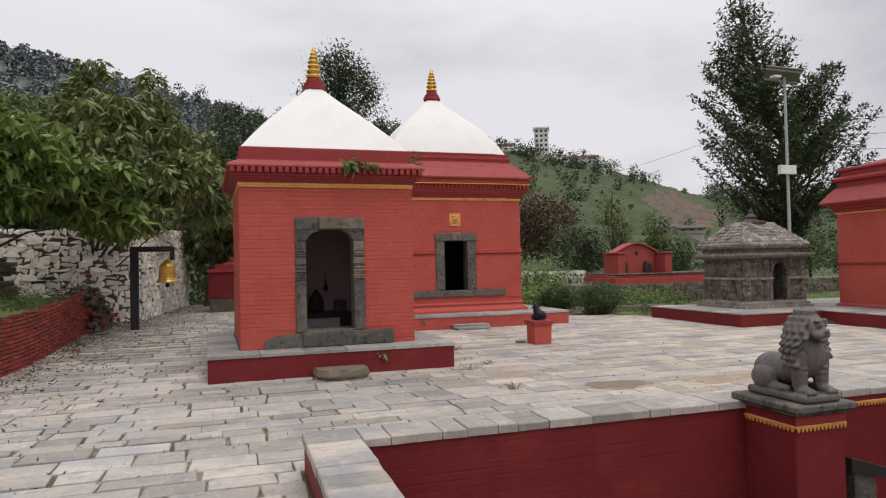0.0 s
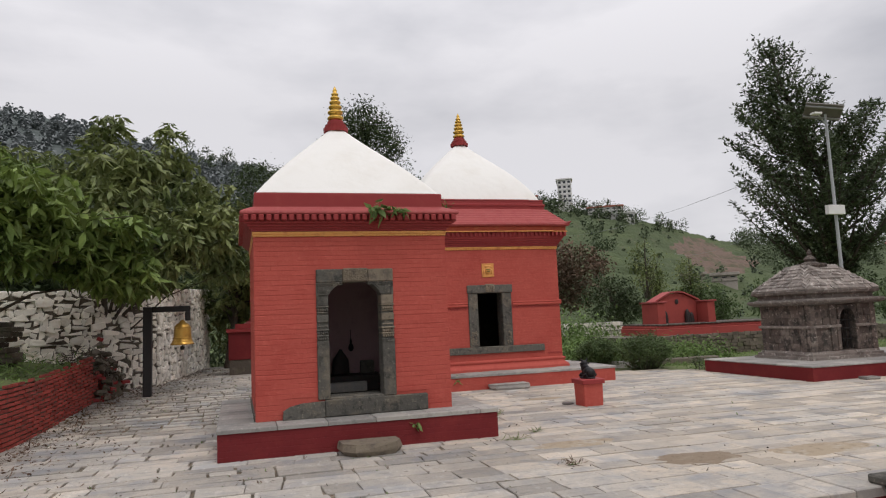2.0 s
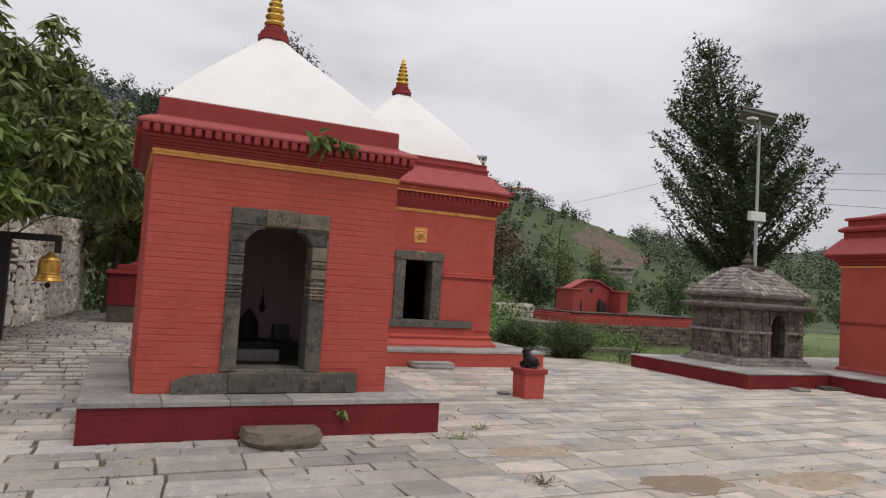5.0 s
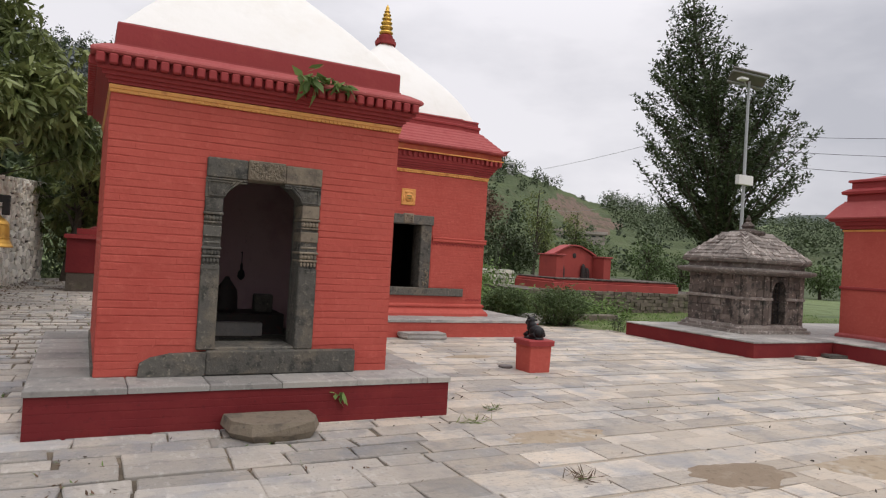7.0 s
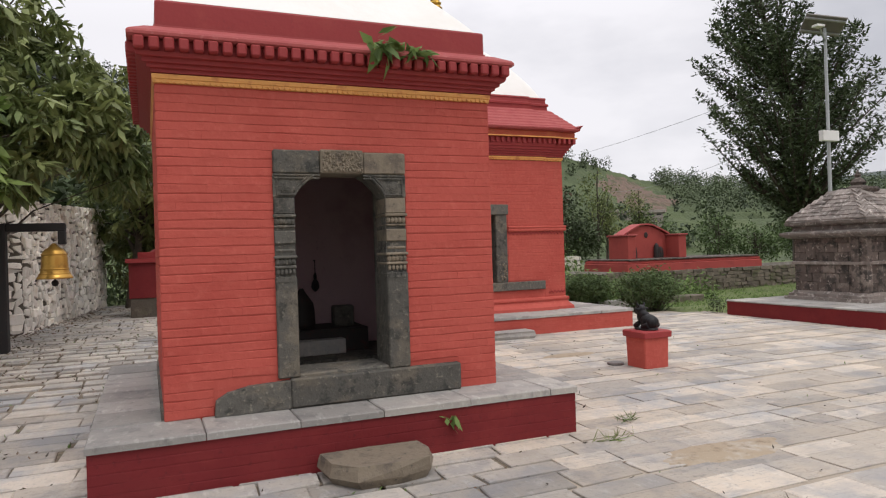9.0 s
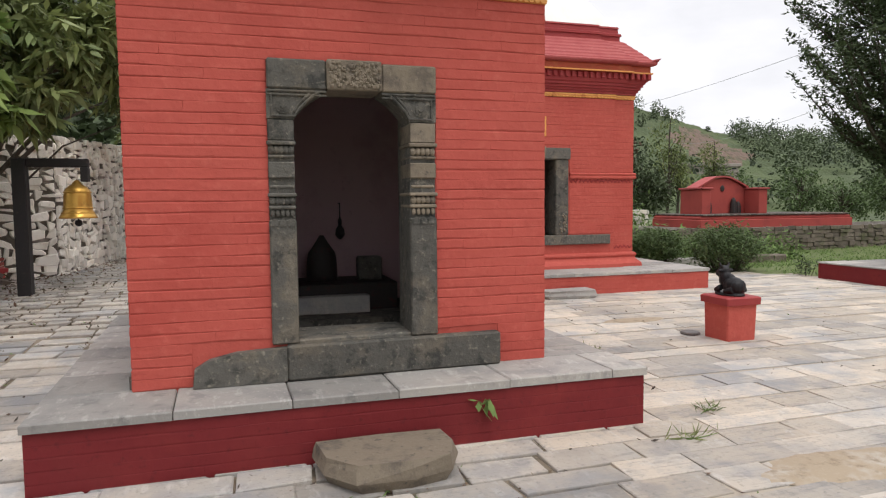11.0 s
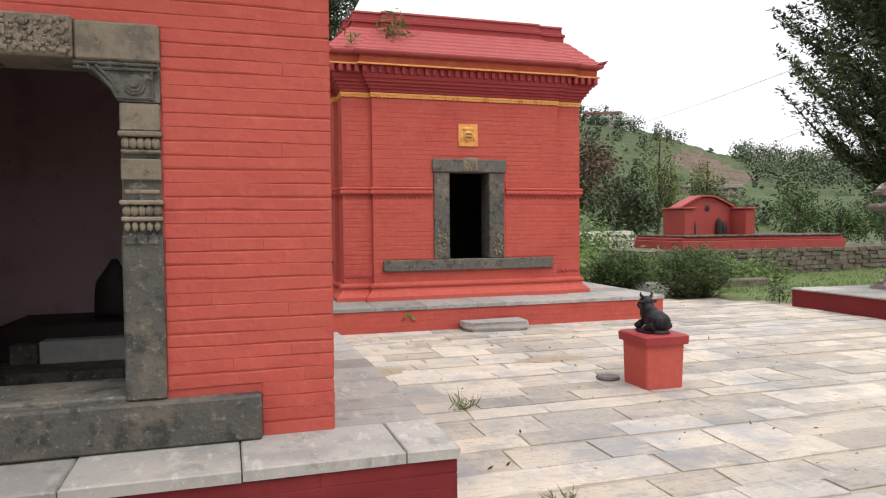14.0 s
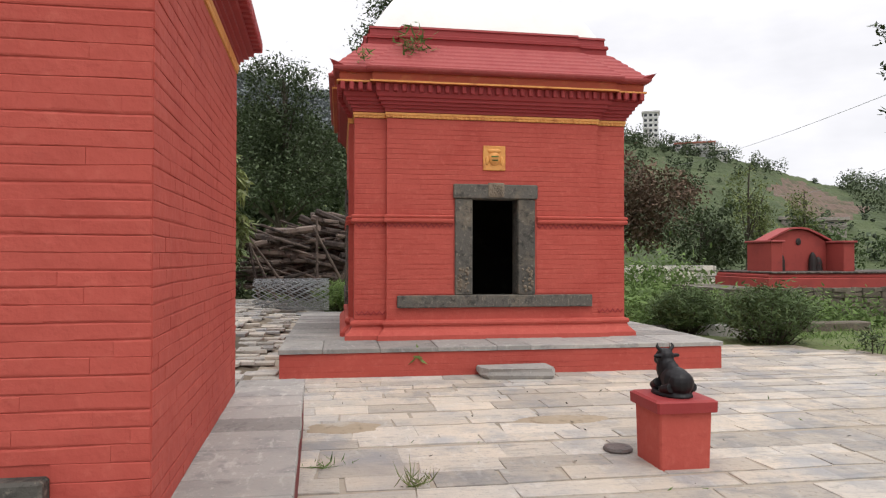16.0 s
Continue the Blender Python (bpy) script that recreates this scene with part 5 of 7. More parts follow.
part("door_reveal", bm, M_STONE, big)
# dark doorway: the room's shade is put into its near-black lining
oculus("inner_wall", (5.5, 8.2, 17.6, 20.2, 0.5, 3.0), M_SOOT_ROOM_DARK, big)
bm = bmesh.new()
ov = [bm.verts.new(p) for p in ((5.5, 17.6, 0.5), (8.2, 17.6, 0.5), (8.2, 17.6, 3.0), (5.5, 17.6, 3.0))]
hv = [bm.verts.new((x, 17.6, z)) for x, z in ((a, c), (b, c), (b, d), (a, d))]
for i in range(4):
    bm.faces.new((ov[i], ov[(i + 1) % 4], hv[(i + 1) % 4], hv[i]))
part("inner_front_wall", bm, M_SOOT_ROOM_DARK, big)
new_box("room_floor", (5.4, 8.3, 17.3, 20.3, 0.4, 0.6), M_STONE, big, "", 0)
new_box("room_ceiling", (5.4, 8.3, 17.3, 20.3, 3.002, 3.1), M_SOOT_ROOM_DARK, big, "", 0)
dome(big, 5.22, 8.54, 17.37, 20.5, 4.56, 6.42, 0.13, 0.06)
finial(big, 6.88, 18.93, 6.40, 1.2)
settle(big)

frame2 = thing("door_frame", (6.88, 17.0, 0.7), "grey stone door frame with carved blocks and a long sill", "door frame")
new_box("sill_stone", (5.56, 8.25, 17.005, 17.15, 0.755, 0.92), M_STONE, frame2, "", 0.01)
new_box("jamb", (6.33, 6.57, 17.02, 17.3, 0.922, 2.215), M_STONE, frame2, "", 0.012)
new_box("jamb", (7.20, 7.44, 17.02, 17.3, 0.922, 2.215), M_STONE, frame2, "", 0.012)
new_box("jamb_fillet", (6.535, 6.572, 17.035, 17.3, 0.93, 2.21), M_STONE, frame2, "", 0.006)
new_box("jamb_fillet", (7.198, 7.235, 17.035, 17.3, 0.93, 2.21), M_STONE, frame2, "", 0.006)
new_box("lintel", (6.31, 7.47, 17.0, 17.3, 2.217, 2.41), M_STONE, frame2, "", 0.012)
blk = new_box("carved_block", (6.78, 7.0, 16.985, 17.05, 2.235, 2.43), M_STONE_PALE, frame2, "carved lintel block", 0.01)
bm = bmesh.new()
rg = random.Random(4)
for i in range(34):
    ball(bm, (rg.uniform(6.8, 6.98), 16.982, rg.uniform(2.26, 2.4)), rg.uniform(0.011, 0.02), (1, 0.6, 1), 6)
part("relief_carving", bm, M_STONE_PALE, blk)
for xx in (6.44, 7.33):
    bm = bmesh.new()
    for k in range(24):
        ball(bm, (xx + rg.uniform(-0.07, 0.07), 17.018, 0.98 + 0.013 * k), rg.uniform(0.013, 0.024), (1, 0.9, 1), 6)
    part("jamb_carving", bm, M_STONE_PALE, frame2)
settle(frame2)
plaque = thing("wall_plaque", (6.87, 17.04, 2.6), "square gold painted relief plaque above a doorway", "plaque")
new_box("backplate", (6.715, 7.025, 17.028, 17.06, 2.6, 2.935), M_GOLD, plaque, "", 0.008)
bm = bmesh.new()
ball(bm, (6.87, 17.03, 2.76), 0.085, (1, 0.45, 1.15), 14)
ball(bm, (6.87, 17.03, 2.86), 0.075, (1.3, 0.4, 0.5), 12)
for s in (-1, 1):
    ball(bm, (6.87 + s * 0.1, 17.03, 2.73), 0.035, (0.8, 0.5, 1.8), 8)
part("relief_disc", bm, M_GOLD, plaque, smooth=True)
bm = bmesh.new()
for z, w in ((2.785, 0.05), (2.735, 0.04)):
    box(bm, 6.87 - w, 6.87 + w, 16.982, 17.0, z - 0.008, z + 0.008, 0.003)
part("green_line", bm, M_WEED, plaque)
settle(plaque)
side_frame = thing("side_window", (4.93, 18.9, 0.8), "grey stone frame of a blind side window", "window")
for nm, q in (("jamb", (4.9, 4.97, 18.0, 18.25, 0.95, 2.2)), ("jamb", (4.9, 4.97, 19.3, 19.55, 0.95, 2.2)), ("lintel", (4.89, 4.97, 17.95, 19.6, 2.203, 2.4)), ("sill_stone", (4.88, 4.97, 17.8, 19.8, 0.76, 0.945))):
    new_box(nm, q, M_STONE, side_frame)
settle(side_frame)
rough_slab("step_stone", [(6.45, 16.23), (6.45, 16.02), (6.52, 15.88), (7.3, 15.8), (7.36, 15.95), (7.34, 16.23)], -0.005, 0.12, "worn grey stone step before a plinth", "step", M_COPING, 6)

# ---- bull on its pedestal ----
pedestal = thing("pedestal", (7.13, 12.7, 0), "small red painted square pedestal with a rimmed top", "pedestal")
bm = bmesh.new()
sq = lambda h, c, z: [(7.13 + x, 12.69 + y, z) for x, y in ((-h, -h + c), (-h + c, -h), (h - c, -h), (h, -h + c), (h, h - c), (h - c, h), (-h + c, h), (-h, h - c))]
loft(bm, [sq(0.18, 0.012, -0.03), sq(0.19, 0.012, 0.38)], True, True)
part("shaft", bm, M_RED, pedestal)
bm = bmesh.new()
loft(bm, [sq(0.192, 0.01, 0.378), sq(0.218, 0.012, 0.385), sq(0.222, 0.014, 0.455), sq(0.205, 0.02, 0.468)], True, True)
part("rim", bm, M_RED_TRIM, pedestal)
settle(pedestal)
bm = bmesh.new()
lathe(bm, 0, 0, [(0.17, 0), (0.175, 0.012), (0.16, 0.03)], 20)
for v in bm.verts:
    v.co.y *= 0.72
ball(bm, (0.05, 0, 0.11), 0.105, (1.2, 0.9, 0.9), 14)
ball(bm, (0.11, 0, 0.1), 0.09, (0.8, 1.05, 0.95), 12)
ball(bm, (-0.01, 0, 0.17), 0.07, (1.1, 0.8, 0.95), 12)
ball(bm, (-0.06, 0, 0.17), 0.085, (0.85, 0.85, 1.2), 12)
ball(bm, (-0.085, 0, 0.255), 0.066, (1.05, 0.95, 0.95), 12)
ball(bm, (-0.14, 0, 0.225), 0.047, (1.05, 0.95, 0.9), 10)
for s in (-1, 1):
    tube(bm, (-0.075, s * 0.035, 0.30), (-0.08, s * 0.065, 0.325), 0.018, 0.012, 8)
    tube(bm, (-0.08, s * 0.065, 0.325), (-0.09, s * 0.055, 0.355), 0.012, 0.005, 8)
    ball(bm, (-0.06, s * 0.075, 0.265), 0.022, (0.8, 1.5, 0.7), 8)
    tube(bm, (-0.06, s * 0.07, 0.08), (-0.14, s * 0.065, 0.045), 0.036, 0.024, 8)
    tube(bm, (0.12, s * 0.085, 0.07), (0.02, s * 0.1, 0.045), 0.036, 0.024, 8)
bmesh.ops.recalc_face_normals(bm, faces=bm.faces)
me = bpy.data.meshes.new("bull_statue")
bm.to_mesh(me)
bm.free()
me.materials.append(M_BLACK)
bull = tagged(new("bull_statue", me), "black carved stone kneeling bull on an oval base", "statue")
bull.matrix_basis = pose(7.13, 12.7, 0.466, 0, 0, -84)
rem = bull.modifiers.new("weld", "REMESH")
rem.mode, rem.voxel_size, rem.use_smooth_shade = "VOXEL", 0.0055, True
sm = bull.modifiers.new("soften", "SMOOTH")
sm.iterations, sm.factor = 3, 0.5
bm = bmesh.new()
lathe(bm, 6.86, 13.0, [(0.1, -0.01), (0.11, 0.012), (0.1, 0.028), (0.08, 0.03)], 18)
tagged(part("drain_stone", bm, M_STATUE), "dark round stone disc set in the paving", "drain cover")

# ---- east platforms, stone shrine and third temple ----
plat = tagged(thing("platform", (13.9, 14.8, 0)), "low maroon platform with pale stone edging", "platform", kind="structure")
new_box("plinth", (12.55, 16.9, 13.2, 16.7, -0.05, 0.29), M_RED_DARK, plat, ch=0.01)
new_box("plinth", (14.95, 22, 7.0, 13.197, -0.05, 0.29), M_RED_DARK, plat, ch=0.01)
flag_run(plat, 12.53, 16.9, 13.18, 13.75, 0.315, True, same, t=0.03)
flag_run(plat, 13.76, 16.7, 12.53, 13.2, 0.315, False, same, t=0.03)
flag_run(plat, 7.0, 13.17, 14.93, 15.6, 0.315, False, same, t=0.03)
new_box("platform_floor", (13.21, 22, 13.76, 16.7, 0.2, 0.305), M_COPING, plat, ch=0)
new_box("platform_floor", (15.61, 22, 7.0, 13.75, 0.2, 0.305), M_COPING, plat, ch=0)
settle(plat)

SX0, SX1, SY0, SY1 = 13.85, 15.75, 14.5, 16.05
shrine = thing("stone_shrine", (14.8, 15.27, 0.3), "small weathered dark stone shrine with stepped pyramid roof", "shrine")
rs = lambda o, z: rect_ring(SX0, SX1, SY0, SY1, o, z)
bm = bmesh.new()
loft(bm, [rs(o, z) for o, z in ((0.16, 0.305), (0.16, 0.37), (0.10, 0.375), (0.10, 0.43), (0.05, 0.44), (0.03, 0.49))], True)
part("stepped_base", bm, M_SHINGLE, shrine)
DX0, DX1 = 14.72, 15.16
bm = bmesh.new()
ring = lambda o, z: rect_ring(SX0, SX1, SY0, SY1, o, z, (DX0, DX1))
loft(bm, [ring(-0.012, z) for z in (0.45, 0.52, 1.45, 1.7)], skip={(1, 1)})
for q in (((DX0, SY0, 0.52), (DX0, SY0 + 0.4, 0.52), (DX0, SY0 + 0.4, 1.45), (DX0, SY0, 1.45)), ((DX1, SY0, 0.52), (DX1, SY0, 1.45), (DX1, SY0 + 0.4, 1.45), (DX1, SY0 + 0.4, 0.52)), ((DX0, SY0, 1.45), (DX0, SY0 + 0.4, 1.45), (DX1, SY0 + 0.4, 1.45), (DX1, SY0, 1.45)), ((DX0, SY0 + 0.4, 0.52), (DX1, SY0 + 0.4, 0.52), (DX1, SY0 + 0.4, 1.45), (DX0, SY0 + 0.4, 1.45))):
    bm.faces.new([bm.verts.new(p) for p in q])
swall = part("wall", bm, M_SHRINE, shrine)
bm = bmesh.new()
pts = [(DX0 - 0.05, 1.2)] + [(14.94 + 0.22 * math.cos(radians(180 - 18 * k)), 1.24 + 0.24 * math.sin(radians(18 * k))) for k in range(11)] + [(DX1 + 0.05, 1.2), (DX1 + 0.05, 1.56), (DX0 - 0.05, 1.56)]
prism(bm, pts, SY0 - 0.03, SY0 + 0.1)
part("door_arch", bm, M_SHRINE, shrine)
for xx in (DX0 - 0.06, DX1 + 0.06):
    new_box("door_jamb", (xx - 0.05, xx + 0.05, SY0 - 0.028, SY0 + 0.1, 0.5, 1.22), M_SHRINE, shrine)
bm = bmesh.new()
for k in range(4):
    tube(bm, (DX0 + 0.05 + 0.11 * k, SY0 + 0.1, 0.52), (DX0 + 0.05 + 0.11 * k, SY0 + 0.1, 1.45), 0.01, 0.01, 6)
for z in (0.75, 1.0, 1.2):
    tube(bm, (DX0, SY0 + 0.1, z), (DX1, SY0 + 0.1, z), 0.01, 0.01, 6)
part("iron_grille", bm, M_IRON, shrine)
rng = random.Random(61)
heap = Heap()
for a, b in ((0.49, 1.04), (1.10, 1.66)):
    for q in courses(SX0, SX1, a, b, [(DX0 - 0.11, DX1 + 0.11, 0.3, 1.56)], rng, 0.18, 0.34):
        link("stone_block", [(u, SY0 - d, z) for u, z, d in brick_verts(*q, rng.uniform(0.004, 0.02), rng, 0.008, 0.004, 0.006)], flip, M_SHRINE, swall)
    for q in courses(SY0, SY1, a, b, [], rng, 0.18, 0.34):
        link("stone_block", [(SX0 - d, u, z) for u, z, d in brick_verts(*q, rng.uniform(0.004, 0.02), rng, 0.008, 0.004, 0.006)], SLAB_FACES, M_SHRINE, swall)
bm = bmesh.new()
loft(bm, [ring(o, z) for o, z in ((0.0, 1.03), (0.05, 1.04), (0.055, 1.09), (0.0, 1.105))], skip={(0, 1), (1, 1), (2, 1)})
part("string_course", bm, M_SHINGLE, shrine)
for xx in (SX0 - 0.02, 14.42, SX1 - 0.14):
    new_box("pilaster", (xx, xx + 0.16, SY0 - 0.045, SY0 + 0.05, 0.49, 1.66), M_SHRINE, shrine)
new_box("pilaster", (SX0 - 0.045, SX0 + 0.05, SY0 + 0.1, SY0 + 0.26, 0.49, 1.66), M_SHRINE, shrine)
new_box("niche_block", (SX0 - 0.05, SX0 + 0.05, 15.55, 15.75, 1.15, 1.5), M_SHRINE, shrine, "", 0.02)
bm = bmesh.new()
loft(bm, [rs(o, z) for o, z in ((0.02, 1.58), (0.12, 1.60), (0.19, 1.635), (0.21, 1.675), (0.2, 1.71), (0.03, 1.74), (0.02, 1.82), (0.05, 1.835), (0.12, 1.86), (0.14, 1.92), (0.08, 1.95))], True)
part("eave", bm, M_SHINGLE, shrine, "thick weathered stone eave")
bm = bmesh.new()
prof = []
for k in range(8):
    o, z = 0.105 - 0.086 * k, 1.92 + 0.083 * k
    prof += [(o, z), (o - 0.01, z + 0.018), (o - 0.083, z + 0.079)]
cx_, cy_ = 14.8, 15.27
loft(bm, [[(cx_ + (p[0] - cx_) * 1.0, cy_ + (p[1] - cy_), p[2]) for p in rs(o, z)] for o, z in prof if o > -0.74], True)
roof = part("roof_core", bm, M_SHINGLE, shrine, "stepped stone slab roof")
heap = Heap()
for k in range(7):
    o0, z = 0.12 - 0.086 * k, 1.935 + 0.083 * k
    for (ua, ub, mk) in ((SX0 - o0, SX1 + o0, lambda u, i, zz: (u, SY0 - o0 + i, zz)), (SY0 - o0, SY1 + o0, lambda u, i, zz: (SX0 - o0 + i, u, zz))):
        u = ua
        while u < ub - 0.05:
            e = min(ub, u + rng.uniform(0.16, 0.3))
            lift, push = rng.uniform(-0.006, 0.01), rng.uniform(-0.015, 0.012)
            v = [mk(u + 0.004, push, z + lift), mk(e - 0.004, push, z + lift), mk(e - 0.004, 0.13, z + 0.10), mk(u + 0.004, 0.13, z + 0.10)]
            v += [(p[0], p[1], p[2] + 0.028) for p in v]
            link("roof_slab", v, [(0, 1, 5, 4), (1, 2, 6, 5), (3, 0, 4, 7), (4, 5, 6, 7)], M_SHINGLE, roof)
            u = e
bm = bmesh.new()
lathe(bm, cx_, cy_, [(0.36, 2.50), (0.38, 2.56), (0.36, 2.605), (0.2, 2.62), (0.17, 2.64), (0.12, 2.66), (0.15, 2.72), (0.1, 2.78), (0.05, 2.82), (0.065, 2.87), (0.02, 2.95), (0.003, 2.99)], 12)
part("stone_finial", bm, M_SHRINE, shrine)
settle(shrine)
rough_slab("step_stone", [(14.5, 12.95), (15.05, 12.85), (15.1, 13.1), (14.55, 13.17)], 0.0, 0.07, "flat grey stone before a platform", "stone", M_STONE, 12)
rough_slab("loose_stone", [(13.55, 12.85), (13.85, 12.8), (13.9, 13.02), (13.6, 13.1)], 0.0, 0.06, "small loose pale stone on the paving", "stone", M_COPING, 13)

T3 = (16.4, 19.4, 10.9, 14.0)
third = thing("temple", (17.9, 12.4, 0.3), "red painted temple with gold line and tiered pink roof", "temple")
r3 = lambda o, z: rect_ring(*T3, o, z)
bm = bmesh.new()
loft(bm, [r3(0.0, z) for z in (0.3, 2.95)])
part("wall", bm, M_RED, third, "smooth red painted wall")
bm = bmesh.new()
loft(bm, [r3(o, z) for o, z in ((0.06, 0.306), (0.055, 0.36), (0.02, 0.39), (0.0, 0.40))])
part("base_moulding", bm, M_PINK, third)
bm = bmesh.new()
loft(bm, [r3(o, z) for o, z in ((0.0, 1.385), (0.025, 1.39), (0.03, 1.42), (0.025, 1.45), (0.0, 1.455))])
part("string_course", bm, M_RED_TRIM, third)
bm = bmesh.new()
loft(bm, [r3(o, z) for o, z in ((0.0, 2.69), (0.018, 2.695), (0.02, 2.735), (0.0, 2.74))])
part("gold_band", bm, M_GOLD, third)
bm = bmesh.new()
loft(bm, [r3(o, z) for o, z in ((0.0, 2.74), (0.06, 2.76), (0.06, 2.81), (0.12, 2.83), (0.14, 2.9), (0.22, 2.92), (0.24, 2.97))])
part("cornice_moulding", bm, M_RED_TRIM, third)
bm = bmesh.new()
loft(bm, [r3(o, z) for o, z in ((0.22, 2.965), (0.28, 2.97), (0.285, 3.0), (0.12, 3.25), (0.02, 3.36), (0.02, 3.38))])
part("eave_roof", bm, M_PINK, third, "faded pink sloping eave roof")
bm = bmesh.new()
loft(bm, [r3(o, z) for o, z in ((-0.02, 3.36), (-0.02, 3.52), (0.06, 3.54), (0.07, 3.6), (-0.02, 3.66), (-0.08, 3.68), (-0.08, 3.8), (-0.02, 3.82), (-0.03, 3.87), (-0.3, 3.92), (-0.75, 4.06))], True)
part("parapet", bm, M_RED_TRIM, third)
dome(third, 17.2, 18.6, 11.75, 13.15, 4.04, 5.4, 0.2, 0.08)
finial(third, 17.9, 12.45, 5.39, 1.0)
settle(third)

# ---- red water-spout building on its terrace, north-east ----
fount = thing("fountain_house", (19.6, 28, 0.5), "red painted niche wall with gabled top on a terrace", "fountain")
bm = bmesh.new()
prism(bm, [(18.62, 0.9), (20.73, 0.9), (20.73, 1.95), (20.4, 2.14), (20.0, 2.30), (19.7, 2.33), (19.35, 2.30), (18.95, 2.12), (18.62, 1.9)], 28.0, 28.5)
part("niche_wall", bm, M_FOUNTAIN, fount)
for a, b in ((18.2, 18.6), (20.75, 21.15)):
    new_box("side_wing", (a, b, 27.25, 28.5, 0.9, 1.9), M_FOUNTAIN, fount, "", 0.02)
    new_box("wing_cap", (a - 0.06, b + 0.06, 27.19, 28.56, 1.902, 1.97), M_PINK, fount, "", 0.015)
bm = bmesh.new()
pts = [(18.5, 1.93), (18.95, 2.16), (19.35, 2.34), (19.7, 2.37), (20.0, 2.34), (20.4, 2.18), (20.85, 1.97)]
prism(bm, pts + [(x, z + 0.06) for x, z in pts[::-1]], 27.9, 28.56)
part("gable_cap", bm, M_PINK, fount, "pinkish cap along the gable")
# no hollow here: a near-black flattened ball stands in for the niche's shade
bm = bmesh.new()
ball(bm, (19.7, 27.98, 1.95), 0.1, (1, 0.3, 1.2), 8)
part("dark_niche", bm, M_DARKSTONE, fount)
settle(fount)
for x, h in ((19.0, 0.55), (20.15, 0.6), (20.35, 0.45)):
    bm = bmesh.new()
    lathe(bm, x, 27.9, [(0.13, 1.0), (0.12, 1.0 + h * 0.6), (0.09, 1.0 + h * 0.85), (0.03, 1.0 + h)], 9)
    tagged(part("standing_stone", bm, M_DARKSTONE), "small dark upright votive stone by a red wall", "votive stone", "votive stones")
terr = tagged(thing("terrace", (21, 27, 0)), "long red painted terrace edge above mossy stone walling", "terrace", kind="structure")
new_box("red_edge", (17.65, 24.6, 26.6, 29.5, 0.40, 0.80), M_FOUNTAIN, terr, "", 0.02)
new_box("red_step", (17.7, 24.6, 26.7, 29.5, 0.803, 0.90), M_FOUNTAIN, terr, "", 0.02)
new_box("stone_cap", (17.75, 24.5, 26.66, 29.5, 0.93, 0.99), M_SHRINE, terr, "", 0.02)
new_box("walling_core", (16.0, 30, 25.9, 29.4, -0.5, 0.5), M_MORTAR, terr, "", 0)
rng = random.Random(71)
heap = Heap()
for q in courses(16.0, 30, -0.35, 0.55, [], rng, 0.15, 0.32):
    heap.add([(u, 25.9 - d, z) for u, z, d in brick_verts(*q, rng.uniform(0.02, 0.1), rng, 0.02, 0.01, 0.03)], flip)
heap.link("walling_stones", M_SLATE, terr)
new_box("lower_ledge", (13.2, 17.5, 22.5, 22.9, -0.5, -0.12), M_SLATE, terr, "mossy low stone ledge", 0.03)
new_box("pale_curb", (9.9, 13.4, 20.7, 20.9, -0.35, 0.06), M_COPING, terr, "pale stone curb", 0.02)
new_box("upper_red_edge", (17.78, 24.5, 26.74, 29.5, 0.9, 0.93), M_FOUNTAIN, terr, "", 0)
settle(terr)
bw = tagged(thing("boundary_wall", (20, 33, 0)), "low pale grey stone boundary wall at the yard's edge", "wall", kind="structure")
rng = random.Random(72)
heap = Heap()
for q in courses(10, 19.5, -0.3, 1.0, [], rng, 0.22, 0.45):
    heap.add([(u, 33 - 0.09 * (u - 14) - d, z + 0.1) for u, z, d in brick_verts(*q, rng.uniform(0.02, 0.09), rng, 0.03, 0.012, 0.04)], flip)
heap.link("wall_stones", M_RUBBLE, bw)
bm = bmesh.new()
for k in range(5):
    a, b = 10 + 1.9 * k, 11.9 + 1.9 * k
    v = [(a, 33 - 0.09 * (a - 14)), (b, 33 - 0.09 * (b - 14)), (b, 33.4 - 0.09 * (b - 14)), (a, 33.4 - 0.09 * (a - 14))]
    loft(bm, [[(x, y, -0.5) for x, y in v], [(x, y, 1.1) for x, y in v]], True)
part("wall_core", bm, M_COPING, bw)
settle(bw)

# ---- solar street lamp ----
pole = thing("street_lamp", (23.2, 22.3, 0), "tall galvanised solar street lamp with battery box", "street lamp")
bm = bmesh.new()
tube(bm, (23.2, 22.3, -0.3), (23.2, 22.3, 9.05), 0.075, 0.05, 12)
part("pole", bm, M_STEEL, pole)
new_box("battery_box", (22.62, 23.42, 22.05, 22.22, 5.0, 5.36), M_HOUSE, pole, "pale metal battery box")
bm = bmesh.new()
box(bm, -0.66, 0.66, -0.44, 0.44, -0.03, 0.03, 0.008)
for v in bm.verts:
    v.co = pose(23.1, 22.3, 9.15, -28, 14, -38) @ v.co
pan = part("solar_panel", bm, M_PANEL, pole)
bm = bmesh.new()
for k in (-0.35, 0.35):
    box(bm, -0.65, 0.65, k * 0.85 - 0.03, k * 0.85 + 0.03, -0.085, -0.032)
for v in bm.verts:
    v.co = pose(23.1, 22.3, 9.15, -28, 14, -38) @ v.co
part("panel_rail", bm, M_STEEL, pan)
bm = bmesh.new()
tube(bm, (23.2, 22.3, 8.6), (22.4, 21.9, 8.9), 0.03, 0.03, 8)
part("lamp_arm", bm, M_STEEL, pole)
new_box("lamp_head", (22.15, 22.5, 21.75, 22.0, 8.86, 8.94), M_HOUSE, pole)
settle(pole)
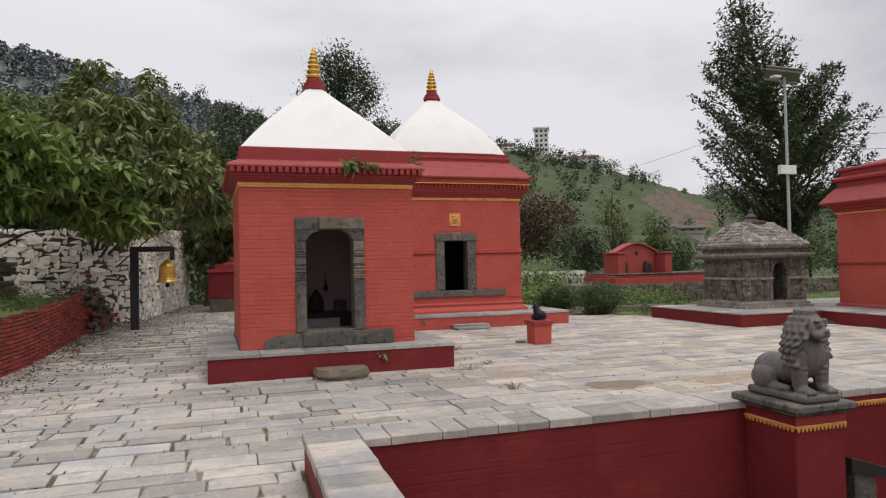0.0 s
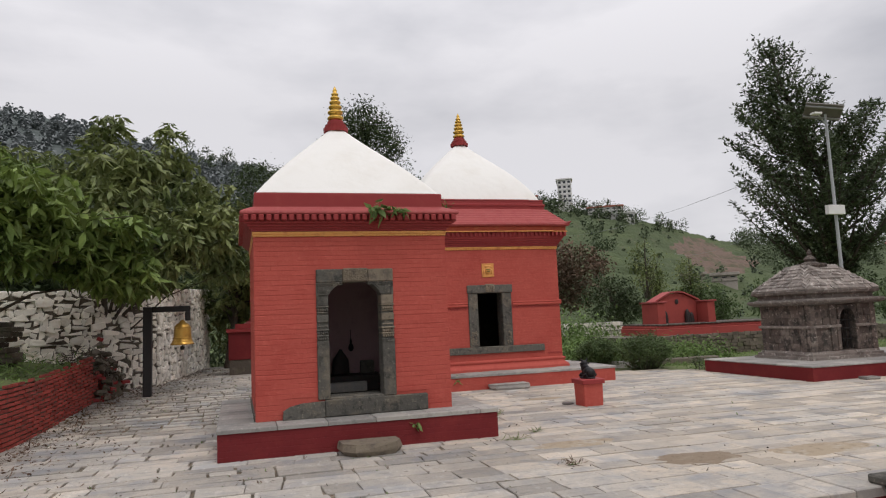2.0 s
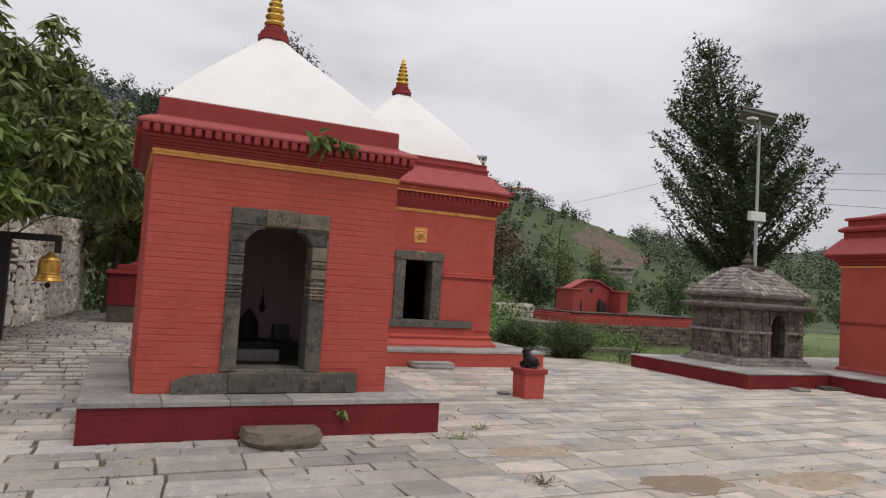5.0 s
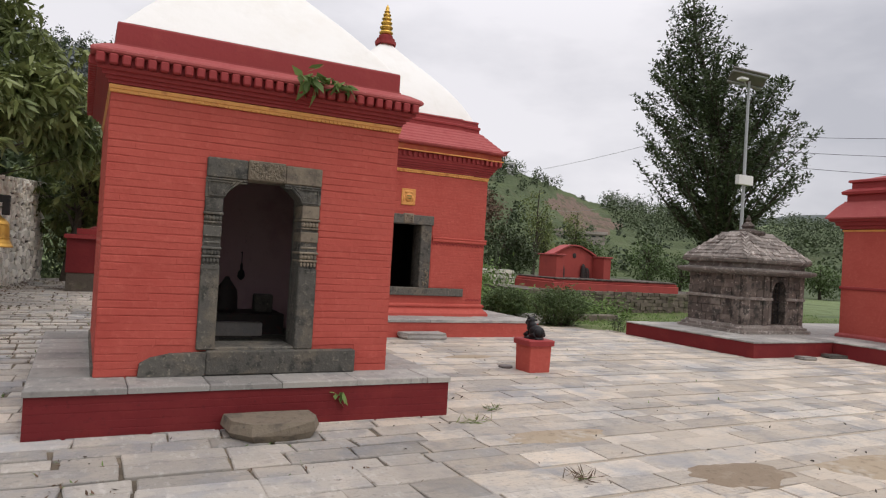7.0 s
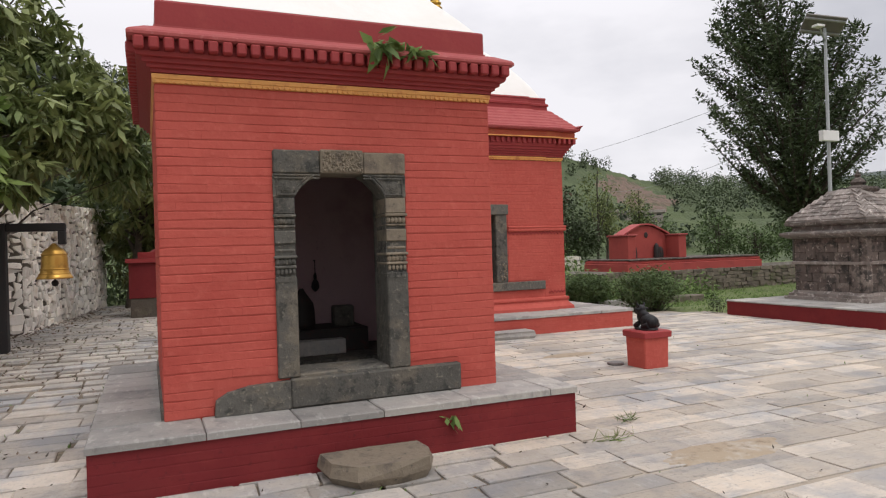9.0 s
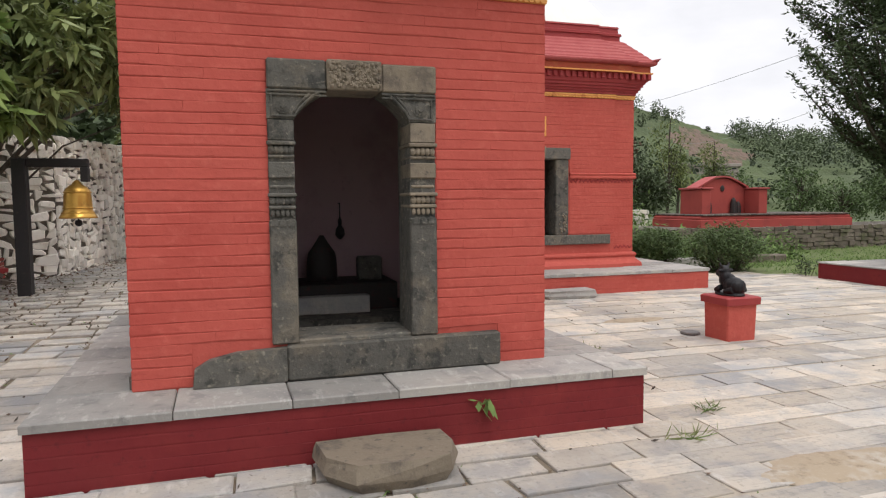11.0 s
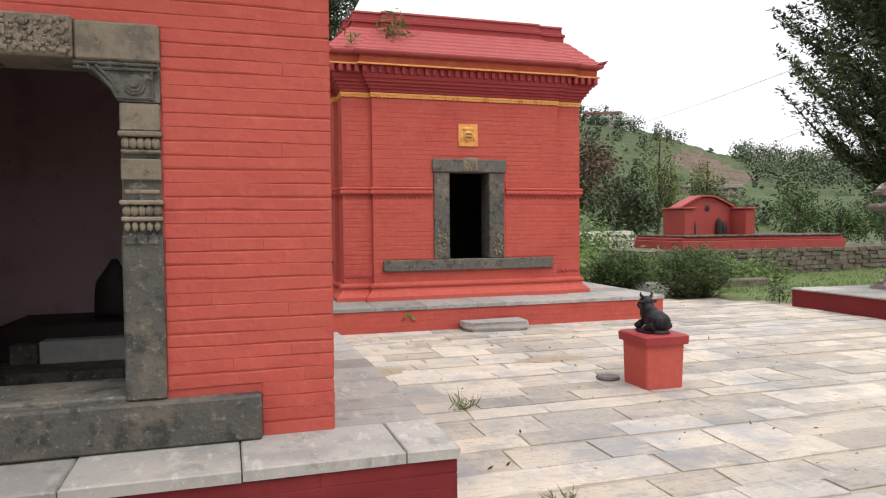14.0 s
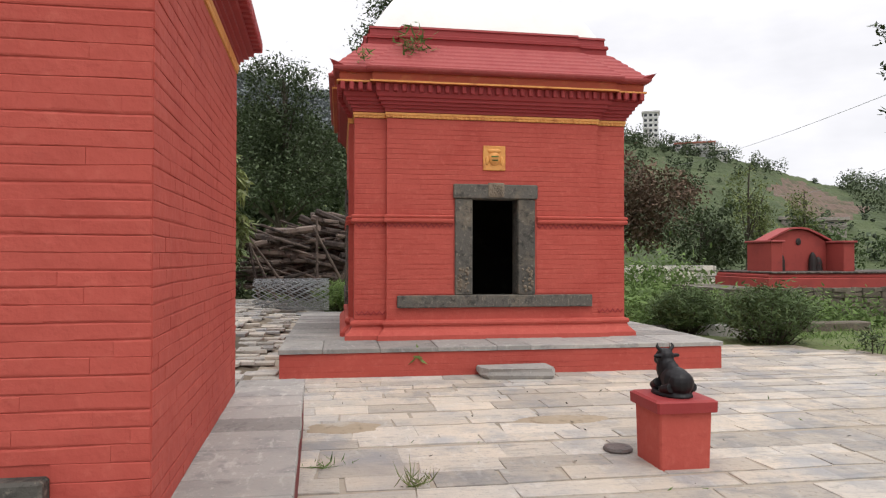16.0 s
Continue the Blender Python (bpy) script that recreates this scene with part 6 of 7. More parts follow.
def cable(pts, r=0.012):
    bm = bmesh.new()
    a, b = Vector(pts[0][0]), Vector(pts[0][1])
    d = (b - a).normalized()
    u = d.orthogonal().normalized()
    v = d.cross(u)
    rings = []
    for k in range(15):
        t = k / 14
        p = a.lerp(b, t) - Vector((0, 0, 4 * t * (1 - t) * (b - a).length * 0.012))
        rings.append([p + u * r, p + v * r, p - u * r, p - v * r])
    loft(bm, rings, True, True)
    return bm


for a, b in (((26, 26, 7.9), (60, 24, 12.6)), ((26, 26, 7.3), (60, 24, 11.0)), ((26, 26, 6.7), (60, 24, 9.4))):
    tagged(part("power_cable", cable([(a, b)], 0.014), M_IRON), "thin dark overhead power cable", "cable", "power cables")
for a, b in (((45, 90, 13), (26, 27, 8.2)), ((70, 100, 11), (27, 27, 6.2))):
    tagged(part("power_cable", cable([(a, b)], 0.013), M_STEEL), "thin pale overhead power cable", "cable", "power cables")

# ---- west side: walls, bell, small shrine ----
bwall = tagged(thing("garden_wall", (-2.2, 13, 0)), "red painted brick retaining wall, broken at its end", "wall", kind="structure")
rng = random.Random(81)
heap = Heap()
wl0, wl1 = (-2.75, 6.0), (-1.62, 18.9)
L = math.hypot(wl1[0] - wl0[0], wl1[1] - wl0[1])
ux, uy = (wl1[0] - wl0[0]) / L, (wl1[1] - wl0[1]) / L
top_at = lambda u: 0.98 if u < 10.8 else 0.62 if u < 12.2 else 0.42
for u0, u1, z0, z1 in courses(0, L, -0.02, 1.02, [], rng, 0.07, 0.22):
    if z1 < top_at((u0 + u1) / 2) + rng.uniform(-0.05, 0.04):
        z = rise(wl0[0] + ux * u0, wl0[1] + uy * u0)
        heap.add([(wl0[0] + ux * u + uy * d, wl0[1] + uy * u - ux * d, zz + z) for u, zz, d in brick_verts(u0, u1, z0, z1, rng.uniform(0.014, 0.03), rng, 0.02, 0.003, 0.005)], SLAB_FACES)
heap.link("painted_bricks", M_WALL_RED, bwall)
bm = bmesh.new()
for a, b, h in ((0, 10.8, 0.70), (10.803, 12.2, 0.42), (12.203, L, 0.28)):
    v = [(wl0[0] + ux * s - uy * k, wl0[1] + uy * s + ux * k) for s, k in ((a, 0), (b, 0), (b, 0.3), (a, 0.3))]
    loft(bm, [[(x, y, -0.1) for x, y in v], [(x, y, h + 0.25 * smooth_step(6, 13, b)) for x, y in v]], True)
part("wall_core", bm, M_SLATE, bwall)
settle(bwall)
# retained bank behind it
bm = bmesh.new()
bank_rows = []
for i in range(24):
    s = -1 + i * (L + 1.6) / 23
    row = []
    for k in range(9):
        d = 0.05 + k * 0.82
        x, y = wl0[0] + ux * s - uy * d, wl0[1] + uy * s + ux * d
        h = 0.955 + 0.08 * d + (0.02 if k == 0 else 0.12) * noise.noise((x * 0.9, y * 0.9, 0))
        if s > 11.5:
            h *= max(0.0, 1 - (s - 11.5) / 2.2)
        row.append(bm.verts.new((x, y, h + 0.2 * smooth_step(9, 13, s) - 0.05)))
    bank_rows.append(row)
for i in range(23):
    for k in range(8):
        bm.faces.new((bank_rows[i][k], bank_rows[i][k + 1], bank_rows[i + 1][k + 1], bank_rows[i + 1][k]))
tagged(part("earth_bank", bm, M_GRASS, smooth=True), "weedy earth bank held by a brick wall", "bank", kind="structure")


def rubble_face(heap, p, q, z0, z1a, z1b, out, rng, size=0.165):
    """Irregular stones over a wall face from p to q, each a shrunken cell of a jittered net, standing out by a little."""
    p, q = Vector(p), Vector(q)
    L = (q - p).length
    d = (q - p) / L
    nrm = Vector((d.y, -d.x)) * out
    levels = [0.0]
    while levels[-1] < 1.0:
        levels.append(levels[-1] + size * rng.uniform(0.5, 1.05) / (z1a - z0))
    levels = [v / levels[-1] for v in levels]
    for lo, hi in zip(levels, levels[1:]):
        u = 0.0
        while u < L - 0.04:
            w = size * rng.choice((0.5, 0.8, 1.1, 1.5, 2.1)) * rng.uniform(0.8, 1.2)
            w = L - u if L - u - w < 0.08 else w
            q4 = lambda: rng.uniform(-0.045, 0.045)
            top = lambda x: z0 + (z1a + (z1b - z1a) * x / L - z0)
            at = lambda x, f: (min(L, max(0.0, x + q4())), z0 + (top(x) - z0) * min(1.0, max(0.0, f + q4() * 0.65)))
            c = [at(u, lo), at(u + w, lo), at(u + w, hi), at(u, hi)]
            u += w
            cx, cz = sum(v[0] for v in c) / 4, sum(v[1] for v in c) / 4
            k = rng.uniform(0.82, 0.97)
            c = [(cx + (u - cx) * k, cz + (z - cz) * k) for u, z in c]
            mid = []
            for m in range(4):
                a, b = c[m], c[(m + 1) % 4]
                mid += [(cx + (a[0] - cx) * 0.96, cz + (a[1] - cz) * 0.96), ((a[0] + b[0]) / 2 + (((a[0] + b[0]) / 2) - cx) * rng.uniform(-0.1, 0.2), (a[1] + b[1]) / 2 + (((a[1] + b[1]) / 2) - cz) * rng.uniform(-0.1, 0.2))]
            proud = rng.uniform(0.02, 0.075)
            rings = []
            for kk, dd in ((1.0, -0.02), (0.97, proud * 0.7), (0.8, proud)):
                rings.append([((p + d * (cx + (u - cx) * kk)) + nrm * dd).to_tuple() + (cz + (z - cz) * kk,) for u, z in mid])
            v = [pt for r in rings for pt in r]
            f = [(r * 8 + s, r * 8 + (s + 1) % 8, r * 8 + 8 + (s + 1) % 8, r * 8 + 8 + s) for r in range(2) for s in range(8)] + [tuple(range(16, 24))]
            heap.append((v, f))


stone_wall = tagged(thing("rubble_wall", (-0.6, 23, 0)), "pale rubble stone wall with rough mortar joints", "wall", kind="structure")
A0, A1, A2 = (-4.4, 17.6), (-1.0, 19.6), (-0.28, 26.6)
rng = random.Random(91)
stones = []
rubble_face(stones, A0, A1, 0.2, 2.62, 2.72, 1, rng)
rubble_face(stones, A1, A2, 0.25, 2.72, 3.02, 1, rng)
bm = bmesh.new()
for p, q, za, zb in ((A0, A1, 2.6, 2.7), (A1, A2, 2.7, 3.0)):
    d = Vector((q[0] - p[0], q[1] - p[1])).normalized()
    n = Vector((-d.y, d.x)) * 0.4
    loft(bm, [[(*p, -0.1), (*q, -0.1), (q[0] + n.x, q[1] + n.y, -0.1), (p[0] + n.x, p[1] + n.y, -0.1)], [(*p, za), (*q, zb), (q[0] + n.x, q[1] + n.y, zb), (p[0] + n.x, p[1] + n.y, za)]], True)
part("wall_core", bm, M_MORTAR, stone_wall)
near = stones[-300:]
rest = Heap()
for v, f in stones[:-300]:
    rest.add(v, f)
rest.link("wall_stones", M_RUBBLE, stone_wall)
for v, f in near:
    link("stone", v, f, M_RUBBLE, stone_wall)
settle(stone_wall)

# stacked dark stones beside it
stack = thing("stone_stack", (-4.3, 16.5, 0.9), "stack of dark flat stones beside a bank", "stone stack")
rng = random.Random(95)
for k in range(22):
    z = 0.85 + 0.1 * (k // 2)
    x = -4.6 + 0.75 * (k % 2) + rng.uniform(-0.1, 0.1)
    new_box("flat_stone", (x, x + rng.uniform(0.55, 0.8), 16.2 + rng.uniform(-0.08, 0.08), 16.9, z, z + 0.095), M_SLATE, stack, "", 0.015)
settle(stack)
# broken brick and brush heap at the end of the garden wall
rub = thing("rubble_heap", (-1.7, 17.9, 0.2), "collapsed heap of old bricks, stones and dry brush", "rubble heap")
for k in range(170):
    t = rng.random()
    x, y = -2.0 + rng.uniform(-0.5, 0.55), 17.6 + rng.uniform(-0.8, 0.9)
    h = 1.45 * max(0, 1 - abs(x + 1.9) / 0.8) * max(0.2, 1 - abs(y - 17.7) / 1.4) + 0.2
    b = new_box("old_brick", (-0.12, 0.12, -0.06, 0.06, -0.035, 0.035), M_SLATE if rng.random() < 0.7 else M_RED_TRIM, rub, "", 0.006)
    b.matrix_basis = pose(x, y, rng.uniform(0.15, h), rng.uniform(-25, 25), rng.uniform(-25, 25), rng.uniform(0, 180))
bm = bmesh.new()
lathe(bm, -1.95, 17.7, [(0.6, 0.0), (0.5, 0.4), (0.34, 0.75), (0.2, 1.0), (0.05, 1.1)], 10)
for v in bm.verts:
    v.co += Vector((rng.uniform(-0.08, 0.08), rng.uniform(-0.08, 0.08), 0))
part("packed_rubble", bm, M_SLATE, rub)
bp, _ = crown_places([(-2.1, 17.4, 0.85, 0.6, 0.7, 0.55)], 130, 9, 0.06, 601, 0.4)
leaves("dry_brush", bp, 0.2, 0.1, 0.1, M_BARK, rub, "dry dark brush", 602)
settle(rub)

bell_frame = thing("bell_post", (-0.83, 17.2, 0.2), "dark iron post and arm carrying a brass bell", "bell post")
bm = bmesh.new()
box(bm, -0.92, -0.75, 17.1, 17.28, 0.1, 2.16, 0.012)
part("upright", bm, M_IRON, bell_frame)
bm = bmesh.new()
box(bm, -0.75, 0.02, 17.12, 17.26, 2.04, 2.16, 0.012)
part("arm", bm, M_IRON, bell_frame)
bm = bmesh.new()
box(bm, -0.08, 0.02, 17.12, 17.26, 1.84, 2.04, 0.01)
part("hanger", bm, M_IRON, bell_frame)
settle(bell_frame)
bell = thing("bell", (-0.1, 17.19, 1.2), "yellow brass temple bell hanging from an iron arm", "bell")
bm = bmesh.new()
bx = -0.14
lathe(bm, bx, 17.19, [(0.02, 1.86), (0.05, 1.83), (0.07, 1.8), (0.12, 1.77), (0.16, 1.72), (0.175, 1.64), (0.18, 1.55), (0.185, 1.46), (0.2, 1.41), (0.235, 1.355), (0.25, 1.33), (0.24, 1.325), (0.2, 1.35)], 22)
part("shell", bm, M_BRONZE, bell, smooth=True)
bm = bmesh.new()
for z, r in ((1.69, 0.172), (1.47, 0.188), (1.4, 0.206)):
    lathe(bm, bx, 17.19, [(r, z - 0.012), (r + 0.01, z), (r, z + 0.012)], 22)
part("rib", bm, M_BRONZE, bell, smooth=True)
bm = bmesh.new()
tube(bm, (bx, 17.19, 1.8), (bx, 17.19, 1.25), 0.012, 0.012, 6)
ball(bm, (bx, 17.19, 1.26), 0.05)
part("clapper", bm, M_IRON, bell)
settle(bell)

votive = thing("votive_shrine", (1.3, 22.3, 0.3), "small red painted votive shrine with stepped cap on dark base", "shrine")
new_box("base", (0.62, 1.9, 21.8, 23.0, 0.22, 0.72), M_SLATE, votive, "dark stone base")
new_box("body", (0.60, 1.92, 21.78, 23.02, 0.723, 1.5), M_RED_DARK, votive)
new_box("cap", (0.54, 1.98, 21.72, 23.08, 1.503, 1.6), M_RED_TRIM, votive)
new_box("upper_cap", (0.78, 1.74, 21.95, 22.85, 1.603, 1.74), M_RED_TRIM, votive)
bm = bmesh.new()
lathe(bm, 1.26, 22.4, [(0.25, 1.743), (0.18, 1.8), (0.09, 1.83), (0.1, 1.88), (0.01, 1.97)], 12)
part("finial", bm, M_RED_TRIM, votive)
settle(votive)

# ---- firewood and wire behind the far temple ----
rng = random.Random(101)
wood = thing("firewood_pile", (4.0, 27.5, 0), "large untidy pile of cut firewood logs", "firewood pile")
for k in range(230):
    layer = k // 18
    z = 0.5 + 0.19 * layer + rng.uniform(-0.06, 0.06)
    x = rng.uniform(2.6, 5.6)
    if z > 2.6 - 0.5 * abs(x - 4.6):
        z = rng.uniform(0.5, 2.2)
    yy = 27.4 + rng.uniform(-0.4, 0.5)
    bm = bmesh.new()
    l, r = rng.uniform(0.35, 1.1), rng.choice((0.03, 0.04, 0.05, 0.07, 0.1, 0.125))
    kink = Vector((0, rng.uniform(-0.12, 0.12), rng.uniform(-0.1, 0.1)))
    tube(bm, (-l, 0, 0), kink, r, r * 0.9, 7)
    tube(bm, kink, (l, 0, 0), r * 0.9, r * rng.uniform(0.5, 0.9), 7)
    ob = part("log", bm, M_LOG, wood)
    ob.matrix_basis = pose(x, yy, z, 0, rng.uniform(-22, 22), rng.uniform(-35, 35))
for k in range(6):
    bm = bmesh.new()
    tube(bm, (0, 0, 0), (0, 0, 2.4), 0.05, 0.03, 6)
    ob = part("prop_pole", bm, M_LOG, wood)
    ob.matrix_basis = pose(2.7 + 0.5 * k, 26.7, 0.1, rng.uniform(-10, 10), rng.uniform(-40, 40), 0)
settle(wood)
roll = thing("wire_roll", (3.7, 24.8, 0.1), "roll of grey hexagonal wire mesh lying on the ground", "wire roll")
bm = bmesh.new()
for rad in (0.42, 0.37):
    n, m_ = 16, 13
    pt = lambda i, j: (2.75 + 1.8 * j / m_, 24.9 + rad * math.cos(2 * math.pi * (i + 0.5 * (j % 2)) / n), 0.5 + rad * math.sin(2 * math.pi * (i + 0.5 * (j % 2)) / n) * 0.92)
    for j in range(m_):
        for i in range(n):
            a, b, c = pt(i, j), pt(i, j + 1), pt(i + (1 if j % 2 else -1), j + 1)
            tube(bm, a, b, 0.008, 0.008, 3)
            tube(bm, a, c, 0.008, 0.008, 3)
part("wire_mesh", bm, M_WIRE, roll)
settle(roll)

# ---- trees ----
def tree(name, label, base, top, radius, lobes, clumps, per, spread, size, slim, droop, material, seed, group=""):
    t = thing(name, base, label, "tree", group)
    rg = random.Random(seed)
    p, c = crown_places(lobes, clumps, per, spread, seed)
    bm = bmesh.new()
    step = max(1, len(c) // 26)
    limbs(bm, base, top, radius, [tuple(q) for q in c[::step]], rg)
    part("trunk", bm, M_BARK, t)
    leaves("crown", p, size, slim, droop, material, t, seed=seed)
    return settle(t)


tree("leafy_tree", "broad tree with long drooping bright green leaves", (-4.2, 14.6, 0.6), (-3.0, 14.8, 4.6), 0.16,
     [(-2.9, 14.2, 3.9, 1.5, 1.3, 0.75), (-1.9, 14.9, 3.3, 1.1, 1.0, 0.6), (-1.15, 15.2, 2.85, 0.75, 0.8, 0.42), (-3.8, 14.4, 4.2, 1.6, 1.4, 0.9), (-3.2, 13.7, 3.0, 1.2, 0.8, 0.5), (-1.0, 15.0, 3.5, 0.6, 0.7, 0.4), (-1.0, 15.7, 2.6, 0.6, 0.6, 0.28)],
     1380, 8, 0.03, 0.28, 0.34, 0.42, M_LEAF, 201)
tree("leafy_tree", "green tree with drooping boughs over a stone wall", (-2.4, 19.9, 0.3), (-1.5, 18.3, 4.6), 0.12,
     [(-1.5, 16.8, 4.2, 1.1, 0.9, 0.75), (-0.5, 16.9, 3.5, 0.9, 0.8, 0.6), (0.35, 17.6, 3.9, 0.8, 0.8, 0.6), (-0.7, 16.5, 2.85, 0.6, 0.6, 0.35), (0.7, 18.4, 3.3, 0.6, 0.7, 0.5), (-1.3, 17.2, 5.2, 0.8, 0.7, 0.5)],
     820, 8, 0.03, 0.27, 0.33, 0.45, M_LEAF_OLIVE, 209)
tree("leafy_tree", "olive green tree with narrow leaves behind a stone wall", (-2.6, 20.5, 0.3), (-1.8, 20.8, 6.0), 0.18,
     [(-3.0, 20.6, 5.0, 2.1, 1.6, 1.3), (-1.2, 20.9, 5.2, 1.5, 1.4, 1.2), (0.1, 21.4, 4.4, 1.3, 1.4, 1.0), (-2.3, 20.4, 6.5, 0.7, 0.7, 0.9), (-0.9, 20.8, 6.5, 0.5, 0.6, 0.9), (-4.4, 20.4, 5.2, 1.6, 1.6, 1.2), (0.2, 21.6, 5.6, 0.9, 0.3, 0.25), (0.9, 22.2, 3.7, 1.1, 1.2, 0.8)],
     1750, 9, 0.035, 0.27, 0.32, 0.4, M_LEAF_OLIVE, 202)
tree("leafy_tree", "yellow-green drooping tree beside a small red shrine", (0.4, 25.5, 0.2), (0.9, 25.3, 4.4), 0.14,
     [(0.9, 25.0, 4.0, 1.3, 1.2, 0.9), (1.7, 25.2, 3.4, 0.9, 1.0, 0.8), (0.2, 25.6, 3.0, 1.2, 1.0, 0.9), (1.6, 25.8, 2.2, 1.0, 0.9, 0.9), (0.9, 26.2, 1.6, 1.2, 0.8, 0.9)],
     900, 9, 0.035, 0.27, 0.3, 0.45, M_LEAF_OLIVE, 203)
tree("dark_tree", "dense dark tree on the wooded slope", (1.8, 42, 1.0), (2.0, 42, 10.2), 0.3,
     [(1.9, 42, 9.6, 2.0, 2.0, 1.7), (1.0, 42, 7.6, 2.4, 2.2, 1.6), (3.0, 42, 7.2, 2.2, 2.0, 1.7), (3.4, 41, 5.0, 2.2, 2.0, 1.6), (0.6, 41, 5.2, 2.0, 2.0, 1.4)],
     330, 62, 0.42, 0.19, 0.5, 0.25, M_LEAF_DARK, 204)
tree("dark_tree", "tall dark tree behind the temple roofs", (8.2, 43, 1.0), (8.0, 43, 14.5), 0.3,
     [(7.9, 43, 14.6, 1.5, 1.5, 1.0), (9.0, 43, 13.0, 1.5, 1.5, 1.3), (7.2, 43, 12.6, 1.5, 1.4, 1.2), (8.6, 43, 10.8, 2.2, 1.8, 1.6), (7.0, 43, 9.0, 2.2, 2.0, 1.8)],
     300, 58, 0.42, 0.19, 0.5, 0.25, M_LEAF_DARK, 205)
def branchy_tree(name, label, base, top, radius, branches, reach, material, seed):
    """A tree with upswept leafy branches that taper to fingers, wide below and narrow above."""
    t = thing(name, base, label, "tree")
    rg = random.Random(seed)
    bm = bmesh.new()
    b, e = Vector(base), Vector(top)
    axis = lambda h: Vector((b.x + (e.x - b.x) * smooth_step(0.45, 1.0, h), b.y + (e.y - b.y) * smooth_step(0.45, 1.0, h), b.z + (e.z - b.z) * h))
    for i in range(10):
        tube(bm, axis(i / 10), axis((i + 1) / 10), radius * (1 - 0.088 * i), radius * (1 - 0.088 * (i + 1)), 9)
    places = []
    girth = ((0.17, 0.5), (0.27, 1.5), (0.36, 3.3), (0.5, reach), (0.64, reach * 0.97), (0.76, 3.4), (0.87, 2.2), (1.0, 1.0))
    height = e.z - b.z
    for k in range(branches):
        h = 0.17 + 0.83 * rg.random() ** 0.9
        for (ha, wa), (hb, wb) in zip(girth, girth[1:]):
            if ha <= h <= hb:
                wide = wa + (wb - wa) * (h - ha) / (hb - ha)
        a = rg.uniform(0, 2 * math.pi)
        out = wide * rg.choice((0.4, 0.65, 0.85, 1.0, 1.1)) * rg.uniform(0.85, 1.05)
        up = rg.uniform(0.5, 1.0) * out + 0.2
        root = max(0.19, h - up / height)
        p0 = axis(root)
        tip = axis(h)
        p2 = Vector((tip.x + math.cos(a) * out, tip.y + math.sin(a) * out * 0.85, tip.z))
        p1 = p0.lerp(p2, 0.5) - Vector((0, 0, 0.13 * out))
        r0 = radius * (1 - root) * 0.3 + 0.015
        tube(bm, p0, p1, r0, r0 * 0.6, 5)
        tube(bm, p1, p2, r0 * 0.6, 0.006, 4)
        n = int((7 + out * 8) * (0.5 if h > 0.82 else 1.0))
        for i in range(n):
            s_ = 0.36 + 0.67 * i / n
            q = p0.lerp(p1, s_ * 2) if s_ < 0.5 else p1.lerp(p2, s_ * 2 - 1)
            spread = 0.08 + 0.2 * math.sin(min(1, s_) * math.pi) ** 0.7
            for _ in range(6):
                places.append(tuple(q + Vector((rg.gauss(0, spread), rg.gauss(0, spread), rg.gauss(0.04, spread * 0.8)))))
    part("trunk", bm, M_BARK, t)
    leaves("crown", np.array(places), 0.25, 0.42, -0.15, material, t, seed=seed)
    return settle(t)


branchy_tree("big_tree", "large dark green tree with upswept branches", (29.7, 28.9, -0.2), (27.9, 29.8, 15.7), 0.38, 225, 4.9, M_LEAF_DARK, 206)
tree("brown_tree", "rusty brown leaved round tree", (17.4, 38.5, 0), (17.6, 38.5, 5.2), 0.2,
     [(17.4, 38.5, 4.4, 2.4, 2.0, 2.3), (19.2, 38.6, 3.4, 1.6, 1.5, 1.6), (15.6, 38.4, 3.5, 1.6, 1.5, 1.9), (20.3, 38.5, 4.0, 1.9, 1.6, 2.1)], 680, 15, 0.3, 0.24, 0.5, 0.3, M_LEAF_BROWN, 207)
tree("dark_tree", "dark shrubby tree by a boundary wall", (20.2, 35, 0), (20.4, 35, 3.0), 0.14,
     [(20.2, 35, 2.4, 1.6, 1.3, 1.4), (21.4, 35, 1.8, 1.0, 1.0, 1.0)], 260, 14, 0.22, 0.22, 0.45, 0.3, M_LEAF_DARK, 208)
for k, (x, y, h, w) in enumerate(((25.8, 40.0, 6.2, 0.95), (30.5, 42.0, 5.2, 0.75), (27.2, 41.0, 4.6, 0.7))):
    tree("slender_tree", "slender thin-crowned tree on the far side of the yard", (x, y, 0), (x + 0.2, y, h), 0.1,
         [(x, y, h * 0.82, w, w, h * 0.18), (x + 0.3, y, h * 0.58, w * 1.1, w, h * 0.16)], 110, 12, 0.22, 0.2, 0.4, 0.3, M_LEAF_OLIVE, 210 + k, "slender trees")
rng = random.Random(111)
for k in range(13):
    x = 31 + 2.6 * k + rng.uniform(-0.8, 0.8)
    y = 43 - 0.85 * k + rng.uniform(-1.5, 1.5)
    h = rng.uniform(2.4, 4.2)
    tree("hedge_tree", "bushy green tree in a row beyond the yard", (x, y, -0.1), (x, y, h * 0.8), 0.12,
         [(x, y, h * 0.6, 1.4, 1.3, h * 0.4), (x + rng.uniform(-1, 1), y, h * 0.42, 1.5, 1.3, h * 0.36)], 150, 14, 0.26, 0.24, 0.4, 0.35, M_BUSH, 230 + k, "hedgerow trees")


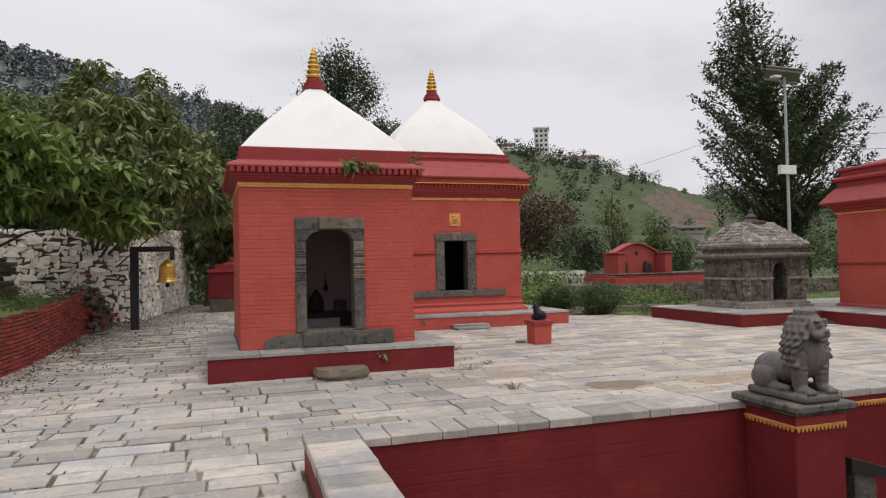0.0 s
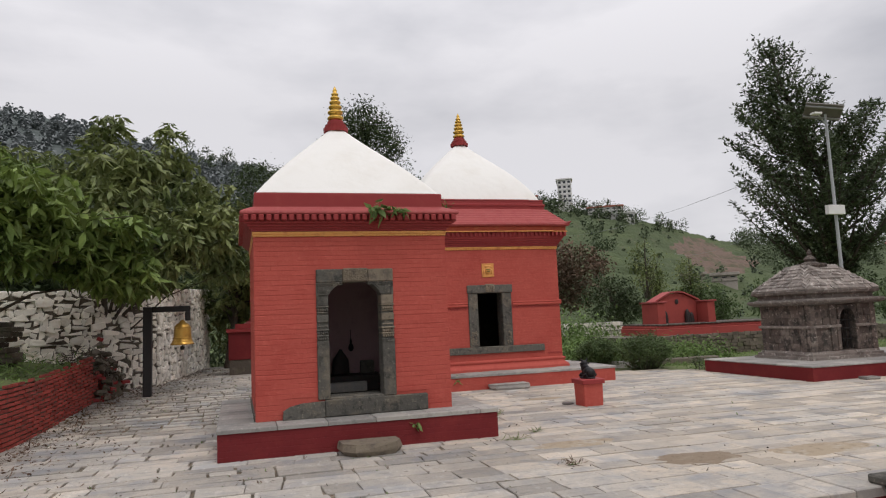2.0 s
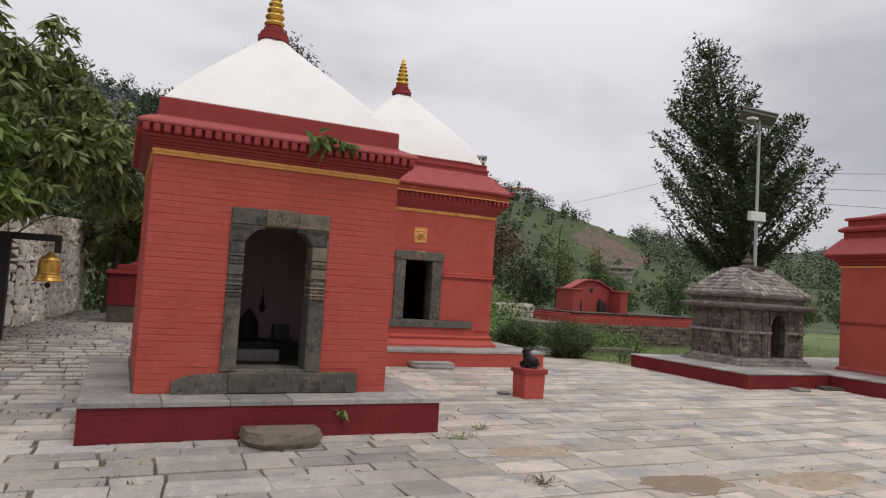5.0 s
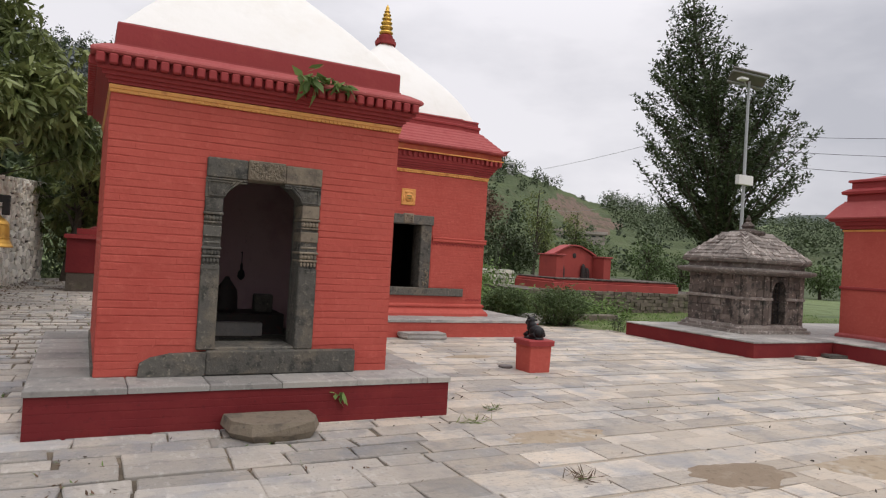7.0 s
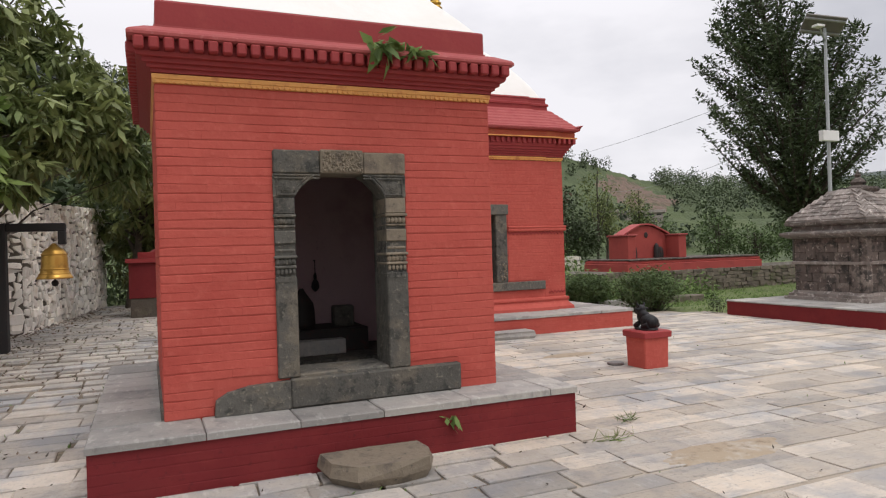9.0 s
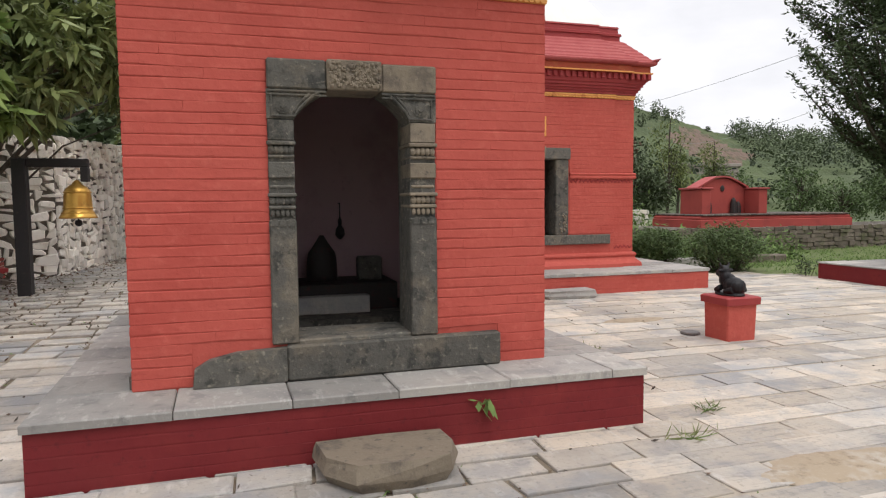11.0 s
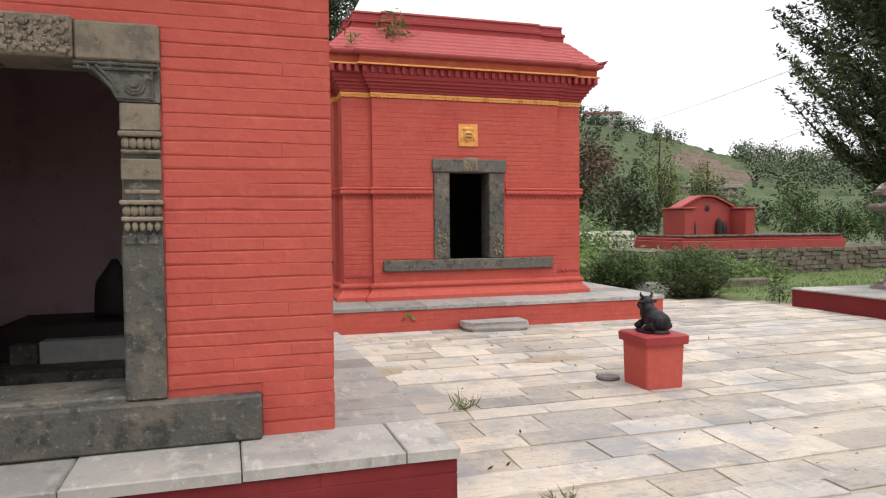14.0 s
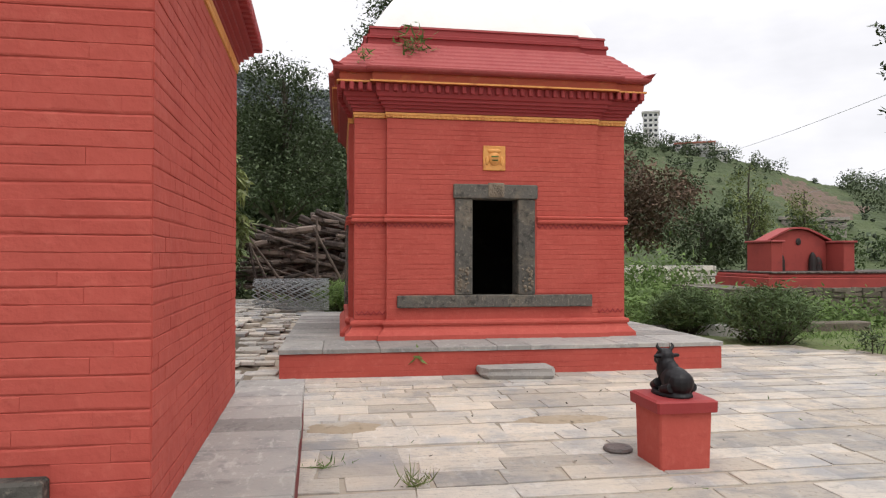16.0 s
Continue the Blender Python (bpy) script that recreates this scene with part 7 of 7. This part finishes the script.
def bush(x, y, r, h, material, seed, label, name="bush", n=520):
    t = thing(name, (x, y, 0), label, name)
    p, c = crown_places([(x, y, h * 0.5, r, r, h * 0.52)], n, 12, 0.07, seed, 0.3)
    bm = bmesh.new()
    for q in c[::6]:
        tube(bm, (x, y, -0.35), q, 0.012, 0.004, 4)
    part("stem", bm, M_BARK, t)
    p = p[p[:, 2] > -0.3]
    leaves("foliage", p, 0.10, 0.3, -0.1, material, t, seed=seed)
    return settle(t)


bush(12.1, 18.7, 0.85, 0.92, M_BUSH, 301, "rounded green garden bush with fine leaves beside paving")
bush(11.6, 20.6, 0.75, 0.8, M_BUSH, 302, "smaller green garden bush at the yard's edge")
bush(12.72, 17.15, 0.17, 0.36, M_LEAF_DARK, 303, "small dark green broad-leaved plant by the paving", "plant", 14)
bush(5.0, 26.0, 0.9, 0.8, M_WEED, 304, "green weeds growing by a firewood pile")

# weeds and rough grass, far woods
r = np.random.default_rng(5)
def scatter(n, x0, x1, y0, y1, keep, h=0.35):
    p = np.stack([r.uniform(x0, x1, n), r.uniform(y0, y1, n), np.zeros(n)], 1)
    p = p[[keep(a, b) for a, b, _ in p]]
    p[:, 2] = [land(a, b) for a, b, _ in p]
    return np.repeat(p, 7, 0) + np.abs(r.normal(0, 1, (len(p) * 7, 3))) * np.array([0.16, 0.16, h]) - np.array([0.08, 0.08, 0.0])


w = scatter(5200, 9.8, 18.5, 20.9, 33, lambda a, b: not (a > 15.8 and b > 25.7) and not (a > 13.2 and b < 22.9), 0.33)
tagged(leaves("weeds", w, 0.2, 0.34, 0.1, M_WEED, None, seed=6), "tall green weeds filling the yard's edge", "weeds", kind="stuff")
w = scatter(1700, 9.8, 17.8, 28.5, 32.4, lambda a, b: not (a > 15.8 and b < 29.6), 0.75)
tagged(leaves("vines", w, 0.2, 0.5, 0.3, M_WEED, None, seed=16), "leafy green vines heaped before a low stone wall", "vines", kind="stuff")
w = scatter(1800, 12.5, 30, 17, 26, lambda a, b: not (12.4 < a < 17 and b < 17) and b > 19.8 - (a - 9.9) * 0.95, 0.03)
tagged(leaves("grass", w, 0.09, 0.2, -0.5, M_WEED, None, seed=7), "short green grass beyond the paving", "grass", kind="stuff")
p = np.stack([r.uniform(-5.5, -2.2, 900), r.uniform(8, 18, 900), np.zeros(900)], 1)
p = p[p[:, 0] < -2.3 + (p[:, 1] - 11) * 0.09 - 0.25]
p[:, 2] = 0.85 + 0.1 * (-2.3 - p[:, 0])
w = np.repeat(p, 8, 0) + np.abs(r.normal(0, 1, (len(p) * 8, 3))) * np.array([0.12, 0.12, 0.16])
tagged(leaves("weeds", w, 0.14, 0.2, 0.1, M_WEED, None, seed=8), "green weeds along the top of an earth bank", "weeds", kind="stuff")
p = np.stack([r.uniform(-1.8, 2.4, 260), r.uniform(26.5, 30, 260), np.zeros(260)], 1)
w = np.repeat(p, 12, 0) + np.abs(r.normal(0, 1, (len(p) * 12, 3))) * np.array([0.3, 0.3, 0.9])
tagged(leaves("undergrowth", w, 0.25, 0.3, 0.3, M_LEAF_DARK, None, seed=9), "dark undergrowth at the back of the yard", "undergrowth", kind="stuff")
p = np.stack([r.uniform(1.8, 5.6, 200), r.uniform(28.5, 31, 200), np.zeros(200)], 1)
w = np.repeat(p, 12, 0) + np.abs(r.normal(0, 1, (len(p) * 12, 3))) * np.array([0.3, 0.3, 1.0])
tagged(leaves("undergrowth", w, 0.25, 0.3, 0.3, M_LEAF_OLIVE, None, seed=10), "green scrub behind a firewood pile", "undergrowth", kind="stuff")
# dry leaf litter by the garden wall
p = np.stack([r.uniform(-2.2, 0.6, 9000), r.uniform(8, 25, 9000), np.zeros(9000)], 1)
p = p[(p[:, 0] > -2.45 + 0.085 * (p[:, 1] - 9)) & (p[:, 0] < -2.2 + 0.1 * (p[:, 1] - 9) + r.exponential(0.5, len(p)))]
p[:, 2] = [rise(a, b) + 0.012 for a, b, _ in p]
tagged(leaves("leaf_litter", p, 0.07, 0.4, 0.0, M_LEAF_BROWN, None, seed=11), "dry brown leaf litter on the paving", "leaf litter", kind="stuff")


def far_woods(name, label, spots, size, material, seed, count=60):
    rr = np.random.default_rng(seed)
    pts = []
    for x, y, s in spots:
        z = land(x, y)
        k = count
        d = rr.normal(size=(k, 3))
        d /= np.linalg.norm(d, axis=1, keepdims=True)
        pts.append(np.array([x, y, z + s * 0.95]) + d * np.array([s * 0.62, s * 0.62, s * 0.9]) * rr.uniform(0.5, 1.05, (k, 1)))
    return tagged(leaves(name, np.concatenate(pts), size, 0.7, 0.3, material, None, seed=seed), label, "woods", kind="stuff")


def polar(az, d):
    return 1.5 + d * math.sin(radians(az)), 3 + d * math.cos(radians(az))


rng = random.Random(121)
spots = []
for k in range(430):
    az, d = rng.uniform(-26, 21), 46 + 62 * rng.random() ** 1.2
    spots.append((*polar(az, d), rng.uniform(1.8, 3.4)))
for k in range(40):
    az = rng.uniform(-6, 20)
    spots.append((*polar(az, rng.uniform(180, 206)), rng.uniform(2.0, 4.0)))
far_woods("woods", "dark wooded hillside rising behind the yard", spots, 0.62, M_LEAF_DARK, 401, 170)
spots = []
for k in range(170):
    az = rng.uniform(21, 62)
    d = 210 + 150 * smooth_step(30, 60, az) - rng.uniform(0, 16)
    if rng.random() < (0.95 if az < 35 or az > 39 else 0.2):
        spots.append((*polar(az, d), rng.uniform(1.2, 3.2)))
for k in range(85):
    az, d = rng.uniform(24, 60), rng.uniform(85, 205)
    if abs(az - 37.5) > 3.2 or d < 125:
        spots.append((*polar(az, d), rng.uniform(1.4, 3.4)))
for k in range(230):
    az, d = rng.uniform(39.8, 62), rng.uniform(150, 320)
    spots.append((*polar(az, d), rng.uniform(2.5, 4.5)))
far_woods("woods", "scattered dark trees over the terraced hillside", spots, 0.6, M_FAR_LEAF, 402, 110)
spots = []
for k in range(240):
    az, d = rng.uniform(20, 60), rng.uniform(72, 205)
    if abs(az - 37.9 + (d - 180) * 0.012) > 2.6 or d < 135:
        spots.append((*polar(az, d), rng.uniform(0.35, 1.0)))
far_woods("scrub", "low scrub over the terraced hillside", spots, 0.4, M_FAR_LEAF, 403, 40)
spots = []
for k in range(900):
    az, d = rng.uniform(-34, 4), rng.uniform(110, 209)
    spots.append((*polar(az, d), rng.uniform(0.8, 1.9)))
far_woods("woods", "western slope forest with haze painted into its grey-green colour", spots, 0.9, M_HAZE_TINT_LEAF, 404, 60)


# ---- houses on the hill ----
def house(label, az, d, w, h, dep, storeys, cols, roof_mat, lift=0.0, wall_mat=M_HOUSE):
    x, y = polar(az, d)
    z = land(x, y) - 1.5 + lift
    hs = thing("house", (x, y, z), label, "house")
    turn = -az
    m = pose(x, y, z, 0, 0, turn)
    def add(nm, dims, material, lab="", par=None):
        ob = new_box(nm, dims, material, par or hs, lab, 0.02)
        ob.matrix_basis = pose(0, 0, 0) if par else pose(0, 0, 0, 0, 0, turn)
        return ob
    body = add("wall", (-w / 2, w / 2, -dep / 2, dep / 2, -3, h), wall_mat)
    add("roof", (-w / 2 - 0.4, w / 2 + 0.4, -dep / 2 - 0.4, dep / 2 + 0.4, h + 0.003, h + 0.45), roof_mat)
    for s in range(storeys):
        for c in range(cols):
            cx = -w / 2 + (c + 0.5) * w / cols
            z0 = 1.8 + (h - 1.8) * s / storeys
            win = add("window", (cx - w / cols * 0.28, cx + w / cols * 0.28, -dep / 2 - 0.06, -dep / 2 + 0.05, z0 + 0.4, z0 + (h - 1.8) / storeys * 0.75), M_GLASS_DARK)
        add("floor_band", (-w / 2 - 0.15, w / 2 + 0.15, -dep / 2 - 0.15, -dep / 2 + 0.02, 1.8 + (h - 1.8) * s / storeys - 0.12, 1.8 + (h - 1.8) * s / storeys + 0.12), wall_mat)
    return hs


house("tall pale multi-storey house tower on the ridge", 26.5, 206, 4.2, 9.2, 5, 5, 3, M_HOUSE, 0.9)
house("long low house with rust red roof on the ridge", 29.8, 203, 10, 3.9, 5, 2, 6, M_HOUSE_ROOF)
house("low grey house among trees on the ridge", 31.6, 202, 4, 3.6, 4, 1, 2, M_HOUSE)
house("small pale house on the terraced hillside", 38.9, 118, 3.8, 2.6, 4, 1, 3, M_HOUSE_OLD, 0.0, M_HOUSE_OLD)
house("low pale house among terraces", 36.6, 120, 3.4, 2.4, 4, 1, 2, M_HOUSE_OLD, 0.0, M_HOUSE_OLD)
house("small pale house near the far ridge", 23.4, 206, 5, 3.6, 4, 2, 3, M_HOUSE_ROOF)

# ---- small growth on and round the temples ----
def tuft(name, label, at, n, size, slim, droop, material, seed, up=0.05, spread=0.05):
    rr = np.random.default_rng(seed)
    p = np.array(at) + rr.normal(0, 1, (n, 3)) * np.array([spread, spread * 0.4, up * 0.5]) + np.array([0, 0, up * 0.5])
    t = thing(name, at, label, "plant")
    bm = bmesh.new()
    for q in p[:: max(1, n // 8)]:
        tube(bm, at, q, 0.004, 0.002, 4)
    part("stem", bm, M_WEED, t)
    leaves("foliage", p, size, slim, droop, material, t, seed=seed)
    return settle(t)


tuft("cornice_plant", "broad-leaved green weed growing from a red cornice", (3.1, 10.79, 3.2), 24, 0.21, 0.42, 0.35, M_WEED, 501, 0.08, 0.06)
tuft("cornice_plant", "leafy green weed growing from a red cornice", (3.36, 10.79, 3.18), 22, 0.16, 0.42, 0.35, M_WEED, 502, 0.07, 0.06)
tuft("cornice_plant", "tuft of yellow-green weeds on a red eave roof", (5.75, 17.05, 4.2), 90, 0.14, 0.2, -0.1, M_WEED, 503, 0.2, 0.13)
tuft("cornice_plant", "small weed tuft on a red eave roof", (5.1, 16.85, 3.98), 20, 0.1, 0.2, -0.2, M_WEED, 504, 0.1, 0.05)
tuft("plinth_weed", "small green seedling growing from a maroon plinth", (3.47, 10.54, 0.25), 7, 0.11, 0.45, 0.5, M_WEED, 505, 0.04, 0.02)
tuft("plinth_weed", "small green seedling growing from a red plinth", (5.76, 16.23, 0.2), 8, 0.12, 0.35, 0.3, M_WEED, 506, 0.05, 0.03)
tuft("grass_tuft", "tuft of green grass in a paving joint", (5.28, 12.45, 0.0), 44, 0.11, 0.06, -0.6, M_LEAF_OLIVE, 507, 0.02, 0.05)
tuft("grass_tuft", "withered grass in a paving joint", (4.72, 8.55, 0.0), 40, 0.1, 0.1, -0.3, M_LEAF_BROWN, 508, 0.02, 0.09)
tuft("grass_tuft", "dry weeds in a paving joint", (5.2, 10.65, 0.0), 30, 0.09, 0.1, -0.3, M_LEAF_OLIVE, 509, 0.02, 0.08)
tuft("grass_tuft", "dry weeds in a paving joint", (4.75, 10.2, 0.0), 26, 0.09, 0.1, -0.3, M_LEAF_OLIVE, 510, 0.02, 0.08)
tuft("grass_tuft", "green weeds at a temple plinth", (4.72, 12.9, 0.0), 24, 0.07, 0.15, -0.3, M_WEED, 511, 0.02, 0.1)


def sand(label, cx, cy, rx, ry, seed, material=None):
    rg = random.Random(seed)
    bm = bmesh.new()
    n = 40
    edge = [1 + 0.28 * noise.noise((math.cos(2 * math.pi * k / n) * 1.7 + seed, math.sin(2 * math.pi * k / n) * 1.7, 0)) + rg.uniform(-0.07, 0.07) for k in range(n)]
    rings = [[(cx + rx * s * edge[k] * math.cos(2 * math.pi * k / n), cy + ry * s * edge[k] * math.sin(2 * math.pi * k / n), z) for k in range(n)] for s, z in ((1.0, -0.006), (0.85, 0.006), (0.5, 0.011))]
    loft(bm, rings, True)
    tagged(part("sand_patch", bm, material or M_SAND, smooth=True), label, "sand", kind="stuff")


sand("damp brown sand spilled over paving", 6.1, 8.25, 0.5, 0.3, 1, M_SAND_DAMP)
sand("yellow sand spilled over paving", 7.6, 8.05, 0.6, 0.3, 2)
sand("yellow sand washed over paving", 6.75, 13.95, 0.5, 0.16, 3)
sand("yellow sand beside a plinth", 4.85, 13.95, 0.3, 0.2, 4)
sand("thin sand washed over paving", 5.3, 9.6, 0.55, 0.22, 5)
rg = np.random.default_rng(77)
p = np.stack([rg.uniform(-1.5, 9, 420), rg.uniform(6.3, 16, 420), np.full(420, 0.004)], 1)
p = p[[paved(a, b) for a, b, _ in p]]
tagged(leaves("twig_litter", p, 0.045, 0.35, 0.0, M_BARK, None, seed=78), "scattered dry twigs and leaf bits on paving", "litter", kind="stuff")

jp = np.array(joint_spots)
tagged(leaves("joint_litter", jp[jp[:, 0] < 4.5], 0.035, 0.45, 0.0, M_LEAF_BROWN, None, seed=79), "dry leaf bits and moss caught in paving joints", "litter", kind="stuff")
tagged(leaves("joint_moss", jp[::4] - np.array([0, 0, 0.004]), 0.04, 0.35, -0.2, M_WEED, None, seed=80), "tiny green weeds sprouting from paving joints", "weeds", kind="stuff")

# ---- single bricks and slabs ----
for v in front_bricks[:300]:
    link("brick", [tuple(lean((u, T1[2] - d, z))) for u, z, d in v], flip, M_RED, wall)
for verts in slab_near[:300]:
    link("slab", verts, SLAB_FACES, M_PAVE_SANDY if sandy(verts) else M_PAVE, pavement)
